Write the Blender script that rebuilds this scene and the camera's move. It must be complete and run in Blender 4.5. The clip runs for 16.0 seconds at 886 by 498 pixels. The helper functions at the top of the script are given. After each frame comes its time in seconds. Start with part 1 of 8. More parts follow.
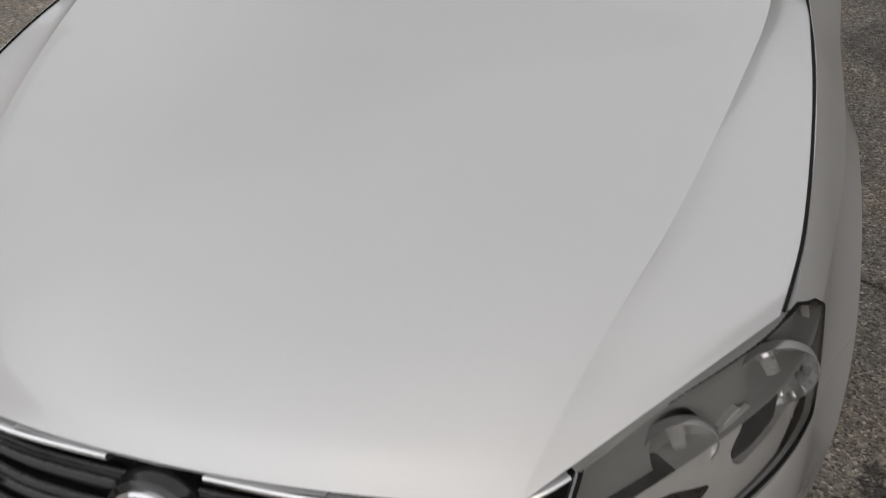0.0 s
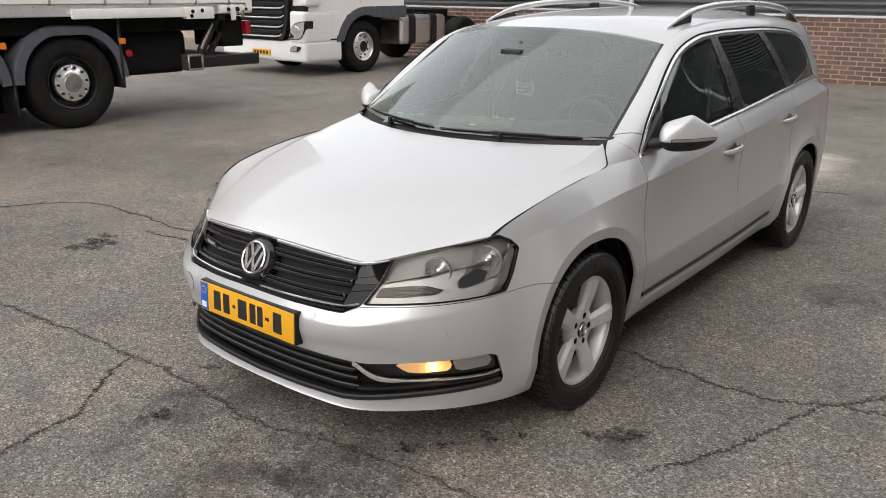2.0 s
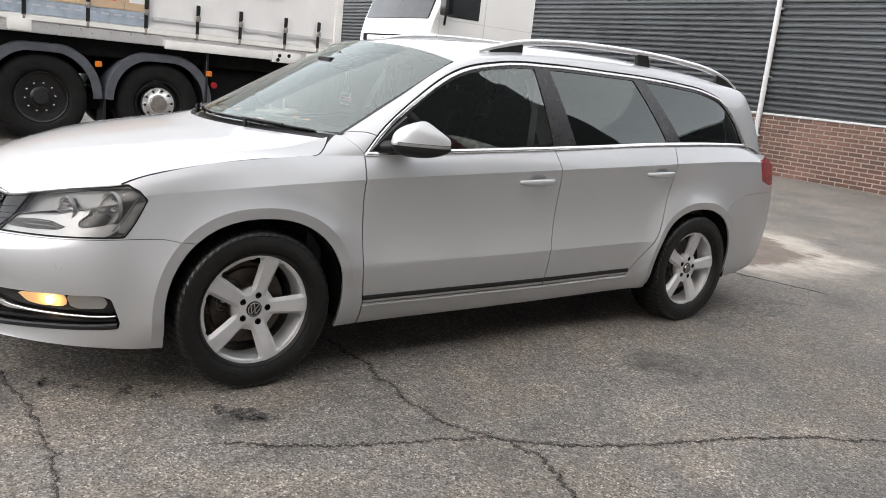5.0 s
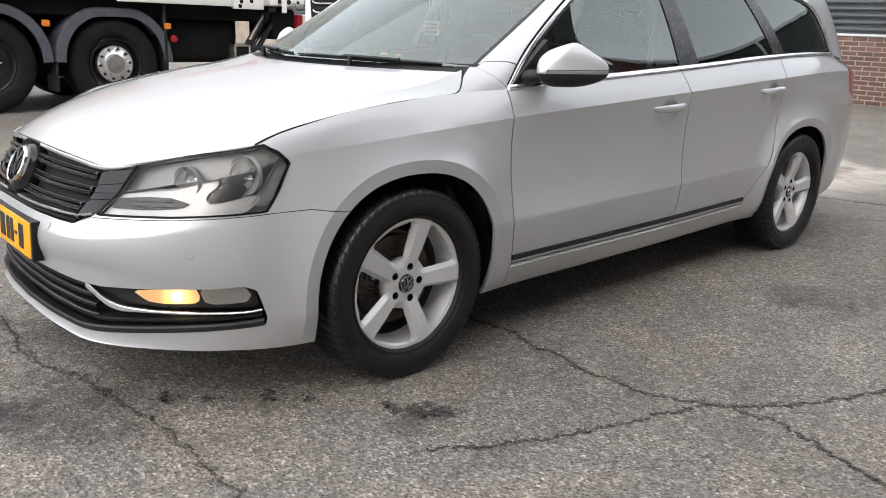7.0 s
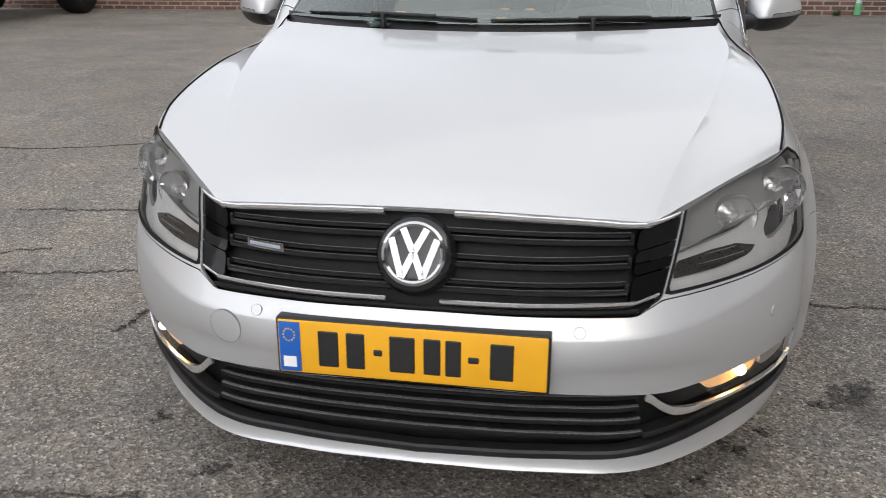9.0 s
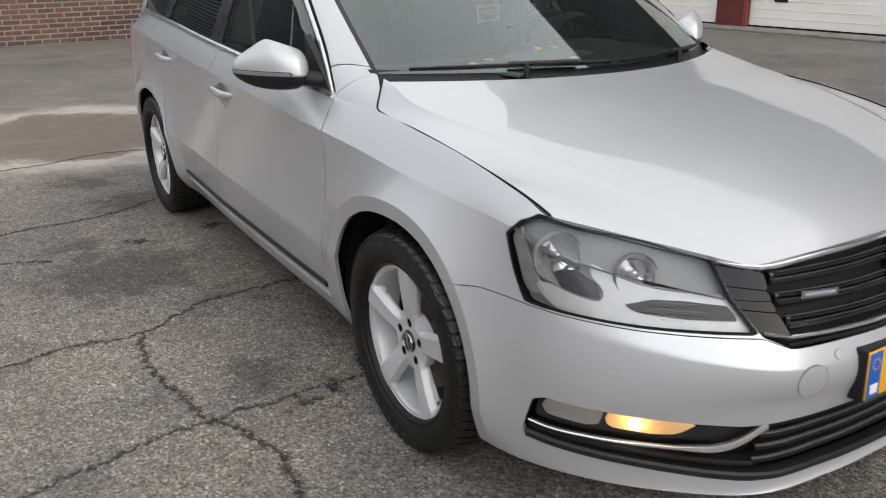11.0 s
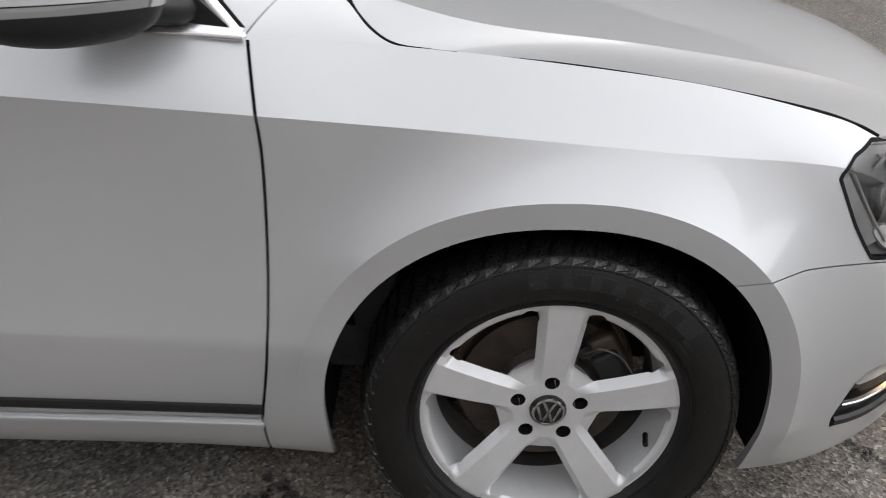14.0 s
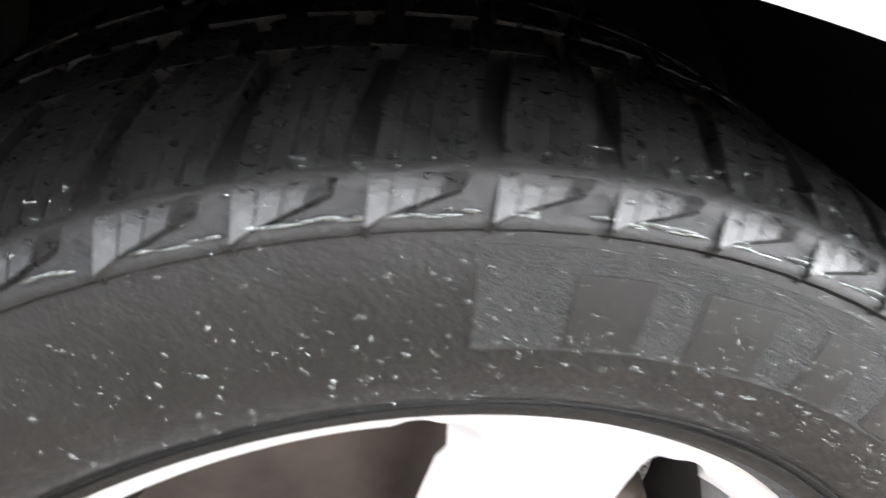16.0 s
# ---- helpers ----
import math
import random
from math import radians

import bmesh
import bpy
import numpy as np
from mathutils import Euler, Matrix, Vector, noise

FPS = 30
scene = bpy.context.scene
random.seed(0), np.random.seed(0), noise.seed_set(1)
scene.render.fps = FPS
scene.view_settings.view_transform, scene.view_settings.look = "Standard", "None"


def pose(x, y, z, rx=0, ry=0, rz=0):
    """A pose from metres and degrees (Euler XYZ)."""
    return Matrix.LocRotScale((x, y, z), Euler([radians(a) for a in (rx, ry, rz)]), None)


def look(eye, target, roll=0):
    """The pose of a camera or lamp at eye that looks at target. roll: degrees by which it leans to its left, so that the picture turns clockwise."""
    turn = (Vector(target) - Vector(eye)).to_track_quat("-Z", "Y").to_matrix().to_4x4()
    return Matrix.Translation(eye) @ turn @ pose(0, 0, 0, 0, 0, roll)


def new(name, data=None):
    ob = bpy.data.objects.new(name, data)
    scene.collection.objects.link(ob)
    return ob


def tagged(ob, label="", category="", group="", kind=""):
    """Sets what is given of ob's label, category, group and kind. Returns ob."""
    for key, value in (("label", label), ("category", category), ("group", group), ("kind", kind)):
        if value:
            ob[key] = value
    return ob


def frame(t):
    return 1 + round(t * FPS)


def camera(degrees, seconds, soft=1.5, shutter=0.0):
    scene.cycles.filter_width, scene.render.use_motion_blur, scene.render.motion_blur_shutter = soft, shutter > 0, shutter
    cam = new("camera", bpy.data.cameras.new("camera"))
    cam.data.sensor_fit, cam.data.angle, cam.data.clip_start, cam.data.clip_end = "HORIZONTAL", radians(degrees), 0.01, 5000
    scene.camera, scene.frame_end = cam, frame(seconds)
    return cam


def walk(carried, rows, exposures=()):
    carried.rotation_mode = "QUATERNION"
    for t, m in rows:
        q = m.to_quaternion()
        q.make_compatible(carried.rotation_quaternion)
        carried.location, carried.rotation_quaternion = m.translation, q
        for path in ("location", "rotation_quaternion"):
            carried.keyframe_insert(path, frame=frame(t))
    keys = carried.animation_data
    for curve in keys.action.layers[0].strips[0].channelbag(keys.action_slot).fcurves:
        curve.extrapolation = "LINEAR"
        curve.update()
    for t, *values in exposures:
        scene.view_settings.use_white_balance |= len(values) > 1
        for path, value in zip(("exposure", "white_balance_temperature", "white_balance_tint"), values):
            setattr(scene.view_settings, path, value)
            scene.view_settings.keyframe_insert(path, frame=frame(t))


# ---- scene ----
cam = camera(57.7, 16.0, soft=0.65, shutter=0.15)
PATH = [
    (0, (0.566, -1.286, 1.536), (0.04, 0.155, 0.253), -5.7),
    (0.3, (0.735, -1.608, 1.512), (0.061, -0.092, 0.394), -4.7),
    (0.5, (0.88, -1.769, 1.533), (0.122, -0.257, 0.466), -3.6),
    (1, (1.332, -2.1, 1.548), (0.401, -0.575, 0.649), -2.2),
    (1.5, (1.745, -2.431, 1.561), (0.681, -0.908, 0.822), -0.6),
    (2, (2.204, -2.579, 1.559), (1.012, -1.094, 0.948), 0.5),
    (2.5, (2.631, -2.609, 1.562), (1.336, -1.175, 1.048), 1.0),
    (3, (2.981, -2.544, 1.539), (1.587, -1.186, 1.079), 1.7),
    (3.5, (3.227, -2.22, 1.473), (1.748, -0.944, 1.044), 2.9),
    (4, (3.517, -1.851, 1.428), (2.005, -0.609, 1.01), 4.5),
    (4.2, (3.626, -1.697, 1.403), (2.109, -0.458, 1.001), 5.4),
    (6.3, (3.477, -1.054, 1.134), (1.893, 0.073, 0.664), 5.5),
    (6.5, (3.267, -1.235, 1.141), (1.726, -0.064, 0.638), 5.2),
    (7, (2.72, -1.594, 1.13), (1.306, -0.287, 0.588), 2.2),
    (7.5, (2.08, -1.824, 1.144), (0.841, -0.376, 0.537), 0.6),
    (8, (1.441, -2.08, 1.123), (0.453, -0.469, 0.468), 0.2),
    (8.5, (0.846, -2.238, 1.151), (0.172, -0.486, 0.461), -0.0),
    (8.7, (0.629, -2.275, 1.174), (0.088, -0.483, 0.47), -0.2),
    (10.8, (-1.602, -1.889, 1.264), (-0.693, -0.251, 0.562), -0.5),
    (11, (-1.772, -1.75, 1.311), (-0.793, -0.147, 0.623), -1.0),
    (11.5, (-2.192, -1.389, 1.453), (-1.072, 0.152, 0.845), -1.5),
    (12, (-2.523, -0.981, 1.608), (-1.271, 0.481, 1.063), -1.6),
    (12.5, (-2.68, -0.504, 1.612), (-1.276, 0.809, 1.061), -2.6),
    (13, (-2.629, -0.126, 1.458), (-0.991, 0.815, 0.804), -2.6),
    (13.5, (-2.324, 0.09, 1.264), (-0.531, 0.555, 0.51), -1.3),
    (14, (-1.896, 0.198, 1.182), (-0.125, 0.179, 0.253), 1.9),
    (14.5, (-1.492, 0.176, 0.981), (0.246, -0.05, 0.018), 4.8),
    (14.8, (-1.289, 0.141, 0.865), (0.402, -0.183, -0.153), 7.3),
    (15.2, (-1.186, 0.091, 0.806), (0.5, -0.287, -0.203), 10.1),
    (15.6, (-1.109, 0.057, 0.749), (0.545, -0.445, -0.256), 15.1),
    (15.8, (-1.078, 0.079, 0.719), (0.585, -0.468, -0.248), 17.3),
    (16, (-1.024, 0.131, 0.691), (0.646, -0.47, -0.231), 20.1),
]
walk(cam, [(t, look(eye, target, roll)) for t, eye, target, roll in PATH], [(0.0, 0.72, 6750, 10), (0.4, 0.66, 6800, 10), (0.7, 0.68, 6850, 10), (1.2, 1.18, 6800, 10), (4.0, 1.6, 6600, 10), (6.5, 1.9, 6400, 10), (7.5, 1.72, 6420, 10), (8.5, 1.46, 6450, 10), (11.0, 1.28, 6470, 10), (12.5, 1.23, 6520, 10), (13.0, 1.3, 6580, 10), (13.5, 1.48, 6550, 10), (14.0, 1.36, 6520, 10), (14.8, 1.5, 6560, 10), (15.2, 1.9, 6560, 10), (15.6, 3.1, 6560, 10), (16.0, 4.1, 6480, 10)])

# ---- light: overcast daylight ----
world = bpy.data.worlds.new("overcast_sky")
scene.world = world
world.use_nodes = True
wn = world.node_tree
sky = wn.nodes.new("ShaderNodeTexSky")
sky.sky_type, sky.sun_disc = "NISHITA", False
sky.sun_elevation, sky.sun_rotation = radians(40), radians(147.5)
sky.air_density, sky.dust_density, sky.ozone_density = 1.0, 6.0, 1.0
wmix = wn.nodes.new("ShaderNodeMix")
wmix.data_type = "RGBA"
wmix.inputs[0].default_value = 0.82
wmix.inputs[7].default_value = (6.4, 6.5, 6.75, 1)
wn.links.new(sky.outputs[0], wmix.inputs[6])
cloud_at = wn.nodes.new("ShaderNodeTexCoord")
cloud = wn.nodes.new("ShaderNodeTexNoise")
cloud.inputs["Scale"].default_value, cloud.inputs["Detail"].default_value = 2.2, 5
wn.links.new(cloud_at.outputs["Generated"], cloud.inputs["Vector"])
cloud_tone = wn.nodes.new("ShaderNodeMapRange")
cloud_tone.inputs["From Min"].default_value, cloud_tone.inputs["From Max"].default_value = 0.3, 0.7
cloud_tone.inputs["To Min"].default_value, cloud_tone.inputs["To Max"].default_value = 0.84, 1.10
wn.links.new(cloud.outputs["Fac"], cloud_tone.inputs["Value"])
cloudy = wn.nodes.new("ShaderNodeVectorMath")
cloudy.operation = "SCALE"
wn.links.new(wmix.outputs[2], cloudy.inputs[0])
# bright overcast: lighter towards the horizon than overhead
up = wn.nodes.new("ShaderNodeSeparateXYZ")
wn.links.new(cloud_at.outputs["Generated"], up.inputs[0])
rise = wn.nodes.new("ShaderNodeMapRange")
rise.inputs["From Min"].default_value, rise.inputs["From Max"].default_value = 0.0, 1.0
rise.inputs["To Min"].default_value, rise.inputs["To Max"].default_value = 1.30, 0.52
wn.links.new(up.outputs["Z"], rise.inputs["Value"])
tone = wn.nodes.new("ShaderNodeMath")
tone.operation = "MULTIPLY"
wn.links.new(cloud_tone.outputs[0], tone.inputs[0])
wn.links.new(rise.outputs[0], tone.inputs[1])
# and lighter on the side of the hidden sun
lean_to = wn.nodes.new("ShaderNodeVectorMath")
lean_to.operation = "DOT_PRODUCT"
wn.links.new(cloud_at.outputs["Generated"], lean_to.inputs[0])
lean_to.inputs[1].default_value = (0.10, -0.46, 0.0)
sunward = wn.nodes.new("ShaderNodeMath")
sunward.operation = "MULTIPLY_ADD"
wn.links.new(lean_to.outputs["Value"], sunward.inputs[0])
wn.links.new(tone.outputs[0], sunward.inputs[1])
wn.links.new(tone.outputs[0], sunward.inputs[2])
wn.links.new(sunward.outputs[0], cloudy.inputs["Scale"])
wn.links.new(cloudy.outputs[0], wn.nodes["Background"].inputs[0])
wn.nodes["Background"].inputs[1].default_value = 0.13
sun = new("sun", bpy.data.lights.new("sun", "SUN"))
sun.data.energy, sun.data.angle, sun.data.color = 0.5, radians(180), (1.0, 0.97, 0.93)
sun.matrix_world = look((0, 0, 22), (-14, 22, 0))


# ---- materials ----
def node_material(name, rough=0.5, metal=0.0, color=(0.5, 0.5, 0.5)):
    m = bpy.data.materials.new(name)
    m.use_nodes = True
    b = m.node_tree.nodes["Principled BSDF"]
    b.inputs["Base Color"].default_value = (*color, 1)
    b.inputs["Roughness"].default_value = rough
    b.inputs["Metallic"].default_value = metal
    return m, m.node_tree, b


def noise_node(nt, scale, detail=4.0, rough=0.6, coords="Object"):
    c = nt.nodes.new("ShaderNodeTexCoord")
    n = nt.nodes.new("ShaderNodeTexNoise")
    n.inputs["Scale"].default_value, n.inputs["Detail"].default_value, n.inputs["Roughness"].default_value = scale, detail, rough
    nt.links.new(c.outputs[coords], n.inputs["Vector"])
    return n


def ramp_node(nt, source, stops):
    r = nt.nodes.new("ShaderNodeValToRGB")
    e = r.color_ramp.elements
    while len(e) < len(stops):
        e.new(0.5)
    for k, (p, c) in enumerate(stops):
        e[k].position, e[k].color = p, (*c, 1) if len(c) == 3 else c
    nt.links.new(source, r.inputs[0])
    return r


def grey(v):
    return (v, v, v)


def mix_node(nt, a, b, fac, mode="MIX"):
    m = nt.nodes.new("ShaderNodeMix")
    m.data_type, m.blend_type = "RGBA", mode
    for k, v in ((0, fac), (6, a), (7, b)):
        if isinstance(v, (int, float)):
            m.inputs[k].default_value = v
        elif isinstance(v, tuple):
            m.inputs[k].default_value = (*v, 1)
        else:
            nt.links.new(v, m.inputs[k])
    return m.outputs[2]


def bump_node(nt, b, height, strength, dist):
    n = nt.nodes.new("ShaderNodeBump")
    n.inputs["Strength"].default_value, n.inputs["Distance"].default_value = strength, dist
    nt.links.new(height, n.inputs["Height"])
    nt.links.new(n.outputs[0], b.inputs["Normal"])


def varied(name, color, rough=0.5, metal=0.0, spread=0.15, scale=6.0, bump=0.0, bump_scale=80.0, rough_spread=0.08):
    """A plain surface with uneven tone, gloss and fine relief."""
    m, nt, b = node_material(name, rough, metal, color)
    n = noise_node(nt, scale)
    lo, hi = tuple(c * (1 - spread) for c in color), tuple(min(1, c * (1 + spread)) for c in color)
    r = ramp_node(nt, n.outputs[0], [(0.3, lo), (0.7, hi)])
    nt.links.new(r.outputs[0], b.inputs["Base Color"])
    q = noise_node(nt, scale * 5)
    rr = ramp_node(nt, q.outputs[0], [(0.3, grey(max(0, rough - rough_spread))), (0.7, grey(min(1, rough + rough_spread)))])
    nt.links.new(rr.outputs[0], b.inputs["Roughness"])
    if bump:
        k = noise_node(nt, bump_scale, 6)
        bump_node(nt, b, k.outputs[0], bump, 0.01)
    return m


def dulled(material, level):
    """Less gloss for a dry, dusty surface."""
    material.node_tree.nodes["Principled BSDF"].inputs["Specular IOR Level"].default_value = level
    return material


def car_paint():
    m, nt, b = node_material("silver_metallic_paint", 0.38, 0.42, (0.50, 0.505, 0.52))
    n = noise_node(nt, 2200, 2)
    r = ramp_node(nt, n.outputs[0], [(0.25, (0.45, 0.456, 0.464)), (0.75, (0.56, 0.568, 0.578))])
    film = noise_node(nt, 1.6, 5, 0.6)
    fr = ramp_node(nt, film.outputs[0], [(0.3, grey(0.955)), (0.7, grey(1.0))])
    nt.links.new(mix_node(nt, r.outputs[0], fr.outputs[0], 1.0, "MULTIPLY"), b.inputs["Base Color"])
    d = noise_node(nt, 3.0, 6)
    dr = ramp_node(nt, d.outputs[0], [(0.35, grey(0.36)), (0.75, grey(0.46))])
    nt.links.new(dr.outputs[0], b.inputs["Roughness"])
    b.inputs["Coat Weight"].default_value = 0.9
    b.inputs["Coat Roughness"].default_value = 0.03
    return m


def asphalt():
    m, nt, b = node_material("worn_asphalt", 0.85)
    c = nt.nodes.new("ShaderNodeTexCoord")
    v = nt.nodes.new("ShaderNodeTexVoronoi")
    v.inputs["Scale"].default_value = 150
    nt.links.new(c.outputs["Object"], v.inputs["Vector"])
    hsv = nt.nodes.new("ShaderNodeSeparateColor")
    nt.links.new(v.outputs["Color"], hsv.inputs[0])
    stones = ramp_node(nt, hsv.outputs[0], [(0.0, (0.055, 0.050, 0.046)), (0.25, (0.118, 0.108, 0.098)), (0.60, (0.172, 0.160, 0.146)),
                                           (0.88, (0.24, 0.226, 0.207)), (0.97, (0.34, 0.32, 0.295)), (1.0, (0.42, 0.40, 0.375))])
    big = noise_node(nt, 0.55, 6, 0.62)
    tone = ramp_node(nt, big.outputs[0], [(0.28, grey(0.70)), (0.5, grey(0.98)), (0.74, grey(1.28))])
    col = mix_node(nt, stones.outputs[0], tone.outputs[0], 1.0, "MULTIPLY")
    warm = noise_node(nt, 1.7, 6, 0.65)
    hue = ramp_node(nt, warm.outputs[0], [(0.32, (0.70, 0.69, 0.68)), (0.46, (1.0, 0.99, 0.97)), (0.58, (1.08, 1.02, 0.93)), (0.70, (1.30, 1.27, 1.22))])
    col = mix_node(nt, col, hue.outputs[0], 1.0, "MULTIPLY")
    mid = noise_node(nt, 5.5, 8, 0.7)
    damp = ramp_node(nt, mid.outputs[0], [(0.28, grey(0.46)), (0.43, grey(0.90)), (0.60, grey(1.05)), (0.70, (1.40, 1.36, 1.30))])
    col = mix_node(nt, col, damp.outputs[0], 1.0, "MULTIPLY")
    clump = noise_node(nt, 27, 6, 0.7)
    lumps = ramp_node(nt, clump.outputs[0], [(0.30, grey(0.68)), (0.50, grey(1.0)), (0.70, grey(1.30))])
    col = mix_node(nt, col, lumps.outputs[0], 1.0, "MULTIPLY")
    # pale dusty patch and rust-brown stain on the ground behind the car
    sep = nt.nodes.new("ShaderNodeSeparateXYZ")
    nt.links.new(c.outputs["Object"], sep.inputs[0])
    dist = nt.nodes.new("ShaderNodeVectorMath")
    dist.operation = "DISTANCE"
    nt.links.new(c.outputs["Object"], dist.inputs[0])
    dist.inputs[1].default_value = (-0.95, 5.3, 0)
    wob = noise_node(nt, 1.3, 7, 0.7)
    add = nt.nodes.new("ShaderNodeMath")
    add.operation = "MULTIPLY_ADD"
    nt.links.new(wob.outputs[0], add.inputs[0])
    add.inputs[1].default_value = -1.5
    nt.links.new(dist.outputs["Value"], add.inputs[2])
    patch = ramp_node(nt, add.outputs[0], [(0.0, grey(0.95)), (0.55, grey(0.80)), (0.90, grey(0.0))])
    dust = ramp_node(nt, add.outputs[0], [(0.0, (0.16, 0.125, 0.10)), (0.16, (0.19, 0.15, 0.12)), (0.30, (0.52, 0.47, 0.41)), (0.62, (0.38, 0.345, 0.30)), (0.9, (0.22, 0.20, 0.18))])
    streak = noise_node(nt, 2.1, 8, 0.75)
    broken = ramp_node(nt, streak.outputs[0], [(0.36, grey(0.45)), (0.56, grey(1.0))])
    cover = mix_node(nt, patch.outputs[0], broken.outputs[0], 1.0, "MULTIPLY")
    col = mix_node(nt, col, dust.outputs[0], cover)
    # damp spots with ragged edges
    ragged = noise_node(nt, 7.0, 8, 0.75)
    for x, y, r in ((-1.25, 1.85, 0.55), (-1.05, 0.62, 0.34), (-2.2, 2.7, 0.5), (0.45, -0.95, 0.42), (-1.9, 0.2, 0.4), (-0.4, -1.0, 0.35), (-1.0, 3.0, 0.42), (-1.35, 2.35, 0.36), (-0.9, 1.35, 0.30), (1.15, -0.15, 0.30), (0.2, -1.2, 0.40), (1.3, 1.9, 0.35), (-1.7, 1.2, 0.3), (-1.15, 3.6, 0.4)):
        gap = nt.nodes.new("ShaderNodeVectorMath")
        gap.operation = "DISTANCE"
        nt.links.new(c.outputs["Object"], gap.inputs[0])
        gap.inputs[1].default_value = (x, y, 0)
        edge = nt.nodes.new("ShaderNodeMath")
        edge.operation = "MULTIPLY_ADD"
        nt.links.new(ragged.outputs[0], edge.inputs[0])
        edge.inputs[1].default_value = 1.1
        nt.links.new(gap.outputs["Value"], edge.inputs[2])
        wet = ramp_node(nt, edge.outputs[0], [(r + 0.22, grey(0.50)), (r + 0.40, grey(1.0))])
        col = mix_node(nt, col, wet.outputs[0], 1.0, "MULTIPLY")
    nt.links.new(col, b.inputs["Base Color"])
    rr = ramp_node(nt, mid.outputs[0], [(0.3, grey(0.55)), (0.6, grey(0.9))])
    nt.links.new(rr.outputs[0], b.inputs["Roughness"])
    bump_node(nt, b, v.outputs["Distance"], 0.42, 0.006)
    return m


def pane_glass(name, tint, gloss=1.0, ior=1.75, cast=(0.93, 1.0, 0.965)):
    """Thin tinted pane: see-through by its tint, with real surface gloss."""
    m = bpy.data.materials.new(name)
    m.use_nodes = True
    nt = m.node_tree
    nt.nodes.clear()
    out = nt.nodes.new("ShaderNodeOutputMaterial")
    tr = nt.nodes.new("ShaderNodeBsdfTransparent")
    tr.inputs[0].default_value = (*tint, 1)
    gl = nt.nodes.new("ShaderNodeBsdfGlossy")
    gl.inputs["Roughness"].default_value = 0.02
    gl.inputs[0].default_value = (*(gloss * q for q in cast), 1)
    fr = nt.nodes.new("ShaderNodeFresnel")
    fr.inputs["IOR"].default_value = ior
    mx = nt.nodes.new("ShaderNodeMixShader")
    nt.links.new(fr.outputs[0], mx.inputs[0])
    nt.links.new(tr.outputs[0], mx.inputs[1])
    nt.links.new(gl.outputs[0], mx.inputs[2])
    nt.links.new(mx.outputs[0], out.inputs[0])
    return m


def brick_material(name, tones):
    m, nt, b = node_material(name, 0.85)
    info = nt.nodes.new("ShaderNodeObjectInfo")
    geo = nt.nodes.new("ShaderNodeNewGeometry")
    s = nt.nodes.new("ShaderNodeMath")
    s.operation = "ADD"
    nt.links.new(info.outputs["Random"], s.inputs[0])
    nt.links.new(geo.outputs["Random Per Island"], s.inputs[1])
    w = nt.nodes.new("ShaderNodeMath")
    w.operation = "FRACT"
    nt.links.new(s.outputs[0], w.inputs[0])
    r = ramp_node(nt, w.outputs[0], [(k / (len(tones) - 1), t) for k, t in enumerate(tones)])
    c = nt.nodes.new("ShaderNodeTexNoise")
    c.inputs["Scale"].default_value, c.inputs["Detail"].default_value = 0.9, 6
    nt.links.new(geo.outputs["Position"], c.inputs["Vector"])
    stain = ramp_node(nt, c.outputs[0], [(0.35, grey(0.75)), (0.55, grey(1.0)), (0.75, grey(1.35))])
    n = noise_node(nt, 40, 6)
    rr = ramp_node(nt, n.outputs[0], [(0.3, grey(0.8)), (0.7, grey(1.15))])
    col = mix_node(nt, r.outputs[0], rr.outputs[0], 1.0, "MULTIPLY")
    col = mix_node(nt, col, stain.outputs[0], 1.0, "MULTIPLY")
    nt.links.new(col, b.inputs["Base Color"])
    bump_node(nt, b, n.outputs[0], 0.5, 0.01)
    return m


PAINT = car_paint()
ASPHALT = asphalt()
# black rubber; its colour also stands in for shade in gaps and holes
GAP = varied("black_rubber_gap_shade", (0.012, 0.012, 0.012), 0.8, spread=0.2)
TRIM = varied("black_satin_plastic", (0.014, 0.014, 0.015), 0.42, spread=0.25, scale=20, bump=0.08, bump_scale=500)
PIANO = varied("deep_black_lacquer", (0.004, 0.004, 0.004), 0.06, spread=0.2)
GLOSSBLACK = varied("gloss_black_plastic", (0.012, 0.012, 0.013), 0.12, spread=0.2)
PILLAR = varied("dark_pillar_film", (0.018, 0.017, 0.018), 0.3, spread=0.15)
CHROME = varied("chrome", (0.55, 0.55, 0.56), 0.1, 1.0, spread=0.05, rough_spread=0.04)
BRIGHT = varied("bright_trim_plating", (0.80, 0.80, 0.81), 0.2, 0.9, spread=0.03, rough_spread=0.03)
ALUMRAIL = varied("anodised_aluminium", (0.78, 0.78, 0.78), 0.34, 1.0, spread=0.05)
ALLOY = varied("painted_alloy", (0.62, 0.62, 0.625), 0.36, 0.32, spread=0.04, scale=30, rough_spread=0.02)
RUBBER = varied("tyre_rubber", (0.0074, 0.0071, 0.0069), 0.50, spread=0.3, scale=30, bump=0.15, bump_scale=400)
for dull, level in ((RUBBER, 0.32), (TRIM, 0.3), (GAP, 0.1)):
    dulled(dull, level)
GLASS_FRONT = pane_glass("laminated_glass", (0.88, 0.93, 0.90), ior=2.4)
GLASS_SIDE = pane_glass("tinted_side_glass", (0.68, 0.74, 0.72), ior=2.0)
GLASS_DARK = pane_glass("privacy_glass", (0.07, 0.075, 0.08))
WATER = pane_glass("water_drop", (0.985, 0.985, 0.985), ior=1.5)
TYREWATER = pane_glass("standing_drop", (0.92, 0.92, 0.92))
LENS = pane_glass("clear_lens", (0.95, 0.95, 0.95), ior=1.45, cast=(1, 1, 1))
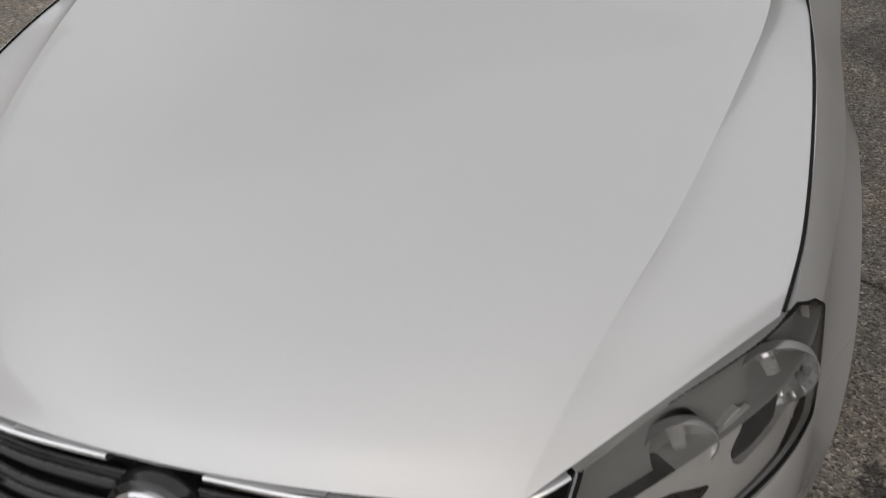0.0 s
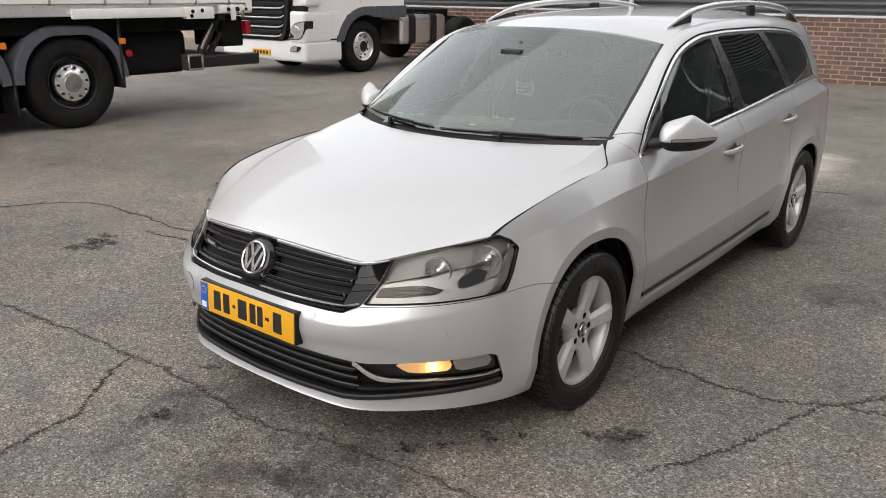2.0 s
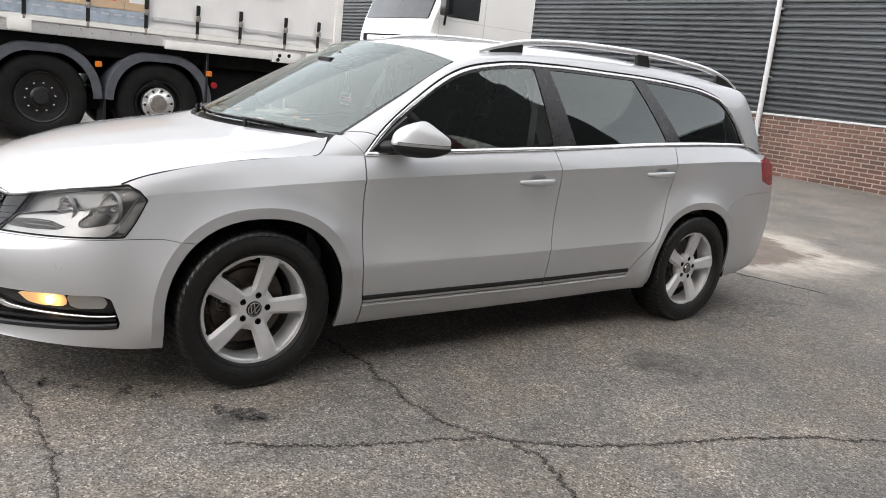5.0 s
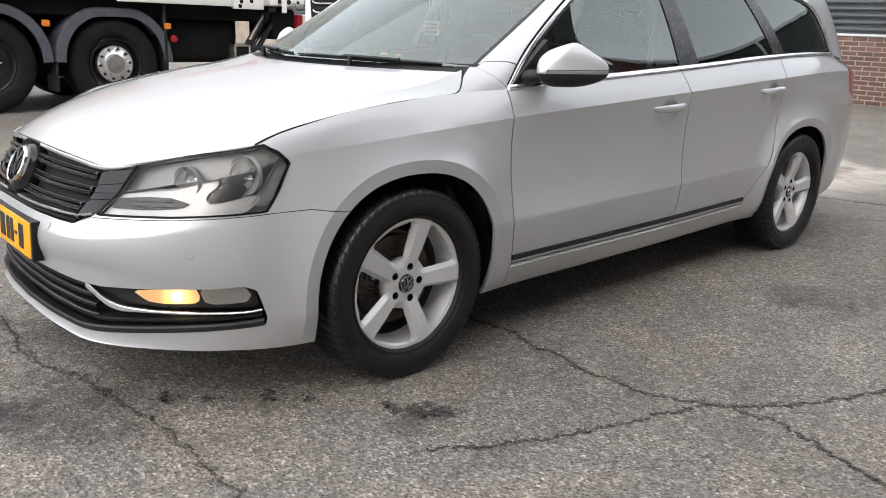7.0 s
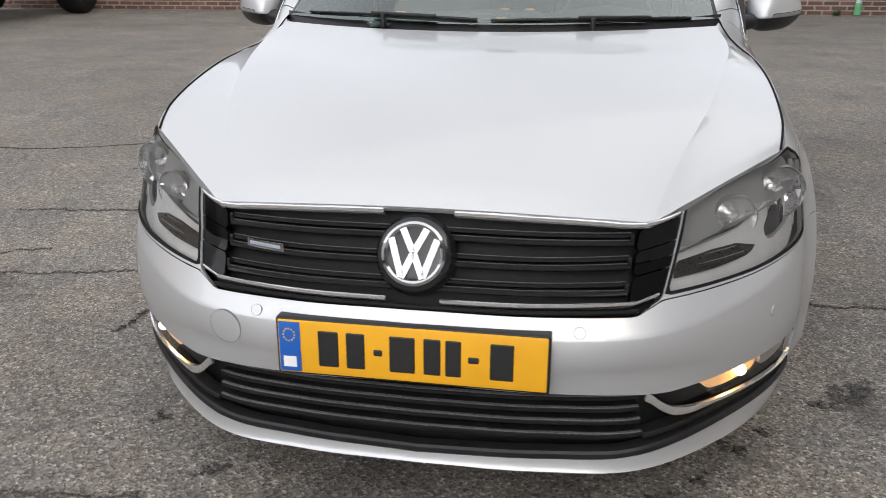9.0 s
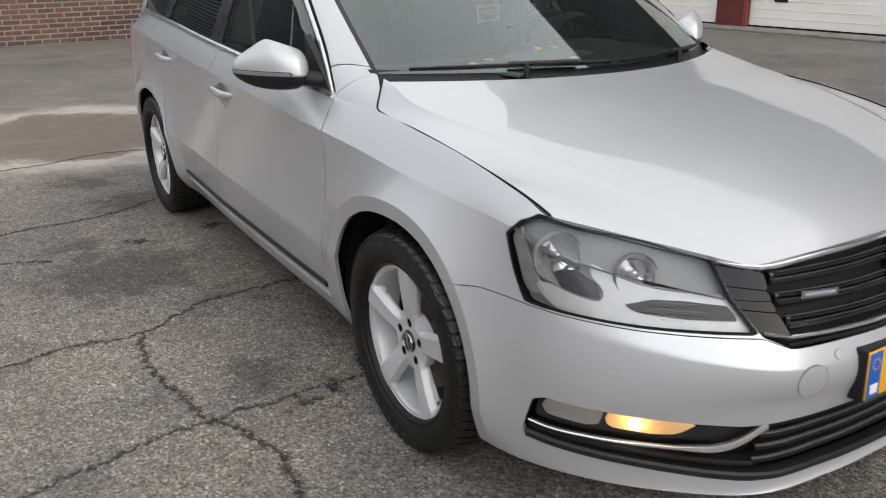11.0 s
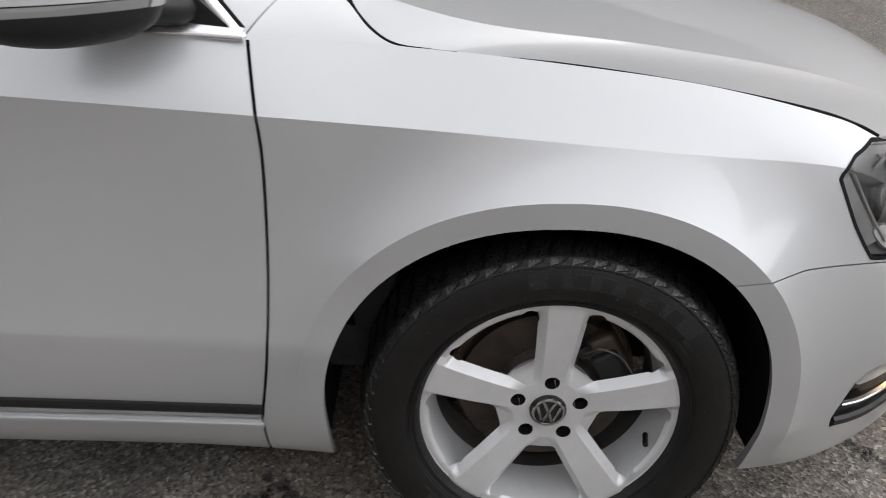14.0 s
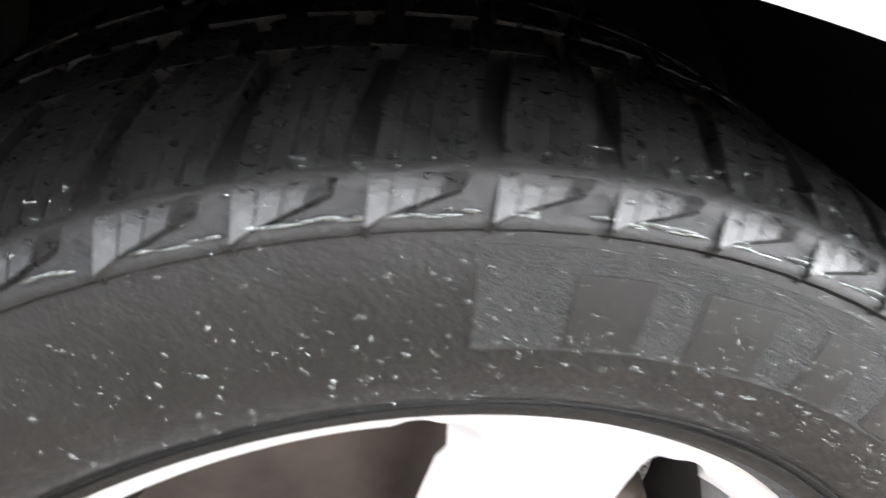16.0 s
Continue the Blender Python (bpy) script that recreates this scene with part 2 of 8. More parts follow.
LENS_HEAD = pane_glass("polycarbonate_lens", (0.86, 0.86, 0.855), ior=1.22, cast=(1, 1, 1))
LAMPBOWL = varied("faceted_reflector", (0.80, 0.80, 0.80), 0.12, 0.85, spread=0.08)
INTERIOR = varied("dark_cabin_plastic", (0.042, 0.042, 0.043), 0.6, spread=0.25, scale=12, bump=0.2, bump_scale=300)
CLOTH = varied("dark_seat_cloth", (0.045, 0.045, 0.048), 0.9, spread=0.3, scale=40, bump=0.4, bump_scale=600)
HEADLINER = varied("pale_headliner_cloth", (0.5, 0.5, 0.48), 0.9, spread=0.08)
REFLECTOR = varied("bright_reflector", (0.75, 0.75, 0.75), 0.16, 1.0, spread=0.08)
LAMP_GREY = varied("satin_lamp_bezel", (0.26, 0.26, 0.26), 0.42, 0.2, spread=0.12)
LAMP_SIDE = varied("grey_side_reflector", (0.32, 0.32, 0.32), 0.35, 0.2, spread=0.15, scale=30)
LAMP_DARK = varied("dark_lamp_window", (0.045, 0.045, 0.048), 0.2, spread=0.2, scale=30)
LAMP_SMOKE = varied("smoked_indicator", (0.035, 0.032, 0.030), 0.3, 0.1, spread=0.3, scale=40)
DISC = varied("brown_brake_disc", (0.075, 0.060, 0.050), 0.45, 0.6, spread=0.4, scale=14)
LAMP_PALE = varied("pale_lamp_bezel", (0.56, 0.56, 0.555), 0.35, 0.3, spread=0.08, scale=20)
INTAKE_BLACK = varied("matt_black_grille", (0.010, 0.010, 0.010), 0.6, spread=0.3, scale=20)
SLAT = varied("satin_black_slat", (0.012, 0.012, 0.013), 0.16, spread=0.15)
# lighter grey stands in for the glint along the slats' bevels
SLAT_GLINT = varied("slat_edge_highlight", (0.085, 0.085, 0.088), 0.3, spread=0.2, scale=40)
FINE_JOINT = varied("fine_paint_joint", (0.17, 0.17, 0.175), 0.6, spread=0.15)
STEEL = varied("brake_steel", (0.34, 0.32, 0.30), 0.35, 0.9, spread=0.3, scale=30)
RUST = varied("rusty_hub_steel", (0.16, 0.11, 0.08), 0.7, 0.4, spread=0.5, scale=25)
UNDER = varied("underbody_dark", (0.009, 0.009, 0.009), 0.95, spread=0.3)
REDLENS = varied("red_lamp_lens", (0.26, 0.010, 0.016), 0.12, spread=0.1)
dulled(UNDER, 0.1)
dulled(PIANO, 0.25)
dulled(INTAKE_BLACK, 0.2)
dulled(INTERIOR, 0.25)
YELLOW = varied("yellow_plate", (0.74, 0.37, 0.012), 0.4, spread=0.06)
INK = varied("black_ink", (0.012, 0.012, 0.012), 0.5)
BLUE = varied("plate_blue", (0.01, 0.10, 0.42), 0.4, spread=0.08)
WHITEINK = varied("white_ink", (0.75, 0.75, 0.75), 0.5, spread=0.05)


RIM_DARK = varied("dark_grey_rim_metal", (0.10, 0.095, 0.09), 0.5, 0.5, spread=0.3)
RUBBER_MARK = varied("raised_tyre_rubber", (0.0090, 0.0087, 0.0085), 0.5, spread=0.2)
dulled(RUBBER_MARK, 0.34)
WETTREAD = varied("wet_tread_rubber", (0.0082, 0.0080, 0.0078), 0.34, spread=0.3, scale=45, bump=0.12, bump_scale=400, rough_spread=0.16)
dulled(WETTREAD, 0.62)
RUBBER_DULL = varied("ribbed_tyre_rubber", (0.008, 0.008, 0.008), 0.8, spread=0.3, scale=60, bump=0.4, bump_scale=900)
BELT_GREY = varied("grey_webbing", (0.35, 0.36, 0.34), 0.8, spread=0.1)
BOARD_GREEN = varied("dark_green_board", (0.06, 0.085, 0.075), 0.2, spread=0.15)
ORANGE = varied("orange_tab", (0.75, 0.32, 0.03), 0.5, spread=0.1)


CRACKDIRT = varied("dark_grit", (0.095, 0.085, 0.076), 0.95, spread=0.55, scale=90, bump=0.6, bump_scale=240)
CRACK = varied("crack_dirt", (0.070, 0.063, 0.056), 0.95, spread=0.4, scale=60, bump=0.6, bump_scale=200)
OIL = varied("oil_soaked_asphalt", (0.046, 0.042, 0.040), 0.6, spread=0.5, scale=70, bump=0.5, bump_scale=220)
MORTAR = varied("pale_mortar", (0.33, 0.28, 0.24), 0.95, spread=0.2, scale=3, bump=0.4, bump_scale=60)
BRICK = brick_material("red_brick", [(0.11, 0.060, 0.048), (0.15, 0.080, 0.062), (0.125, 0.067, 0.053), (0.17, 0.093, 0.074), (0.09, 0.054, 0.045), (0.145, 0.076, 0.060)])
DARKSHEET = varied("dark_sheet", (0.10, 0.10, 0.105), 0.7, spread=0.2, scale=0.6)
CLADDING = varied("dark_grey_cladding", (0.054, 0.060, 0.064), 0.5, 0.0, spread=0.22, scale=0.9)
# near black so that the windscreen reflects a dark area
DARK_REFLECTED = varied("dark_reflection_sheet", (0.014, 0.0145, 0.015), 0.6, spread=0.25, scale=0.7)
PALEGREY = varied("pale_grey_plastic", (0.50, 0.51, 0.52), 0.5, spread=0.1, scale=8)
GREENPLASTIC = varied("green_plastic", (0.10, 0.34, 0.16), 0.5, spread=0.15)
WHITEPAINT = varied("weathered_white_paint", (0.72, 0.72, 0.70), 0.45, spread=0.08, scale=4)
SHEETCLAD = varied("grey_sheet", (0.34, 0.33, 0.32), 0.55, spread=0.2, scale=1.5)
REDPOST = varied("dark_red_post_paint", (0.105, 0.022, 0.020), 0.5, spread=0.25, scale=3)
REDBRIGHT = varied("bright_red_edge", (0.24, 0.045, 0.035), 0.5, spread=0.15)
DOORWHITE = varied("cream_door_paint", (0.70, 0.68, 0.63), 0.5, spread=0.06, scale=1.5)
WINDOWFRAME = varied("black_window_frame", (0.03, 0.03, 0.03), 0.5)
WINDOWDARK = varied("dark_window_pane", (0.03, 0.033, 0.036), 0.08, spread=0.1)
RENDERWALL = varied("pale_sheet_wall", (0.50, 0.50, 0.49), 0.7, spread=0.15, scale=0.5)
CONCRETE = varied("dirty_concrete", (0.22, 0.20, 0.17), 0.9, spread=0.35, scale=3, bump=0.4, bump_scale=50)
DRUMGREEN = varied("green_drum_paint", (0.06, 0.30, 0.10), 0.45, spread=0.15, scale=6)
DRUMYELLOW = varied("yellow_drum_paint", (0.62, 0.55, 0.04), 0.45, spread=0.12, scale=6)
CURTAIN = varied("white_tarpaulin", (0.74, 0.74, 0.74), 0.5, spread=0.07, scale=1.2, bump=0.15, bump_scale=8)
CARTON = varied("printed_carton_beige", (0.50, 0.37, 0.25), 0.6, spread=0.12, scale=4)
PRINTBLUE = varied("printed_blue_grey", (0.32, 0.38, 0.45), 0.6, spread=0.25, scale=6)
LOGO_RED = varied("printed_red", (0.55, 0.03, 0.05), 0.5, spread=0.06)
LOGO_BLUE = varied("printed_blue", (0.02, 0.10, 0.22), 0.5, spread=0.06)
LOGO_YELLOW = varied("printed_yellow", (0.78, 0.58, 0.03), 0.5, spread=0.06)
TRUCKRUBBER = varied("truck_tyre_rubber", (0.009, 0.009, 0.009), 0.75, spread=0.3, scale=12, bump=0.2, bump_scale=120)
dulled(TRUCKRUBBER, 0.2)
RIMBLACK = varied("black_steel_rim", (0.014, 0.014, 0.015), 0.35, spread=0.3)
MUDGREY = varied("blue_grey_plastic", (0.070, 0.077, 0.092), 0.5, spread=0.2, scale=8)
AMBER = varied("amber_lens", (0.70, 0.20, 0.02), 0.25, spread=0.1)
TRUCKWHITE = varied("white_truck_paint", (0.72, 0.72, 0.71), 0.25, spread=0.03, scale=1.2, rough_spread=0.02)
LEAF = varied("weed_leaf", (0.055, 0.12, 0.03), 0.6, spread=0.4, scale=30)


def frayed(material, scale, lo, hi):
    """Lets the ground show through a stain in ragged specks."""
    nt = material.node_tree
    b, out = nt.nodes["Principled BSDF"], nt.nodes["Material Output"]
    n = noise_node(nt, scale, 8, 0.72)
    r = ramp_node(nt, n.outputs[0], [(lo, grey(0.0)), (hi, grey(1.0))])
    clear, mx = nt.nodes.new("ShaderNodeBsdfTransparent"), nt.nodes.new("ShaderNodeMixShader")
    nt.links.new(r.outputs[0], mx.inputs[0])
    nt.links.new(clear.outputs[0], mx.inputs[1])
    nt.links.new(b.outputs[0], mx.inputs[2])
    nt.links.new(mx.outputs[0], out.inputs["Surface"])


frayed(CRACKDIRT, 34, 0.44, 0.74)
frayed(OIL, 30, 0.40, 0.58)
frayed(CRACK, 55, 0.42, 0.56)


def glowing(name, color, strength):
    m, nt, b = node_material(name, 0.3, 0.0, color)
    b.inputs["Emission Color"].default_value = (*color, 1)
    b.inputs["Emission Strength"].default_value = strength
    return m


FOG_GLOW = glowing("lit_filament", (1.0, 0.70, 0.34), 12.0)
FOG_REFLECTOR = glowing("lit_fog_reflector", (0.80, 0.50, 0.24), 0.16)


# ---- mesh helpers ----
def finish(ob, smooth=40):
    for p in ob.data.polygons:
        p.use_smooth = True
    if smooth < 180:
        ob.data.set_sharp_from_angle(angle=radians(smooth))
    return ob


def empty(name, label, category, group="", m=None):
    e = new(name)
    e.empty_display_size = 0.2
    if m is not None:
        e.matrix_world = m
    return tagged(e, label, category, group)


def part(name, bm, material, parent=None, label="", smooth=40):
    """A bmesh as one mesh object under a thing or part."""
    me = bpy.data.meshes.new(name)
    bm.to_mesh(me)
    bm.free()
    me.materials.append(material)
    ob = new(name, me)
    finish(ob, smooth)
    if parent is not None:
        ob.parent = parent
    if label:
        ob["label"] = label
    return ob


def box(bm, lo, hi, bevel=0.0, seg=2, m=None):
    """A bevelled block from corner lo to corner hi."""
    r = bmesh.ops.create_cube(bm, size=1.0)
    vs = r["verts"]
    c, s = [(a + b) / 2 for a, b in zip(lo, hi)], [abs(b - a) for a, b in zip(lo, hi)]
    bmesh.ops.transform(bm, matrix=Matrix.Translation(c) @ Matrix.Diagonal((*s, 1)), verts=vs)
    if bevel:
        es = list({e for v in vs for e in v.link_edges})
        r = bmesh.ops.bevel(bm, geom=es, offset=bevel, segments=seg, affect="EDGES", profile=0.6)
        vs = list({v for f in r["faces"] for v in f.verts} | {v for v in vs if v.is_valid})
    if m is not None:
        bmesh.ops.transform(bm, matrix=m, verts=[v for v in vs if v.is_valid])
    return bm


def blk(lo, hi, bevel=0.0, seg=2, m=None):
    return box(bmesh.new(), lo, hi, bevel, seg, m)


def revolve(bm, profile, axis, n=48, m=None, a0=0.0, a1=360.0):
    """Turns (radius, along) points about an axis through the origin ('x', 'y' or 'z')."""
    full = abs(a1 - a0) >= 359.9
    rings = []
    for k in range(n if full else n + 1):
        a = radians(a0 + (a1 - a0) * k / n)
        ring = []
        for r, h in profile:
            p, q = r * math.cos(a), r * math.sin(a)
            co = {"x": (h, p, q), "y": (p, h, q), "z": (p, q, h)}[axis]
            ring.append(bm.verts.new(m @ Vector(co) if m else co))
        rings.append(ring)
    for k in range(len(rings) if full else len(rings) - 1):
        a, b = rings[k], rings[(k + 1) % len(rings)]
        for j in range(len(profile) - 1):
            try:
                bm.faces.new((a[j], a[j + 1], b[j + 1], b[j]))
            except ValueError:
                pass
    bmesh.ops.recalc_face_normals(bm, faces=bm.faces)
    return bm


def tube(bm, pts, r, n=10, closed=False, flat=1.0, cap=True):
    """A round (or flattened) bar along a line of points; r may be a list."""
    pts = [Vector(p) for p in pts]
    rs = r if isinstance(r, (list, tuple)) else [r] * len(pts)
    rings = []
    up = Vector((0, 0, 1))
    for k, p in enumerate(pts):
        d = pts[(k + 1) % len(pts) if closed else min(k + 1, len(pts) - 1)] - pts[(k - 1) if closed else max(k - 1, 0)]
        d.normalize()
        side = d.cross(up if abs(d.z) < 0.95 else Vector((0, 1, 0))).normalized()
        top = side.cross(d)
        rings.append([bm.verts.new(p + side * math.cos(a) * rs[k] * flat + top * math.sin(a) * rs[k]) for a in (2 * math.pi * j / n for j in range(n))])
    for k in range(len(rings) if closed else len(rings) - 1):
        a, b = rings[k], rings[(k + 1) % len(rings)]
        for j in range(n):
            bm.faces.new((a[j], a[(j + 1) % n], b[(j + 1) % n], b[j]))
    if cap and not closed:
        bm.faces.new(rings[0])
        bm.faces.new(rings[-1])
    bmesh.ops.recalc_face_normals(bm, faces=bm.faces)
    return bm


def prism(bm, outline, axis, h0, h1, m=None):
    """A flat outline, extruded along an axis; points are the two other coordinates in x, y, z order."""
    def co(p, h):
        q = {"x": (h, p[0], p[1]), "y": (p[0], h, p[1]), "z": (p[0], p[1], h)}[axis]
        return m @ Vector(q) if m else Vector(q)
    a, b = [bm.verts.new(co(p, h0)) for p in outline], [bm.verts.new(co(p, h1)) for p in outline]
    n = len(outline)
    for k in range(n):
        bm.faces.new((a[k], a[(k + 1) % n], b[(k + 1) % n], b[k]))
    bm.faces.new(a)
    bm.faces.new(b)
    bmesh.ops.recalc_face_normals(bm, faces=bm.faces)
    return bm


# ---- skins: dense sheets that can be cut along any line ----
def spline(pts, n, params=None):
    """n points on a smooth curve through pts (monotone cubic in each coordinate over chord length or given params)."""
    pts = np.array(pts, float)
    t = np.array(params, float) if params is not None else np.r_[0, np.cumsum(np.linalg.norm(np.diff(pts, axis=0), axis=1))]
    out = np.linspace(t[0], t[-1], n) if isinstance(n, int) else np.asarray(n, float)
    h, d = np.diff(t), np.diff(pts, axis=0) / np.diff(t)[:, None]
    m = np.zeros_like(pts)
    m[0], m[-1] = d[0], d[-1]
    for k in range(1, len(pts) - 1):
        w1, w2 = h[k], h[k - 1]
        m[k] = (w1 * d[k - 1] + w2 * d[k]) / (w1 + w2)
    j = np.clip(np.searchsorted(t, out, side="right") - 1, 0, len(h) - 1)
    s = ((out - t[j]) / h[j])[:, None]
    hh = h[j][:, None]
    return (pts[j] * (1 + 2 * s) * (1 - s) ** 2 + m[j] * hh * s * (1 - s) ** 2 + pts[j + 1] * s * s * (3 - 2 * s) + m[j + 1] * hh * s * s * (s - 1))


class Skin:
    """Points, their normals, their flat coordinates and the polygons on them."""

    def __init__(self, co, no, uv, faces):
        self.co, self.no, self.uv, self.faces = co, no, uv, faces

    @classmethod
    def grid(cls, co, uv=None, flip=False):
        co = np.asarray(co, float)
        a, b = co.shape[:2]
        du, dv = np.gradient(co, axis=0), np.gradient(co, axis=1)
        no = np.cross(du, dv)
        no /= np.linalg.norm(no, axis=-1, keepdims=True) + 1e-12
        if flip:
            no = -no
        idx = np.arange(a * b).reshape(a, b)
        quads = np.stack([idx[:-1, :-1], idx[1:, :-1], idx[1:, 1:], idx[:-1, 1:]], -1).reshape(-1, 4)
        if flip:
            quads = quads[:, ::-1]
        uv = co[..., 1:] if uv is None else uv
        return cls(co.reshape(-1, 3), no.reshape(-1, 3), np.asarray(uv, float).reshape(-1, 2), [list(map(int, q)) for q in quads])

    def split(self, values):
        """The parts where values are below and above 0."""
        co, no, uv, val = list(self.co), list(self.no), list(self.uv), list(values)
        cuts, low, high = {}, [], []

        def cut(i, j):
            key = (i, j) if i < j else (j, i)
            if key not in cuts:
                i2, j2 = key
                s = val[i2] / (val[i2] - val[j2])
                co.append(co[i2] + s * (co[j2] - co[i2]))
                q = no[i2] + s * (no[j2] - no[i2])
                no.append(q / (np.linalg.norm(q) + 1e-12))
                uv.append(uv[i2] + s * (uv[j2] - uv[i2]))
                cuts[key] = len(co) - 1
            return cuts[key]

        for f in self.faces:
            signs = [val[i] < 0 for i in f]
            if all(signs):
                low.append(f)
            elif not any(signs):
                high.append(f)
            else:
                a, b = [], []
                for k, i in enumerate(f):
                    j = f[(k + 1) % len(f)]
                    (a if signs[k] else b).append(i)
                    if signs[k] != signs[(k + 1) % len(f)]:
                        c = cut(i, j)
                        a.append(c)
                        b.append(c)
                if len(a) > 2:
                    low.append(a)
                if len(b) > 2:
                    high.append(b)
        co, no, uv = np.array(co), np.array(no), np.array(uv)
        return Skin(co, no, uv, low).tidy(), Skin(co, no, uv, high).tidy()

    def tidy(self):
        used = sorted({i for f in self.faces for i in f})
        back = {i: k for k, i in enumerate(used)}
        return Skin(self.co[used], self.no[used], self.uv[used], [[back[i] for i in f] for f in self.faces])

    def moved(self, d):
        """The sheet pushed along its normals."""
        return Skin(self.co + self.no * d, self.no, self.uv, self.faces)

    def mirrored(self):
        s = np.array((-1, 1, 1))
        return Skin(self.co * s, self.no * s, self.uv, [f[::-1] for f in self.faces])

    def __add__(self, other):
        n = len(self.co)
        return Skin(np.r_[self.co, other.co], np.r_[self.no, other.no], np.r_[self.uv, other.uv], self.faces + [[i + n for i in f] for f in other.faces])

    def rim(self, depth):
        """Adds a turned-in edge of that depth along every open border."""
        count = {}
        for f in self.faces:
            for k, i in enumerate(f):
                j = f[(k + 1) % len(f)]
                count[(i, j)] = 1
        border = [(i, j) for (i, j) in count if (j, i) not in count]
        n = len(self.co)
        lows, faces = {}, []
        co, no, uv = list(self.co), list(self.no), list(self.uv)
        tops = {}
        for i, j in border:
            for k in (i, j):
                if k not in lows:
                    lows[k] = len(co)
                    co.append(self.co[k] - self.no[k] * depth)
                    no.append(self.no[k])
                    uv.append(self.uv[k])
            faces.append([j, i, lows[i], lows[j]])
        return Skin(np.array(co), np.array(no), np.array(uv), self.faces + faces)

    def piece(self, name, material, parent, label="", depth=0.0):
        s = self.rim(depth) if depth else self
        me = bpy.data.meshes.new(name)
        me.from_pydata([tuple(map(float, c)) for c in s.co], [], s.faces)
        me.materials.append(material)
        me.update()
        ob = new(name, me)
        for p in me.polygons:
            p.use_smooth = True
        n0 = len(self.faces)
        loops = []
        for p in me.polygons:
            if p.index < n0:
                loops += [tuple(map(float, s.no[v])) for v in p.vertices]
            else:
                loops += [tuple(p.normal)] * len(p.vertices)
        me.normals_split_custom_set(loops)
        if parent is not None:
            ob.parent = parent
        if label:
            ob["label"] = label
        return ob


def poly_distance(uv, poly):
    """Signed distance of flat points to a closed outline, below 0 inside."""
    p, poly = np.asarray(uv, float), np.asarray(poly, float)
    best, inside = np.full(len(p), 1e9), np.zeros(len(p), bool)
    for k in range(len(poly)):
        a, b = poly[k], poly[(k + 1) % len(poly)]
        d = b - a
        s = np.clip(((p - a) @ d) / (d @ d + 1e-12), 0, 1)
        best = np.minimum(best, np.linalg.norm(p - a - s[:, None] * d, axis=1))
        cross = ((a[1] > p[:, 1]) != (b[1] > p[:, 1])) & (p[:, 0] < (b[0] - a[0]) * (p[:, 1] - a[1]) / (b[1] - a[1] + 1e-12) + a[0])
        inside ^= cross
    return np.where(inside, -best, best)


def outline(pts, n=60):
    """A smooth open line through flat points."""
    return spline(pts, n)


# ---- the car: silver estate, nose towards -y ----
S = [0, .25, .46, .68, .90, 1.08, 1.28, 1.48, 1.78, 1.95, 2.48, 2.98, 3.68, 4.19, 4.58, 4.93, 5.13, 5.38, 5.95]
SIDE_Y = [-.40, -.20, 0, .30, .47, 1.0, 1.5, 2.2, 2.71, 3.10]


def level(front, xs, zs, rear):
    return front + [(x, y, z) for x, y, z in zip(xs, SIDE_Y, zs)] + rear


LEVELS = [
    level([(0, -.910, .203), (.25, -.898, .201), (.448, -.857, .199), (.635, -.704, .197), (.760, -.530, .196)],
          [.808, .83, .838, .815, .80, .80, .80, .795, .815, .80], [.195, .195, .195, .20, .20, .205, .21, .22, .22, .235],
          [(.74, 3.42, .25), (.68, 3.58, .26), (.48, 3.70, .27), (0, 3.74, .27)]),
    level([(0, -.905, .275), (.25, -.893, .272), (.455, -.852, .268), (.645, -.70, .268), (.775, -.535, .27)],
          [.82, .846, .858, .844, .842, .844, .844, .832, .845, .83], [.275, .285, .29, .295, .30, .303, .307, .318, .32, .33],
          [(.765, 3.44, .34), (.70, 3.61, .35), (.49, 3.74, .36), (0, 3.79, .36)]),
    level([(0, -.938, .44), (.25, -.928, .44), (.455, -.878, .44), (.65, -.735, .425), (.785, -.555, .43)],
          [.828, .856, .866, .864, .866, .868, .867, .857, .856, .838], [.44, .45, .46, .465, .468, .478, .487, .50, .50, .50],
          [(.775, 3.46, .50), (.705, 3.64, .50), (.50, 3.77, .50), (0, 3.82, .50)]),
    level([(0, -.941, .513), (.25, -.930, .515), (.457, -.888, .521), (.645, -.734, .548), (.768, -.553, .577)],
          [.815, .848, .854, .848, .846, .847, .846, .836, .842, .826], [.603, .60, .62, .64, .645, .665, .68, .70, .705, .71],
          [(.775, 3.46, .70), (.70, 3.65, .70), (.50, 3.78, .70), (0, 3.82, .70)]),
    level([(0, -.882, .645), (.25, -.868, .64), (.445, -.80, .635), (.625, -.655, .675), (.752, -.505, .715)],
          [.780, .808, .822, .835, .846, .852, .851, .838, .823, .795], [.752, .775, .793, .815, .828, .857, .881, .914, .938, .948],
          [(.755, 3.44, .94), (.69, 3.62, .915), (.49, 3.74, .88), (0, 3.78, .88)]),
    level([(0, -.842, .728), (.25, -.827, .721), (.435, -.78, .70), (.60, -.62, .746), (.722, -.484, .778)],
          [.742, .757, .7635, .763, .788, .80, .797, .783, .755, .72], [.814, .861, .887, .909, .917, .947, .972, 1.012, 1.03, 1.03],
          [(.69, 3.42, .99), (.645, 3.57, .98), (.47, 3.68, .975), (0, 3.72, .975)]),
]
ARCHES = ((0.01, .322, .355), (2.70, .322, .352))


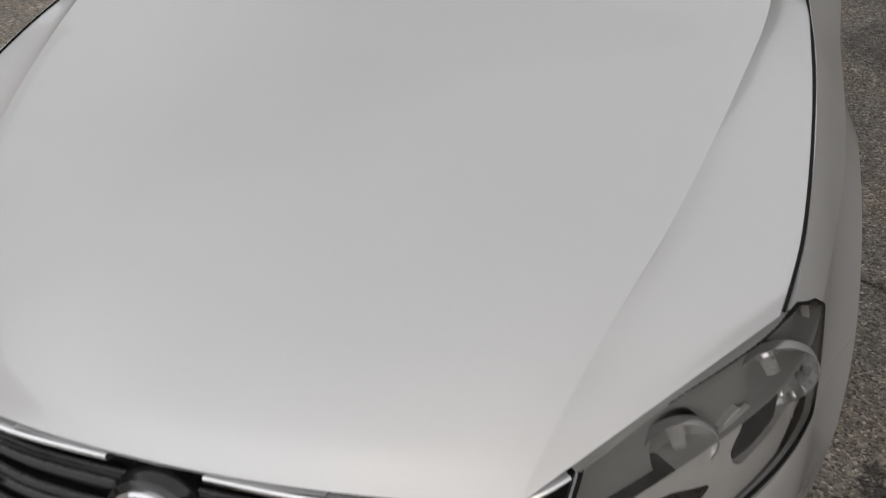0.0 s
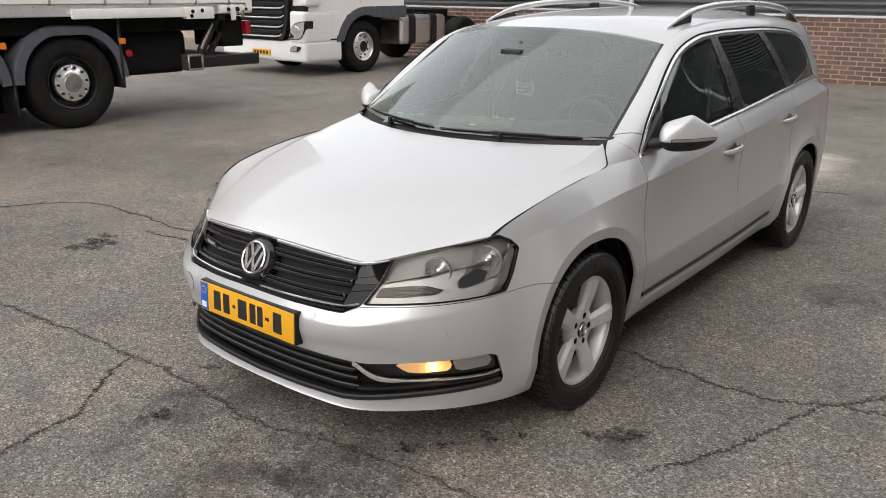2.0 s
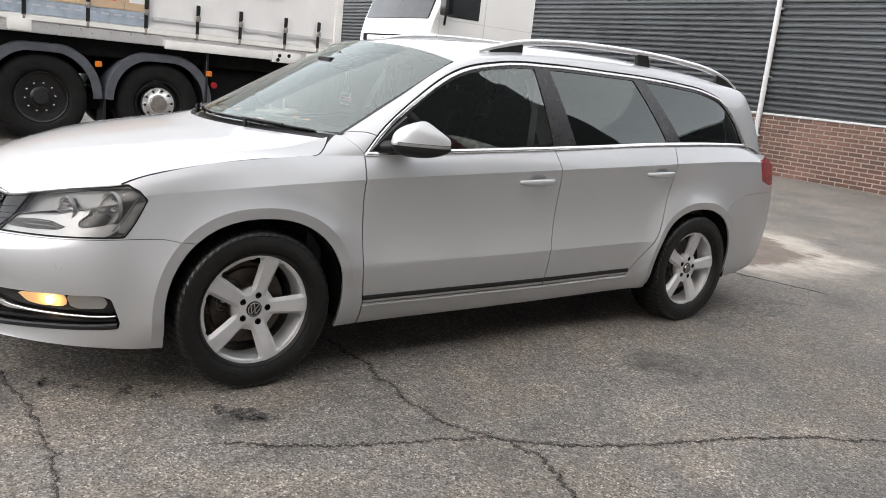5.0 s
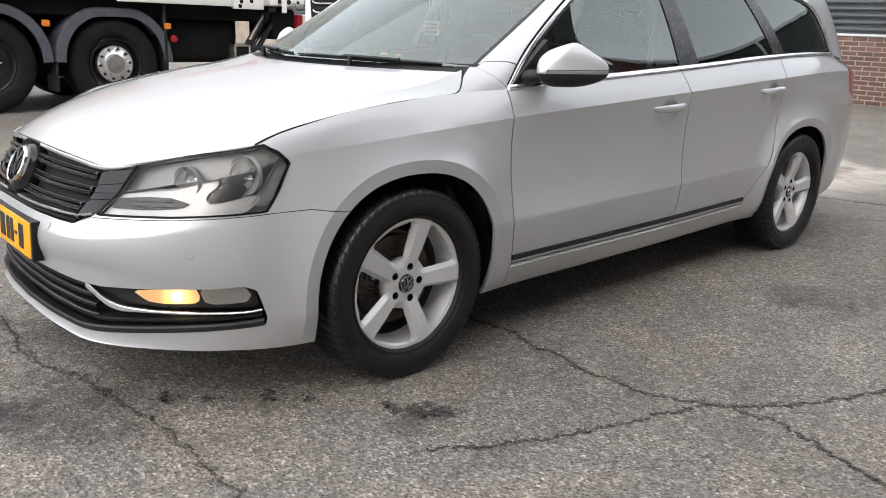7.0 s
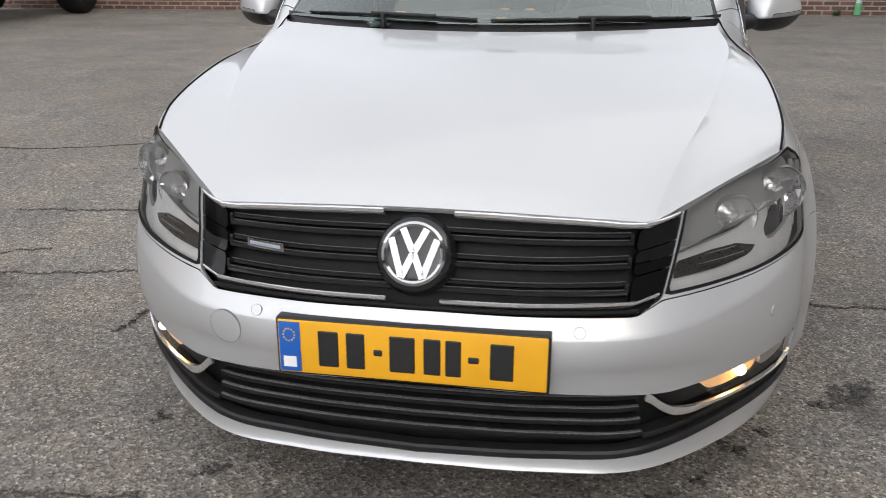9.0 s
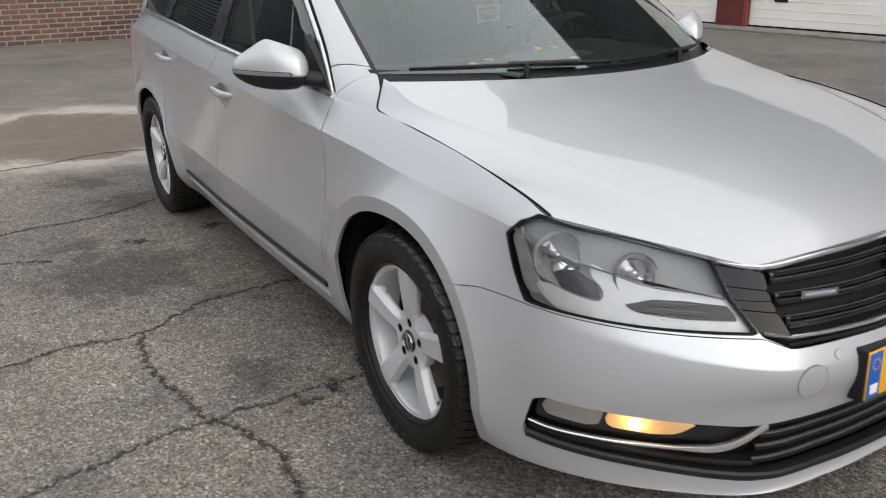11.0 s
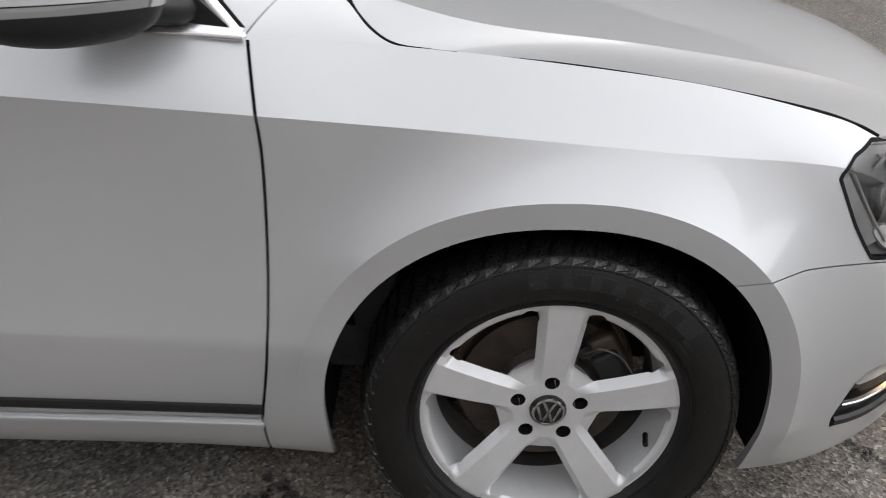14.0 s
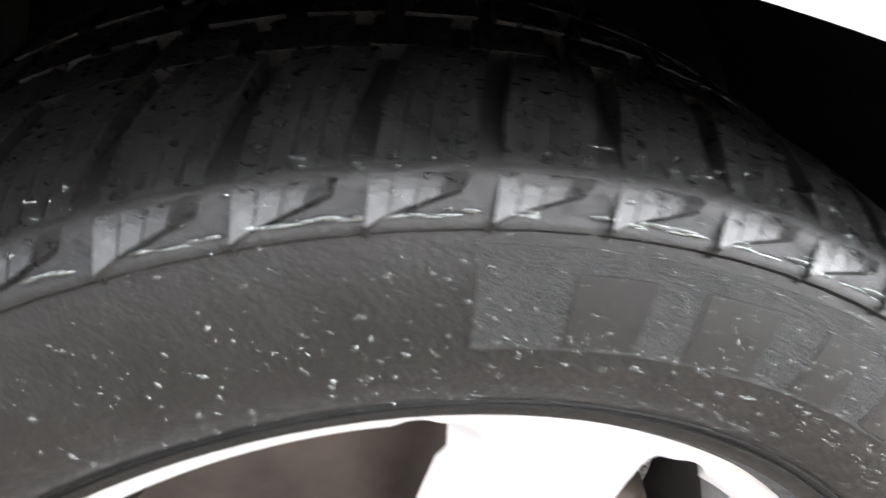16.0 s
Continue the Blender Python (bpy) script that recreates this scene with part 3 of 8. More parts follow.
def arch_distance(co, cy, cz, r):
    dy, dz = np.abs(co[..., 1] - cy), np.maximum(co[..., 2] - cz, 0)
    q = ((dy / (r + .008)) ** 2.25 + (dz / r) ** 2.25) ** (1 / 2.25)
    low = np.maximum(cz - co[..., 2], 0)
    return (q - 1) * r + low * .06


FLARE = .042


def flared(co, mode):
    """Wheel-arch swelling: mode 0 or 1 is the turned-in lip of that arch, 2 the fading shoulder outside both."""
    out = co.copy()
    for j, (cy, cz, r) in enumerate(ARCHES):
        d = arch_distance(co, cy, cz, r)
        if mode == j:
            lip = .018 + .010 * d / FLARE
        elif mode == 2:
            lip = .028 * np.clip(1 - (d - FLARE) / .13, 0, 1.2) ** 2
        else:
            continue
        side = np.clip((co[..., 0] - .70) / .08, 0, 1)
        lip = lip * np.where(co[..., 1] > cy, np.clip((co[..., 2] - .38) / .24, 0, 1), 1)
        out[..., 0] += lip * side * np.clip((co[..., 2] - .2) / .1, 0, 1)
    return out


def belt_skin():
    cols, n_low, n_mid, n_top = 520, 24, 35, 12
    s = np.linspace(0, S[-1], cols)
    lines = [spline(l, s, S) for l in LEVELS]
    rows = []
    for tri, n in (((0, 1, 2), n_low), ((2, 3, 4), n_mid)):
        t = np.linspace(0, 1, n)[:-1]
        a, b, c = (lines[k] for k in tri)
        for q in t:
            w = (2 * (q - .5) * (q - 1), 4 * q * (1 - q), 2 * q * (q - .5))
            smooth = a * w[0] + b * w[1] + c * w[2]
            if n == n_mid:
                # the bumper has an edge under the grille and lamps
                edged = a + (b - a) * 2 * q if q < .5 else b + (c - b) * (2 * q - 1)
                edged = edged + np.array((.3, -1, 0)) * .006 * max(0, 4 * 2 * q * (1 - 2 * q))
                nose_part = np.clip((1.2 - s) / .2, 0, 1)[:, None]
                smooth = edged * nose_part + smooth * (1 - nose_part)
            rows.append(smooth)
    for q in np.linspace(0, 1, n_top):
        p = lines[4] * (1 - q) + lines[5] * q
        p = p + np.array((.003, 0, .001)) * (4 * q * (1 - q)) * np.clip((s - .9) / .3, 0, 1)[:, None]
        rows.append(p)
    flat = np.array(rows)
    k2, k4 = n_low - 1, n_low + n_mid - 2
    dist = [arch_distance(flat, *a) for a in ARCHES]
    hard = np.clip((s - 2.0) / .9, 0, 1) * np.clip((3.95 - s) / .2, 0, 1)
    out = None
    for mode in (0, 1, 2):
        co = flared(flat, mode)
        uv = np.stack([np.broadcast_to(s, co.shape[:2]), flat[..., 2]], -1)
        low, mid, top = (Skin.grid(co[a:b], uv[a:b], flip=True) for a, b in ((0, k2 + 1), (k2, k4 + 1), (k4, None)))
        # the lower crease is sharp along the doors and fades towards the wings
        na, nb = low.no.reshape(-1, cols, 3), mid.no.reshape(-1, cols, 3)
        mean = na[-1] + nb[0]
        mean /= np.linalg.norm(mean, axis=1, keepdims=True)
        for arr, row in ((na, -1), (nb, 0)):
            v = arr[row] * hard[:, None] + mean * (1 - hard[:, None])
            arr[row] = v / np.linalg.norm(v, axis=1, keepdims=True)
        for skin, rows_ in ((low, slice(0, k2 + 1)), (mid, slice(k2, k4 + 1)), (top, slice(k4, None))):
            ds = [d[rows_].ravel() - FLARE for d in dist]
            if mode < 2:
                skin = skin.split(ds[mode])[0]
            else:
                # cut one arch after the other, along the same flat field
                skin.uv = np.c_[skin.uv, np.stack(ds, 1)]
                skin = skin.split(ds[0])[1]
                skin = skin.split(skin.uv[:, 3])[1]
                skin.uv = skin.uv[:, :2]
            if len(skin.faces):
                out = skin if out is None else out + skin
    return flared(flat, 2), s, out


SEAM = [(0, .555), (.42, .552), (.475, .573), (.70, .583), (.985, .600), (1.12, .607), (1.27, .586)]
LAMP = [(.478, .578), (.552, .729), (.70, .755), (.90, .781), (.97, .786), (1.045, .768), (1.082, .738), (1.03, .66), (.985, .604), (.70, .587)]
FRONT_BLACK = [(-.1, .555), (.42, .552), (.475, .575), (.552, .729), (.448, .703), (.25, .722), (-.1, .730)]
INTAKE = [(-.1, .405), (.40, .388), (.50, .380), (.90, .398), (.935, .385), (.962, .30), (.955, .275), (.46, .232), (-.1, .222)]
DOOR_F = [(.466, .93), (.447, .815), (.445, .65), (.455, .45), (.478, .30)]
DOOR_B = [(1.52, 1.0), (1.545, .88), (1.53, .60), (1.515, .305)]
DOOR_R = [(2.475, 1.04), (2.45, .93), (2.40, .75), (2.322, .531), (2.215, .40), (2.15, .316)]


def merge_skins(*skins):
    out = skins[0]
    for s in skins[1:]:
        out = out + s
    return out


car = empty("estate_car", "silver metallic estate car parked on worn asphalt", "car")


def both(skin, name, material, label="", depth=0.012, parent=None):
    """A panel and its mirror twin on the other flank."""
    parent = parent or car
    return skin.piece(name, material, parent, label, depth), skin.mirrored().piece(name, material, parent, label, depth)


BELT_CO, BELT_S, belt = belt_skin()
yz = lambda k: np.stack([k.co[:, 1], k.co[:, 2]], 1)
for cy, cz, r in ARCHES:
    belt = belt.split(arch_distance(belt.co, cy, cz, r))[1]

# the dark shell under the panel joints; its black stands in for their shade
inner = belt.split(poly_distance(belt.uv, INTAKE))[1]
inner = inner.split(poly_distance(inner.uv, FRONT_BLACK))[1]
inner = inner.split(poly_distance(inner.uv, LAMP))[1]
# hand cups of the doors: along the car and height
CUPS = ((1.395, .811), (2.318, .857))
for y, z in CUPS:
    inner = inner.split(np.hypot((inner.co[:, 1] - y) / 1.35, inner.co[:, 2] - z) - .056)[1]
both(inner.moved(-.013), "inner_shell", GAP, "", 0.0)

# front: bumper, headlight, grille field, lower intake
nose, flank = belt.split(belt.uv[:, 0] - 1.40)
lamp_skin, nose = nose.split(poly_distance(nose.uv, LAMP))
grille_skin, nose = nose.split(poly_distance(nose.uv, FRONT_BLACK))
intake_skin, nose = nose.split(poly_distance(nose.uv, INTAKE))


def over_seam(k, line, gap):
    return k.uv[:, 1] - np.interp(k.uv[:, 0], [a for a, _ in line], [b for _, b in line]) - gap


bumper, fender_nose = nose.split(over_seam(nose, SEAM, .0003))
bumper = bumper.split(over_seam(bumper, SEAM, -.0018))[0]
(bumper + bumper.mirrored()).piece("front_bumper", PAINT, car, "", .014)

# flanks: wings, doors, sills, rear quarters


def behind(k, line, gap=0.0):
    """Metres by which points lie behind a shut line."""
    pts = outline(line)
    return k.co[:, 1] - np.interp(k.co[:, 2], pts[::-1, 1], pts[::-1, 0]) - gap


def over_sill(k, gap=0.0):
    return k.co[:, 2] - np.interp(k.co[:, 1], [.40, 1.0, 1.5, 2.16], [.300, .303, .307, .3165]) - gap


W = .0026
wing, rest = flank.split(behind(flank, DOOR_F, -W))
rest = rest.split(behind(rest, DOOR_F, W))[1]
sill_front, wing_up = wing.split(np.where(wing.co[:, 1] > .2, over_sill(wing), 1.0))
mid, quarter = rest.split(behind(rest, DOOR_R, W))
sill_mid, mid = mid.split(over_sill(mid, -W))
mid = mid.split(over_sill(mid, W))[1]
mid = mid.split(behind(mid, DOOR_R, -W))[0]
door_front = mid.split(behind(mid, DOOR_B, -W))[0]
door_rear = mid.split(behind(mid, DOOR_B, W))[1]
wing = wing_up
sill_zone = sill_mid


def cupped(skin, y, z):
    """Cuts a shallow hand cup into a door."""
    d = np.hypot((skin.co[:, 1] - y) / 1.35, skin.co[:, 2] - z) - .048
    cup, skin = skin.split(d)
    q = np.clip(-(np.hypot((cup.co[:, 1] - y) / 1.35, cup.co[:, 2] - z) - .048) / .048, 0, 1)
    bowl = Skin(cup.co - np.array((1, 0, 0)) * (.036 * np.sqrt(1 - (1 - q) ** 2))[:, None], cup.no, cup.uv, cup.faces)
    no = bowl.no + np.stack([0 * q, (bowl.co[:, 1] - y) * -14 * q, (bowl.co[:, 2] - z) * -14 * q], 1)
    bowl.no = no / np.linalg.norm(no, axis=1, keepdims=True)
    return skin, bowl


door_front, cup_f = cupped(door_front, *CUPS[0])
door_rear, cup_r = cupped(door_rear, *CUPS[1])
both(merge_skins(fender_nose, wing, sill_front), "front_wing", PAINT)
both(door_front, "front_door", PAINT)
both(door_rear, "rear_door", PAINT)
both(sill_zone, "sill", PAINT)
both(cup_f, "handle_cup", PAINT, "", 0.0)
both(cup_r, "handle_cup", PAINT, "", 0.0)
RSEAM = [(2.86, .645), (2.93, .655), (3.05, .70), (3.17, .745), (3.30, .755), (4.2, .755)]
RS = [(a + 1.48, b) for a, b in RSEAM]
rear_bumper, quarter = quarter.split(np.where(quarter.uv[:, 0] > 4.2, over_seam(quarter, RS, .0004), 1.0))
rear_bumper = rear_bumper.split(over_seam(rear_bumper, RS, -.0014))[0]
TAIL = [(4.83, .955), (5.2, .985), (5.42, .98), (5.42, .80), (4.98, .80), (4.86, .83)]
tail_skin, quarter = quarter.split(poly_distance(quarter.uv, TAIL))
both(rear_bumper, "rear_bumper", PAINT)
both(tail_skin, "tail_lamp", REDLENS, "red tail lamp wrapped round the corner")
flap = np.hypot(quarter.co[:, 1] - 2.685, (quarter.co[:, 2] - .905)) - .083
quarter.piece("rear_quarter", PAINT, car, "", .012)
cap_skin, ring = quarter.split(flap)
ring = ring.split(np.hypot(ring.co[:, 1] - 2.685, ring.co[:, 2] - .905) - .0855)[1]
ring.mirrored().piece("rear_quarter", PAINT, car, "", .012)
cap_skin.mirrored().piece("fuel_flap", PAINT, car, "round fuel flap", .012)

# bonnet
C_LINE = [(0, -.840, .731), (0, -.78, .775), (0, -.66, .824), (0, -.45, .880), (0, -.2, .926), (0, 0, .956), (0, .07, .968)]
K_LINE = [(.440, -.778, .703), (.465, -.70, .740), (.505, -.58, .788), (.575, -.38, .845), (.640, -.12, .892), (.688, .14, .927), (.676, .325, .969)]
G_LINE = [(.718, -.480, .780), (.729, -.43, .803), (.741, -.35, .828), (.752, -.18, .861), (.757, .02, .887), (.754, .205, .900), (.743, .270, .908), (.713, .314, .936), (.684, .343, .977)]
G_T = [0, .167, .333, .5, .667, .80, .87, .935, 1]


def bonnet_skin():
    n = 90
    t = np.linspace(0, 1, n)
    c, k = (spline(l, t, np.linspace(0, 1, 7)) for l in (C_LINE, K_LINE))
    g = spline(G_LINE, t, G_T)
    cols = []
    for b in np.linspace(0, 1, 30):
        p = c + (k - c) * b
        p[:, 1] = c[:, 1] + (k[:, 1] - c[:, 1]) * b ** 2.0
        p[:, 2] = c[:, 2] + (k[:, 2] - c[:, 2]) * b ** 1.8
        cols.append(p)
    for b in np.linspace(0, 1, 14)[1:]:
        p = k + (g - k) * b
        p[:, 2] -= .10 * (g[:, 0] - k[:, 0]).clip(0, .2) * b * (1 - b) ** 2 * np.clip(t * 4, 0, 1)
        cols.append(p)
    co = np.array(cols)
    out = []
    for some in (co[:30], co[29:]):
        k = Skin.grid(some, some[..., :2])
        out.append(k if k.no[:, 2].mean() > 0 else Skin(k.co, -k.no, k.uv, [f[::-1] for f in k.faces]))
    return out[0] + out[1]


bon = bonnet_skin()
full = bon + bon.mirrored()
# notch round the badge
BADGE = Matrix.Translation((0, -.886, .652)) @ Matrix.Rotation(radians(-25.5), 4, "X")
turn_in = np.array(BADGE.inverted())
local = full.co @ turn_in[:3, :3].T + turn_in[:3, 3]
full = full.split(np.hypot(local[:, 0], local[:, 2]) - .0805)[1]
full.piece("bonnet", PAINT, car, "", .016)
full.moved(-.018).piece("inner_shell", GAP, car, "", 0.0)


def patch(edges, n, m, bulge=(0, 0, 0), flip=False):
    """A sheet between two lines of equal count, bowed outwards by bulge in the middle."""
    a, b = (spline(e, n, np.linspace(0, 1, len(e))) for e in edges)
    rows = []
    for q in np.linspace(0, 1, m):
        rows.append(a * (1 - q) + b * q + np.array(bulge) * 4 * q * (1 - q))
    k = Skin.grid(np.array(rows))
    out = (k.no * (k.co - np.array((0, 1.2, .6)))).sum(1).mean() < 0
    if out:
        k = Skin(k.co, -k.no, k.uv, [f[::-1] for f in k.faces])
    return k


B_LINE = [(.788, .468, .917), (.794, .62, .926), (.799, .9, .942), (.80, 1.1, .952), (.797, 1.5, .972), (.791, 1.9, .994), (.783, 2.2, 1.012), (.770, 2.5, 1.024), (.755, 2.71, 1.03), (.735, 2.95, 1.033), (.715, 3.12, 1.033), (.70, 3.22, 1.032), (.693, 3.262, 1.031)]
T_LINE = [(.787, .470, .919), (.769, .55, 1.010), (.737, .72, 1.146), (.69, .97, 1.290), (.655, 1.25, 1.350), (.632, 1.6, 1.369), (.625, 2.0, 1.370), (.625, 2.3, 1.367), (.631, 2.6, 1.354), (.639, 2.85, 1.330), (.650, 3.0, 1.288), (.666, 3.115, 1.200), (.680, 3.2, 1.105), (.692, 3.260, 1.034)]
W_LINE = [(.690, .395, .985), (.676, .52, 1.058), (.655, .70, 1.163), (.615, 1.0, 1.335), (.578, 1.27, 1.393), (.556, 1.6, 1.422), (.55, 2.0, 1.434), (.55, 2.3, 1.432), (.55, 2.6, 1.424), (.551, 2.85, 1.410), (.556, 3.1, 1.387), (.572, 3.33, 1.345), (.632, 3.42, 1.17), (.69, 3.45, .985)]


def resampled(line, n=200):
    return spline(line, n)


# wing corner between the bonnet gap and the windscreen pillar
gl = spline(G_LINE, 240, G_T)[185:]
gd = np.gradient(gl, axis=0)
gl = gl + np.stack([gd[:, 1], -gd[:, 0], 0 * gd[:, 0]], 1) / np.linalg.norm(gd[:, :2], axis=1)[:, None] * .0045
CORNER_B = [tuple(p) for p in gl[::11]] + [(.690, .372, .984), (.690, .395, .985)]
top5 = spline(LEVELS[5], 900, S)
top5 = top5[(top5[:, 1] > gl[0, 1]) & (top5[:, 1] < .468) & (top5[:, 0] > .6)]
CORNER_A = [tuple(p) for p in top5[np.linspace(0, len(top5) - 1, len(CORNER_B)).astype(int)]]
CORNER_A[-1] = (.788, .470, float(top5[-1, 2]) - .001)


def corner_skin():
    a, b = (spline(e, 60, np.linspace(0, 1, len(e))) for e in (CORNER_A, CORNER_B))
    wide = np.clip(np.linalg.norm(a - b, axis=1) / .08, 0, 1)[:, None]
    rows = [a * (1 - q) + b * q + np.array((.010, 0, .008)) * wide * 4 * q * (1 - q) for q in np.linspace(0, 1, 24)]
    k = Skin.grid(np.array(rows))
    k = k if k.no[:, 2].mean() > 0 else Skin(k.co, -k.no, k.uv, [f[::-1] for f in k.faces])
    q, t = np.repeat(np.linspace(0, 1, 24), 60)[:, None], np.tile(np.linspace(0, 1, 60), 24)[:, None]
    no = np.array((.79, -.11, .60)) * (1 - q) + (np.array((.70, -.10, .70)) * (1 - t) + np.array((.70, -.44, .56)) * t) * q
    pillar = patch((T_LINE, W_LINE), 150, 14, (.010, 0, .008)).no.reshape(14, 150, 3)[:, 3]
    there = np.stack([np.interp(q[:, 0], np.linspace(0, 1, 14), pillar[:, c]) for c in range(3)], 1)
    near = np.clip((t - .4) / .6, 0, 1)
    no = no * (1 - near) + there * near
    k.no = no / np.linalg.norm(no, axis=1, keepdims=True)
    return k


# black strip laid in the bonnet gap to draw its shade
gap_line = spline(G_LINE, 200, G_T)[4:]
sd = np.gradient(gap_line, axis=0)
gap_line = gap_line + np.stack([sd[:, 1], -sd[:, 0], 0 * sd[:, 0]], 1) / np.linalg.norm(sd[:, :2], axis=1)[:, None] * .0026 + np.array((0, 0, .0008))
for sx in (1, -1):
    part("bonnet_seal", tube(bmesh.new(), (gap_line * np.array((sx, 1, 1))).tolist(), .0025, 8), GAP, car, "black strip drawn for the shade in the bonnet gap", 60)
corner = corner_skin()
both(corner, "front_wing", PAINT, "", 0.0)
both(corner.moved(-.016), "inner_shell", GAP, "", 0.0)

# side windows: glass, black pillars, bright trim
bl, tl = resampled(B_LINE), spline(T_LINE, 400)


def side_glass_skin():
    ys = np.linspace(.47, 3.258, 240)
    b = np.stack([np.interp(ys, bl[:, 1], bl[:, k]) for k in range(3)], 1)
    t = np.stack([np.interp(ys, tl[:, 1], tl[:, k]) for k in range(3)], 1)
    rows = []
    for q in np.linspace(0, 1, 34):
        rows.append(b * (1 - q) + t * q + np.array((.014, 0, 0)) * 4 * q * (1 - q) * np.clip((t[:, 2:] - b[:, 2:]) * 4, 0, 1))
    k = Skin.grid(np.array(rows))
    if k.no[:, 0].mean() < 0:
        k = Skin(k.co, -k.no, k.uv, [f[::-1] for f in k.faces])
    return k


glasshouse = side_glass_skin()


tz = lambda y: float(np.interp(y, tl[:, 1], tl[:, 2]))
bz = lambda y: float(np.interp(y, bl[:, 1], bl[:, 2]))


def window_outline(y0b, y1b, y0t, y1t, lift=.016, drop=.020, n=26):
    low = [(y, bz(y) + lift) for y in np.linspace(y0b, y1b, n)]
    top = [(y, tz(y) - drop) for y in np.linspace(y1t, y0t, n)]
    return low + top


WIN_F = window_outline(.60, 1.525, .66, 1.462)
WIN_F = [(y, z) for y, z in WIN_F if z > bz(y) + .004]
WIN_R = window_outline(1.68, 2.405, 1.568, 2.205)
WIN_Q = window_outline(2.535, 3.215, 2.30, 3.165)
frame_skin = glasshouse
for win, mat, label in ((WIN_F, GLASS_SIDE, "lightly tinted front side window"), (WIN_R, GLASS_DARK, "dark privacy glass rear window"), (WIN_Q, GLASS_DARK, "dark privacy glass quarter window")):
    d = poly_distance(yz(frame_skin), win)
    pane, frame_skin = frame_skin.split(d)
    for ob in both(pane.moved(-.004), "side_window", mat, label, 0.0):
        ob.visible_shadow = False
both(frame_skin, "window_pillar", PILLAR, "matt black window pillars", .008)


def strip(points, normals, width, proud, name, material, label=""):
    """A flat band along a line, on both flanks."""
    for sx in (1, -1):
        bm = bmesh.new()
        rows = []
        for k, p in enumerate(points):
            p = np.array(p)
            d = points[min(k + 1, len(points) - 1)] - points[max(k - 1, 0)]
            d = d / (np.linalg.norm(d) + 1e-9)
            nrm = normals[k]
            w = np.cross(nrm, d)
            w = w / (np.linalg.norm(w) + 1e-9)
            sec = [(-1, -.003), (-1, .7), (-.6, 1), (.6, 1), (1, .7), (1, -.003)]
            rows.append([bm.verts.new(((p + w * a * width / 2 + nrm * (h * proud if h > 0 else -.006)) * np.array((sx, 1, 1))).tolist()) for a, h in sec])
        for a, b in zip(rows[:-1], rows[1:]):
            for j in range(5):
                bm.faces.new((a[j], a[j + 1], b[j + 1], b[j]))
        bm.faces.new(rows[0])
        bm.faces.new(rows[-1])
        bmesh.ops.recalc_face_normals(bm, faces=bm.faces)
        part(name, bm, material, car, label, 30)


bpts = spline(B_LINE, 80)
bpts[:, 2] += .006
bpts[:, 0] += .002
strip(bpts, [np.array((.86, 0, .51))] * 80, .018, .006, "bright_trim", BRIGHT, "chrome strip along the window sill")
tpts = spline(T_LINE, 140)
nrm = []
for p in tpts:
    v = np.array((.80, 0, .60))
    nrm.append(v / np.linalg.norm(v))
tpts2 = tpts - np.array((0, 0, .004))
tpts2[:, 0] += .007 * np.clip((tpts[:, 1] - 2.75) / .2, 0, 1)
strip(tpts2, nrm, .015, .006, "bright_trim", BRIGHT, "chrome strip round the side windows")
tpts3 = tpts + np.array((-.006, 0, .0085))
strip(tpts3, nrm, .009, .003, "window_seal", GAP)

# painted pillars and roof sides
band = patch((T_LINE, W_LINE), 150, 14, (.010, 0, .008))
both(band.moved(-.009), "inner_shell", GAP, "", 0.0)
seam_at = band.co[:, 1] - .545 + (.785 - band.co[:, 0]) * 1.25
wing_top, band = band.split(seam_at)
band = band.split(band.co[:, 1] - .545 + (.785 - band.co[:, 0]) * 1.25 - .004)[1]
both(wing_top, "front_wing", PAINT, "", 0.0)
both(band, "roof_side", PAINT, "", .008)
# quarter filler under the rear side window
top5 = spline(LEVELS[5], 1200, S)
top5 = top5[(top5[:, 1] > 2.5) & (top5[:, 0] > .65)]
fill_b = [(.735, 2.95, 1.034), (.715, 3.12, 1.034), (.694, 3.262, 1.033), (.692, 3.36, 1.010), (.691, 3.45, .987)]
fill_a = [tuple(float(np.interp(y, top5[:, 1], top5[:, k])) + (.001 if k == 0 else -.002 * (k == 2)) for k in range(3)) for y in (2.95, 3.12, 3.262, 3.36, 3.42)]
fill = patch((fill_a, fill_b), 30, 5)
fill.no = np.broadcast_to(np.array((.95, .12, .28)) / np.linalg.norm((.95, .12, .28)), fill.no.shape).copy()
if np.cross(fill.co[fill.faces[70][1]] - fill.co[fill.faces[70][0]], fill.co[fill.faces[70][2]] - fill.co[fill.faces[70][0]])[0] < 0:
    fill.faces = [f[::-1] for f in fill.faces]
both(fill, "rear_quarter", PAINT, "", .006)
# windscreen
WS_E = [(.690, .395, .985), (.676, .52, 1.058), (.655, .70, 1.163), (.615, 1.0, 1.335)]
WS_C = [(0, .10, .985), (0, .36, 1.125), (0, .62, 1.262), (0, .89, 1.394)]


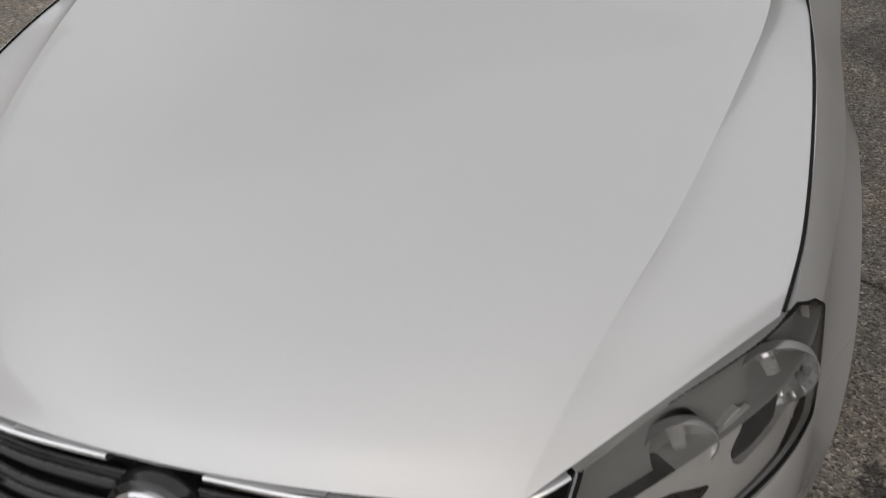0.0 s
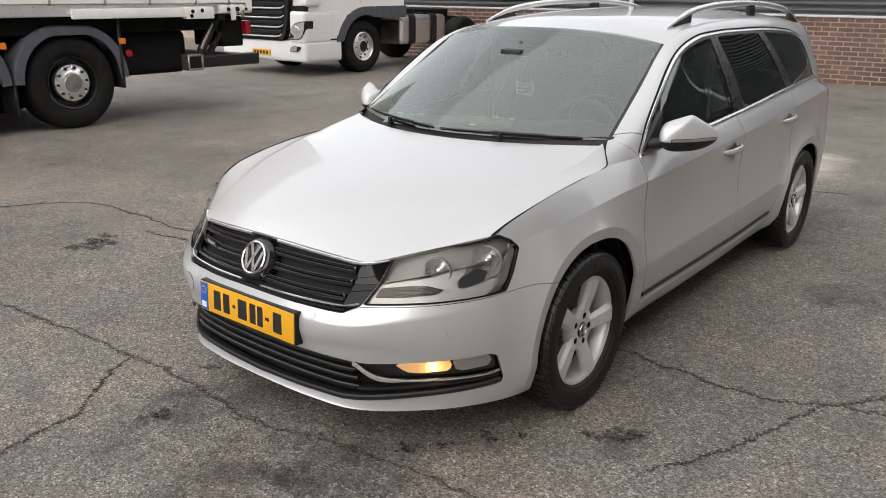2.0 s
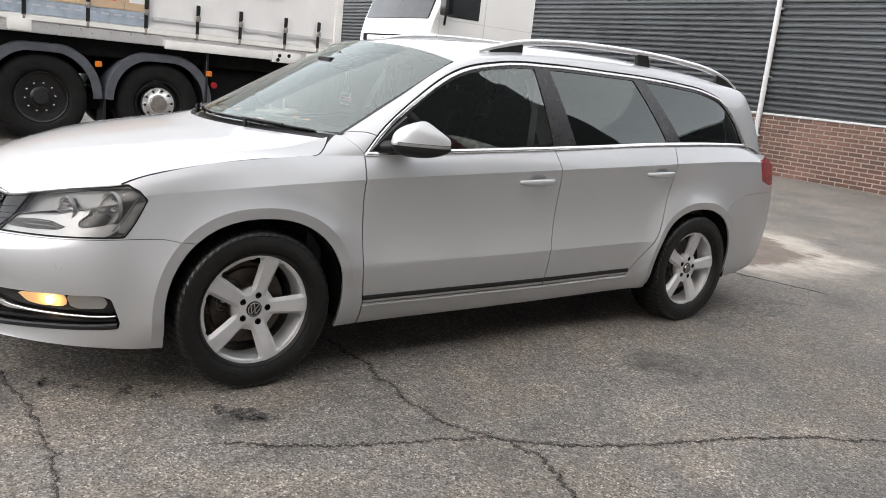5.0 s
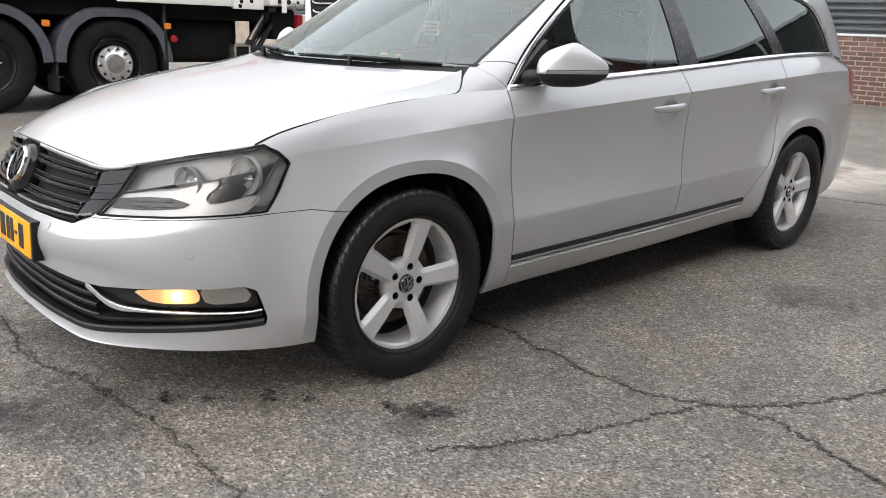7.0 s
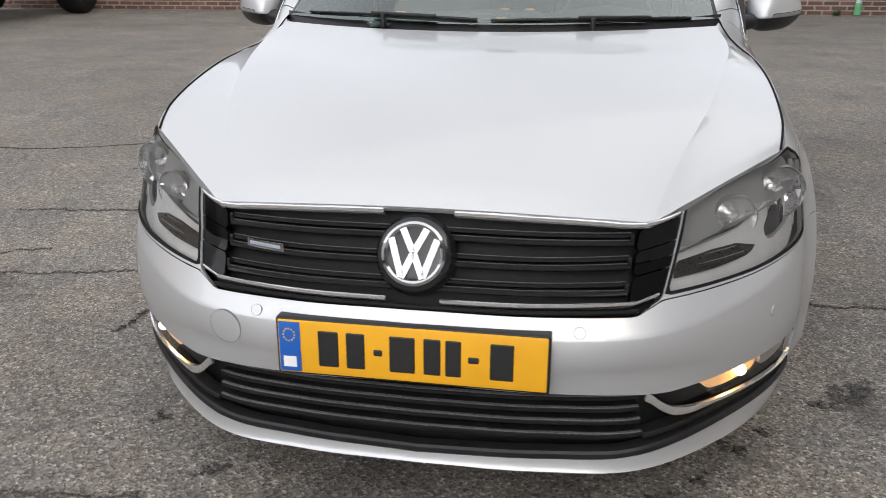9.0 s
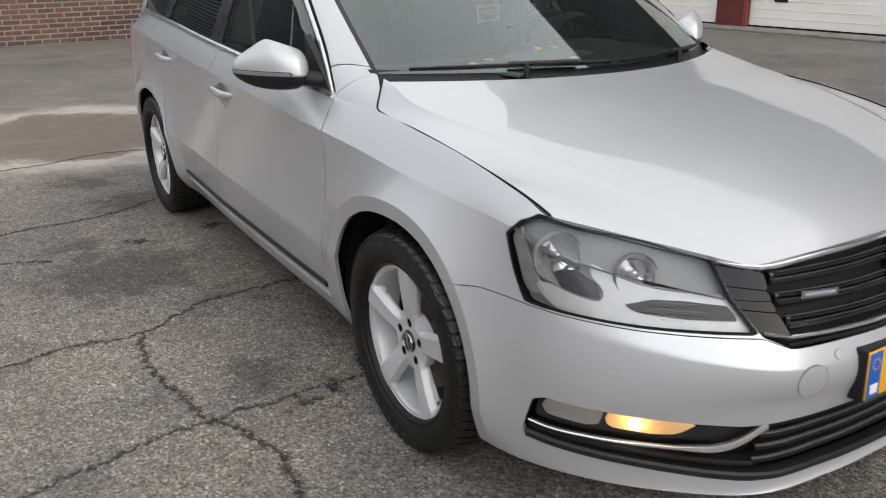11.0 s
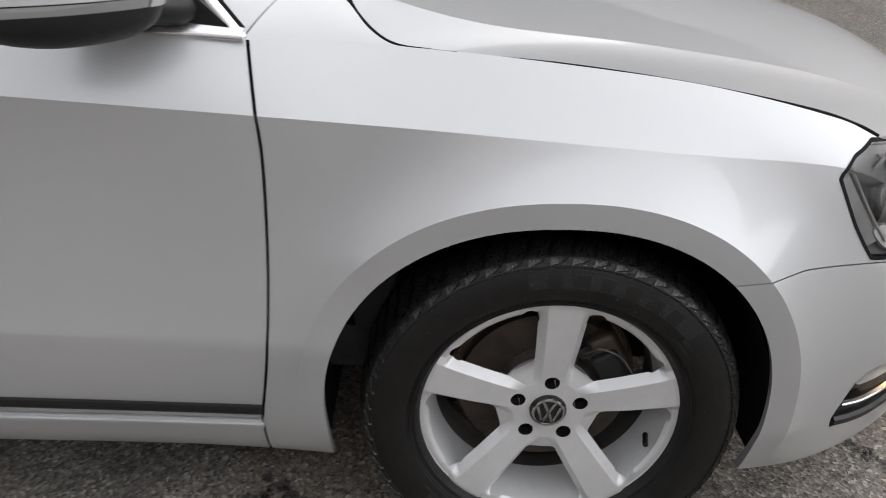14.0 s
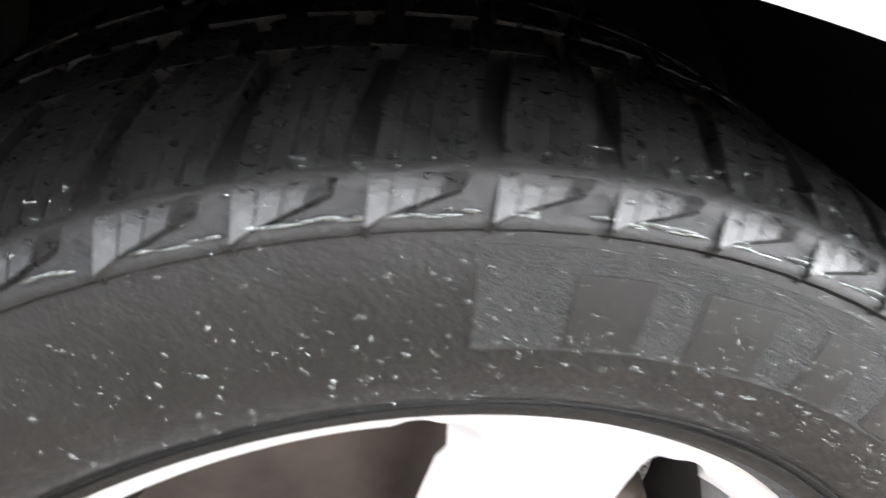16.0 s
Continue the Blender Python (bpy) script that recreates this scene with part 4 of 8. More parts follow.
def bowed(edge, centre, n, m, py=2.0, pz=2.2):
    e, c = spline(edge, n, np.linspace(0, 1, len(edge))), spline(centre, n, np.linspace(0, 1, len(centre)))
    rows = []
    for b in np.linspace(-1, 1, m):
        p = c.copy()
        p[:, 0] = e[:, 0] * b
        p[:, 1] = c[:, 1] + (e[:, 1] - c[:, 1]) * abs(b) ** py
        p[:, 2] = c[:, 2] + (e[:, 2] - c[:, 2]) * abs(b) ** pz
        rows.append(p)
    k = Skin.grid(np.array(rows))
    if (k.no * (k.co - np.array((0, 1.6, .6)))).sum(1).mean() < 0:
        k = Skin(k.co, -k.no, k.uv, [f[::-1] for f in k.faces])
    return k


screen = bowed(WS_E, WS_C, 60, 61)
edge_x = np.interp(screen.co[:, 2], [p[2] for p in WS_E], [p[0] for p in WS_E])
border = np.minimum(edge_x - np.abs(screen.co[:, 0]) * 1.0 - .012, 1)
pane, rim_skin = screen.split(-border)
ob = pane.piece("windscreen", GLASS_FRONT, car, "clear laminated windscreen", 0.0)
ob.visible_shadow = False
for side_skin in rim_skin.split(rim_skin.co[:, 0]):
    side_skin.piece("windscreen_seal", GLOSSBLACK, car, "", .006)
# roof
R_E = [(.615, 1.0, 1.335), (.578, 1.27, 1.393), (.556, 1.6, 1.422), (.55, 2.0, 1.434), (.55, 2.3, 1.432), (.55, 2.7, 1.419), (.552, 3.0, 1.399), (.572, 3.33, 1.345)]
R_C = [(0, .89, 1.394), (0, 1.2, 1.440), (0, 1.55, 1.466), (0, 2.0, 1.478), (0, 2.35, 1.476), (0, 2.75, 1.462), (0, 3.1, 1.440), (0, 3.50, 1.385)]
bowed(R_E, R_C, 120, 61, 2.0, 3.0).piece("roof", PAINT, car, "", .01)
# tailgate
T_E = [(.572, 3.33, 1.345), (.632, 3.42, 1.17), (.69, 3.45, .985)]
T_C = [(0, 3.50, 1.385), (0, 3.63, 1.17), (0, 3.72, .978)]
gate = bowed(T_E, T_C, 40, 41)
gx = np.interp(gate.co[:, 2], [.98, 1.345], [.62, .50])
gwin = np.maximum(np.abs(gate.co[:, 0]) - gx, np.maximum(1.03 - gate.co[:, 2], gate.co[:, 2] - 1.33))
pane, gate = gate.split(gwin)
pane.moved(-.004).piece("rear_window", GLASS_DARK, car, "dark tailgate window", 0.0)
gate.piece("tailgate", PAINT, car, "", .01)
# ---- yard ground ----
bm = bmesh.new()
bmesh.ops.create_grid(bm, x_segments=2, y_segments=2, size=300)
ground = part("ground", bm, ASPHALT)
tagged(ground, "worn grey asphalt yard with cracks and damp stains", "ground", kind="structure")

CRACKS = [
    [(-5.2, -1.2), (-2.75, -1.04), (-1.7, -.96), (-.58, -.88), (.02, -.90), (.26, -.83), (.85, -.77), (1.1, -.78), (2.0, -.95)],
    [(.45, .56), (.72, .55), (1.1, .515), (1.4, .52), (1.63, .645), (1.92, 1.2), (2.05, 1.6), (2.6, 2.6)],
    [(1.63, .645), (1.82, .66), (2.06, .57), (2.6, .45)],
    [(-6.2, -.8), (-5.2, -.52), (-4.17, -.3), (-3.57, .36), (-3.13, .41), (-2.37, .41), (-1.9, .6)],
    [(-.45, -1.9), (-.57, -1.53), (-.60, -1.33), (-.81, -1.09), (-.9, -.92)],
    [(-2.4, 1.05), (-1.79, 1.14), (-1.52, 1.18), (-1.32, 1.16), (-1.07, 1.3), (-.6, 1.35)],
    [(-1.32, 1.16), (-1.36, .9), (-1.33, .68), (-1.28, .42)],
    [(-2.6, .22), (-1.75, .34), (-1.57, .38), (-1.28, .42), (-1.01, .42), (-.72, .43)],
    [(-1.28, .42), (-1.18, .2), (-1.2, -.1)],
    [(-2.6, 2.6), (-1.84, 2.72), (-1.51, 2.78), (-1.18, 2.80), (-.85, 2.95)],
    [(-2.4, 4.2), (-1.27, 4.29), (-.89, 4.38), (-.35, 4.26), (.8, 4.5)],
    [(1.62, .64), (1.5, .3), (1.42, .05), (1.25, -.3)],
    [(2.2, 3.2), (2.9, 2.7), (3.8, 2.6), (5.0, 2.2)],
    [(-4.4, 2.6), (-3.2, 2.2), (-2.2, 2.5), (-1.5, 2.2)],
]
rng = random.Random(5)
for pts in CRACKS:
    line = spline([(x, y, 0) for x, y in pts], max(12, int(len(pts) * 26)))
    bm = bmesh.new()
    prev, stray = None, 0.0
    for k, p in enumerate(line):
        d = line[min(k + 1, len(line) - 1)] - line[max(k - 1, 0)]
        n = np.array((-d[1], d[0], 0)) / (np.linalg.norm(d) + 1e-9)
        stray = stray * .72 + rng.uniform(-.011, .011)
        line[k] = p = p + n * (stray + rng.uniform(-.004, .004))
        w = rng.choice((.0003, .0006, .001, .0015, .002, .008)) * min(1, .3 + 4 * min(k, len(line) - 1 - k) / len(line))
        cur = (bm.verts.new(p + n * w + (0, 0, .0042)), bm.verts.new(p + n * (w + .004) + (0, 0, .0005)), bm.verts.new(p - n * w + (0, 0, .0042)), bm.verts.new(p - n * (w + .004) + (0, 0, .0005)))
        if prev:
            bm.faces.new((prev[0], cur[0], cur[2], prev[2]))
            bm.faces.new((prev[1], cur[1], cur[0], prev[0]))
            bm.faces.new((prev[2], cur[2], cur[3], prev[3]))
        prev = cur
    crack = part("asphalt_crack", bm, CRACK)
    bm = bmesh.new()
    prev = None
    for k in range(0, len(line)):
        d = line[min(k + 1, len(line) - 1)] - line[max(k - 1, 0)]
        n = np.array((-d[1], d[0], 0)) / (np.linalg.norm(d) + 1e-9)
        a, b = (rng.uniform(.006, .040) * (.35 + .65 * rng.random()) for _ in range(2))
        cur = (bm.verts.new(line[k] + n * a + (0, 0, .0018)), bm.verts.new(line[k] - n * b + (0, 0, .0018)))
        if prev:
            bm.faces.new((prev[0], cur[0], cur[1], prev[1]))
        prev = cur
    part("grit", bm, CRACKDIRT, crack, "dark grit along the crack")
    tagged(crack, "dark open crack in the worn asphalt", "crack", "cracks in the asphalt", "structure")


def blot(x, y, r, seed, name="oil_stain"):
    """A thin stain broken into ragged flecks."""
    g = random.Random(seed)
    bm = bmesh.new()
    turn = g.uniform(0, math.pi)
    for fleck in range(9):
        d, a = r * g.random() ** .7 * (0 if fleck == 0 else 1.3), g.uniform(0, 2 * math.pi)
        u, v = d * math.cos(a) * 1.5, d * math.sin(a) * .8
        cx, cy = x + u * math.cos(turn) - v * math.sin(turn), y + u * math.sin(turn) + v * math.cos(turn)
        size = r * (.75 if fleck == 0 else g.uniform(.2, .5))
        n = 17
        ring = [bm.verts.new((cx + size * q * math.cos(2 * math.pi * k / n) * 1.2, cy + size * q * math.sin(2 * math.pi * k / n), .0041 + fleck * .00003)) for k, q in ((k, g.uniform(.45, 1.2)) for k in range(n))]
        c = bm.verts.new((cx, cy, .0042 + fleck * .00003))
        for k in range(n):
            bm.faces.new((c, ring[k], ring[(k + 1) % n]))
    ob = part(name, bm, OIL)
    return tagged(ob, "dark ragged oil stain soaked into the asphalt", "stain", "stains on the ground", "structure")


for k, (x, y, r) in enumerate(((1.067, -.143, .055), (1.11, -.10, .04), (.54, -.70, .035), (.71, -.452, .03), (.62, -.60, .022), (.80, -.36, .025), (-.35, -1.12, .05),
                               (-2.6, -.12, .14), (-.72, .50, .05), (-.88, .40, .035), (-1.0, .36, .04), (-2.1, 1.9, .08), (2.5, .2, .05), (-.55, -.75, .03), (-.78, -.55, .028), (-.70, 2.3, .06), (-1.1, 2.25, .05))):
    blot(x, y, r, k + 3)

# ---- brick and sheet-metal hall to the north ----
WALL_Y, WALL_H, HALL_H = 13.6, 1.17, 4.55
hall = part("wall_north", blk((-26, WALL_Y, 0), (9.3, WALL_Y + .25, WALL_H)), MORTAR)
tagged(hall, "low red brick plinth wall with pale joints", "wall", kind="structure")
core = part("wall_north_upper", blk((-26, WALL_Y + .06, WALL_H), (9.3, WALL_Y + .25, HALL_H)), DARKSHEET)
tagged(core, "dark grey sheet wall core behind the cladding", "wall", kind="structure")
bm = bmesh.new()
prof, z = [], WALL_H + .05
while z < HALL_H:
    prof += [(WALL_Y + .058, z), (WALL_Y + .058, z + .030), (WALL_Y + .005, z + .038), (WALL_Y - .002, z + .060), (WALL_Y + .000, z + .085), (WALL_Y + .010, z + .098)]
    z += .115
rows = [[bm.verts.new((x, y, zz)) for y, zz in prof] for x in np.linspace(-26, 8.55, 8)]
for a, b in zip(rows[:-1], rows[1:]):
    for j in range(len(prof) - 1):
        bm.faces.new((a[j], a[j + 1], b[j + 1], b[j]))
bmesh.ops.recalc_face_normals(bm, faces=bm.faces)
clad = part("wall_cladding", bm, CLADDING, None, "", 20)
tagged(clad, "dark grey corrugated metal cladding with horizontal ribs", "cladding", kind="structure")
sill = part("wall_flashing", blk((-26, WALL_Y - .035, WALL_H - .005), (9.0, WALL_Y + .06, WALL_H + .035), .006, 1), PALEGREY)
tagged(sill, "pale metal flashing over the brick plinth", "flashing", kind="structure")
cap_ = part("wall_coping", blk((-26, WALL_Y - .10, HALL_H - .05), (9.4, WALL_Y + .35, HALL_H + .15), .02, 1), PALEGREY)
tagged(cap_, "pale metal eaves of the hall", "eaves", kind="structure")


def downpipe(x, green):
    p = empty("downpipe", "pale grey plastic downpipe fixed to the cladding" + (" with a green foot" if green else ""), "downpipe", "downpipes")
    part("pipe", tube(bmesh.new(), [(x, WALL_Y - .075, .18), (x, WALL_Y - .075, HALL_H)], .052, 16), PALEGREY, p)
    part("pipe_foot", tube(bmesh.new(), [(x, WALL_Y - .075, .02), (x, WALL_Y - .075, .22)], .058, 16), GREENPLASTIC if green else PALEGREY, p)
    for z in (.75, 1.9, 3.2, 4.3):
        part("bracket", blk((x - .07, WALL_Y - .08, z - .02), (x + .07, WALL_Y + .02, z + .02), .006, 1), PALEGREY, p)
    return p


downpipe(-5.75, False)
downpipe(4.95, True)
conduit = empty("conduit", "white plastic conduit clipped along the wall", "conduit")
part("pipe", tube(bmesh.new(), [(x, WALL_Y - .05 + .004 * math.sin(x * 3), WALL_H + .055 + .006 * math.sin(x * 2.1)) for x in np.linspace(-.5, 7.6, 30)], .014, 8), WHITEPAINT, conduit)
for x in np.linspace(-.3, 7.4, 9):
    part("clip", blk((x - .012, WALL_Y - .07, WALL_H + .02), (x + .012, WALL_Y - .03, WALL_H + .08), .003, 1), WHITEPAINT, conduit)
yard_lamp = empty("wall_lamp", "small grey wall lamp at the conduit's end", "lamp")
part("lamp_arm", tube(bmesh.new(), [(7.6, WALL_Y - .02, WALL_H + .06), (7.75, WALL_Y - .10, WALL_H + .10)], .015, 8), PALEGREY, yard_lamp)
part("lamp_head", revolve(bmesh.new(), [(.001, .06), (.05, .05), (.075, .0), (.06, -.05), (.001, -.06)], "y", 20, Matrix.Translation((7.78, WALL_Y - .14, WALL_H + .14))), PALEGREY, yard_lamp)

# ---- east building: red posts and white sectional doors ----
EX = 10.5
# seen part ends over the doors; the height above is added
core = part("wall_east", blk((EX + .12, -28, 0), (EX + .5, 15.2, 15.0)), DARKSHEET)
tagged(core, "dark hall wall behind the doors, raised unseen above them", "wall", kind="structure")
# unseen upper wall, added and sized to darken the windscreen's reflection
head_ = part("wall_east_reflected", blk((EX - .02, -12, 4.4), (EX + .12, 15.0, 14.5)), DARK_REFLECTED)
tagged(head_, "unseen dark wall added over the doors to darken reflections", "wall", kind="structure")
for k, (y0, y1) in enumerate(((7.9, 8.55), (1.75, 2.1))):
    post = part(f"post_{k + 1}", blk((EX - .10, y0, 0), (EX + .12, y1, 4.4), .01, 1), REDPOST)
    tagged(post, "dark red painted steel door post", "post", kind="structure")
    edge = part("trim", blk((EX - .13, y0 - .03, 0), (EX - .06, y0 + .03, 4.4), .006, 1), REDBRIGHT)
    tagged(edge, "bright red edge of the door post", "trim", kind="structure")
post = part("post_4", blk((8.56, WALL_Y - .10, 0), (9.32, WALL_Y + .30, HALL_H), .01, 1), REDPOST)
tagged(post, "dark red painted corner pier", "post", kind="structure")


def sectional_door(name, y0, y1):
    d = empty(name, "cream white sectional overhead door with dark windows", "overhead door")
    d["kind"] = "structure"
    z, k = .06, 0
    while z < 4.3:
        h = .56
        bm = blk((EX, y0, z), (EX + .05, y1, z + h - .008), .006, 1)
        panel = part("panel", bm, DOORWHITE, d)
        for q in (1, 2, 3):
            part("panel_rib", blk((EX - .006, y0 + .02, z + q * h / 4 - .012), (EX + .01, y1 - .02, z + q * h / 4 + .004), .004, 1), DOORWHITE, panel)
        if k == 3:
            n = 4
            for j in range(n):
                c = y0 + (y1 - y0) * (j + .5) / n
                bm = blk((EX - .012, c - .36, z - .02), (EX + .012, c + .36, z + .40), .05, 4)
                win = part("door_window", bm, WINDOWFRAME, panel, "dark rounded window")
                part("pane", blk((EX - .016, c - .31, z + .03), (EX - .008, c + .31, z + .35), .03, 3), WINDOWDARK, win)
        z, k = z + h, k + 1
    part("bottom_seal", blk((EX - .01, y0, 0), (EX + .06, y1, .06), .01, 1), GAP, d)
    part("pull_handle", blk((EX - .03, y1 - .75, .46), (EX + .01, y1 - .50, .56), .02, 2), GLOSSBLACK, d)
    return d


sectional_door("door_1", 8.55, 14.7)
sectional_door("door_2", 2.1, 7.9)
kerb = part("door_sill", blk((EX - .55, -28, 0), (EX + .1, 13.5, .035), .01, 1), CONCRETE)
tagged(kerb, "dirty concrete strip along the hall", "sill", kind="structure")
plinth = part("plinth_east", blk((EX - .02, -28, 0), (EX + .12, 1.75, .62)), MORTAR)
tagged(plinth, "low brown brick plinth", "plinth", kind="structure")
cl = part("cladding_east", blk((EX - .03, -28, .62), (EX + .12, 1.75, 4.4)), SHEETCLAD)
tagged(cl, "weathered grey sheet cladding", "cladding", kind="structure")
for k in range(40):
    y = 1.70 - k * .25
    rib = part("cladding_rib", blk((EX - .07, y - .05, .64), (EX - .02, y + .05, 4.38), .012, 1), SHEETCLAD)
    rib.parent = cl
thin = empty("downpipe", "thin pale pipe beside the brick plinth", "downpipe", "downpipes")
part("pipe", tube(bmesh.new(), [(EX - .08, .78, .02), (EX - .08, .78, 4.2)], .022, 10), PALEGREY, thin)
part("bracket", blk((EX - .1, .74, 1.0), (EX - .0, .82, 1.05), .004, 1), PALEGREY, thin)

nook = part("wall_north_east", blk((9.0, 14.7, 0), (EX + .5, 15.0, HALL_H)), DARKSHEET)
tagged(nook, "dark wall in the corner between the halls", "wall", kind="structure")

# oil drum
drum_at = Matrix.Translation((9.72, .30, .035))
drum = part("oil_drum", revolve(bmesh.new(), [(.001, .02), (.27, .02), (.285, .0), (.29, .02), (.29, .28), (.303, .30), (.29, .32), (.29, .57), (.303, .59), (.29, .61), (.29, .62)], "z", 40, drum_at), DRUMGREEN, None)
tagged(drum, "green and yellow steel oil drum by the plinth", "drum")
part("drum_top", revolve(bmesh.new(), [(.29, .62), (.29, .86), (.296, .88), (.285, .885), (.275, .865), (.001, .865)], "z", 40, drum_at), DRUMYELLOW, drum, "yellow upper part")
part("drum_hoop", revolve(bmesh.new(), [(.292, .285), (.306, .30), (.292, .315)], "z", 40, drum_at), DRUMYELLOW, drum, "yellow hoop")
for z0, z1 in ((.05, .24), (.36, .55), (.66, .82)):
    bm = bmesh.new()
    revolve(bm, [(.2915, z0), (.2935, z0 + .003), (.2935, z1 - .003), (.2915, z1)], "z", 12, drum_at, 150, 205)
    part("drum_label", bm, WHITEINK, drum, "white blank label")

# ---- unseen walls added to close the yard behind the camera ----
# kept low so that the sky still lights the car's front
w = part("wall_south", blk((-30, -24, 0), (11, -23.6, 3.4)), RENDERWALL)
tagged(w, "plain pale grey wall added unseen across the yard", "wall", kind="structure")
w = part("wall_west", blk((-26, -24, 0), (-25.6, 14, 3.2)), CONCRETE)
tagged(w, "plain grey wall added unseen behind the trucks", "wall", kind="structure")
# ---- car fittings ----
def front_at(s, z, out=0.0):
    """A point on the car's skin from the distance round it (minus: the other flank) and the height, pushed out."""
    sx = 1 if s >= 0 else -1
    q = abs(s) / (BELT_S[1] - BELT_S[0])
    j = min(int(q), len(BELT_S) - 2)
    col = BELT_CO[:, j] * (1 - q + j) + BELT_CO[:, j + 1] * (q - j)
    nxt, prv = BELT_CO[:, min(j + 3, len(BELT_S) - 1)], BELT_CO[:, max(j - 2, 0)]
    zs = col[:, 2]
    p = np.array([np.interp(z, zs, col[:, k]) for k in range(3)])
    dz = np.array([np.interp(z + .02, zs, col[:, k]) - np.interp(z - .02, zs, col[:, k]) for k in range(3)])
    du = np.array([np.interp(z, nxt[:, 2], nxt[:, k]) - np.interp(z, prv[:, 2], prv[:, k]) for k in range(3)])
    n = np.cross(du, dz)
    n /= np.linalg.norm(n) + 1e-9
    if abs(s) < .02:
        n[0] = 0
    p = p + n * out
    n = n * np.array((sx, 1, 1))
    return Vector((p[0] * sx, p[1], p[2])), Vector(n)


def side_at(y, z, out=0.0):
    return front_at(y + 1.48, z, out)


BLUNT = ((-1, -.5), (-.15, -.5), (0, -.25), (0, .25), (-.15, .5), (-1, .5))
BLADE = ((-1, -.5), (-.10, -.5), (0, -.36), (0, .12), (-.32, .5), (-1, .5))


def bar_on_front(name, stations, zs, outs, height, depth, material, parent, label="", section=BLUNT):
    """A moulded bar that follows the nose; its section is in shares of its depth and height."""
    bm = bmesh.new()
    rows = []
    tall = height if isinstance(height, (list, tuple)) else [height] * len(stations)
    for s, z, o, h in zip(stations, zs, outs, tall):
        p, n = front_at(s, z, o)
        up = Vector((0, 0, 1))
        rows.append([bm.verts.new(p + n * a * depth + up * q * h) for a, q in section])
    for a, b in zip(rows[:-1], rows[1:]):
        for j in range(6):
            bm.faces.new((a[j], a[(j + 1) % 6], b[(j + 1) % 6], b[j]))
    bm.faces.new(rows[0])
    bm.faces.new(rows[-1])
    bmesh.ops.recalc_face_normals(bm, faces=bm.faces)
    return part(name, bm, material, parent, label, 30)


# radiator grille
grille = grille_skin.moved(-.034)
grille = grille + grille.mirrored()
grille_ob = grille.piece("radiator_grille", INTAKE_BLACK, car, "black slatted radiator grille with chrome edges", 0.0)
for z in (.594, .634, .674):
    half = .398 + (z - .56) * .20
    st = np.linspace(-half, half, 45)
    lift = [(.0145 * (1 - (abs(q) / .44) ** 2)) * (z - .56) / .13 for q in st]
    for dz, o, h in ((.0085, -.005, .0105), (-.0055, -.003, .0125)):
        bar_on_front("slat", st, [z + dz + l for l in lift], [o] * 45, h, .022, SLAT, grille_ob, "", BLADE)
        # thin pale bar, a highlight drawn on the blade's upper edge
        bar_on_front("slat_edge", st, [z + dz + l + h * .42 for l in lift], [o - .0035] * 45, .0024, .006, SLAT_GLINT, grille_ob)
    for side in (1, -1):
        # the two blades of a slat join at its ends
        end = np.linspace(half - .004, half + .004, 3) * side
        bar_on_front("slat_end", end, [z + .0015] * 3, [-.004] * 3, .026, .018, SLAT, grille_ob)
for side in (1, -1):
    top = np.linspace(.068, .452, 24) * side
    bar_on_front("chrome_strip", top, [.7215 - .0235 * (abs(q) / .45) ** 2 for q in top], [.005] * 24, .012, .02, BRIGHT, grille_ob, "chrome strip")
    low = np.linspace(.052, .415, 24) * side
    bar_on_front("chrome_strip", low, [.570] * 24, [.008] * 24, .011, .026, BRIGHT, grille_ob, "chrome strip")
    end = np.linspace(.452, .535, 8) * side
    bar_on_front("chrome_strip", end, [.700 + (abs(q) - .452) * .30 for q in end], [.002] * 8, [.012 - .006 * k / 7 for k in range(8)], .015, BRIGHT, grille_ob, "chrome strip")
    end = np.linspace(.415, .468, 6) * side
    bar_on_front("chrome_strip", end, [.570 + (abs(q) - .415) * .22 for q in end], [.003] * 6, .007, .015, BRIGHT, grille_ob, "chrome strip")
    for z0, z1 in ((.572, .612), (.614, .652), (.654, .690), (.692, .714)):
        q0, q1 = (z0 - .572) / .135, (z1 - .572) / .135
        edge_ = grille_skin.split(poly_distance(grille_skin.uv, [(.409 + .034 * q0, z0), (.409 + .034 * q1, z1), (.56, z1 + .018), (.56, z0 + .018)]))[0]
        edge_ = (edge_ if side > 0 else edge_.mirrored()).moved(-.005)
        edge_.piece("end_panel", PIANO, grille_ob, "", .012)
sill_s = np.linspace(-.425, .425, 51)
bar_on_front("grille_sill", sill_s, [.559] * 51, [.002] * 51, .010, .03, TRIM, grille_ob, "black edge under the grille")
# small model plate on the grille, its writing a plain bar
st = np.linspace(-.36, -.27, 6)
bar_on_front("model_plate", st, [.640] * 6, [.003] * 6, .017, .008, CHROME, grille_ob, "small chrome model plate")
bar_on_front("model_plate_bar", np.linspace(-.352, -.278, 6), [.640] * 6, [.0042] * 6, .007, .003, PRINTBLUE, grille_ob)

# round badge
badge = part("badge_surround", revolve(bmesh.new(), [(.0, .010), (.060, .012), (.0705, .006), (.0735, -.004), (.0775, -.008), (.0785, -.014), (.0785, -.05)], "y", 64, BADGE @ Matrix.Diagonal((1, -1, 1, 1))), GLOSSBLACK, car, "gloss black round badge surround")
part("badge_ring", revolve(bmesh.new(), [(.0505, .010), (.0515, .0175), (.0560, .020), (.0612, .0175), (.0622, .010)], "y", 64, BADGE @ Matrix.Diagonal((1, -1, 1, 1))), CHROME, badge, "chrome ring")


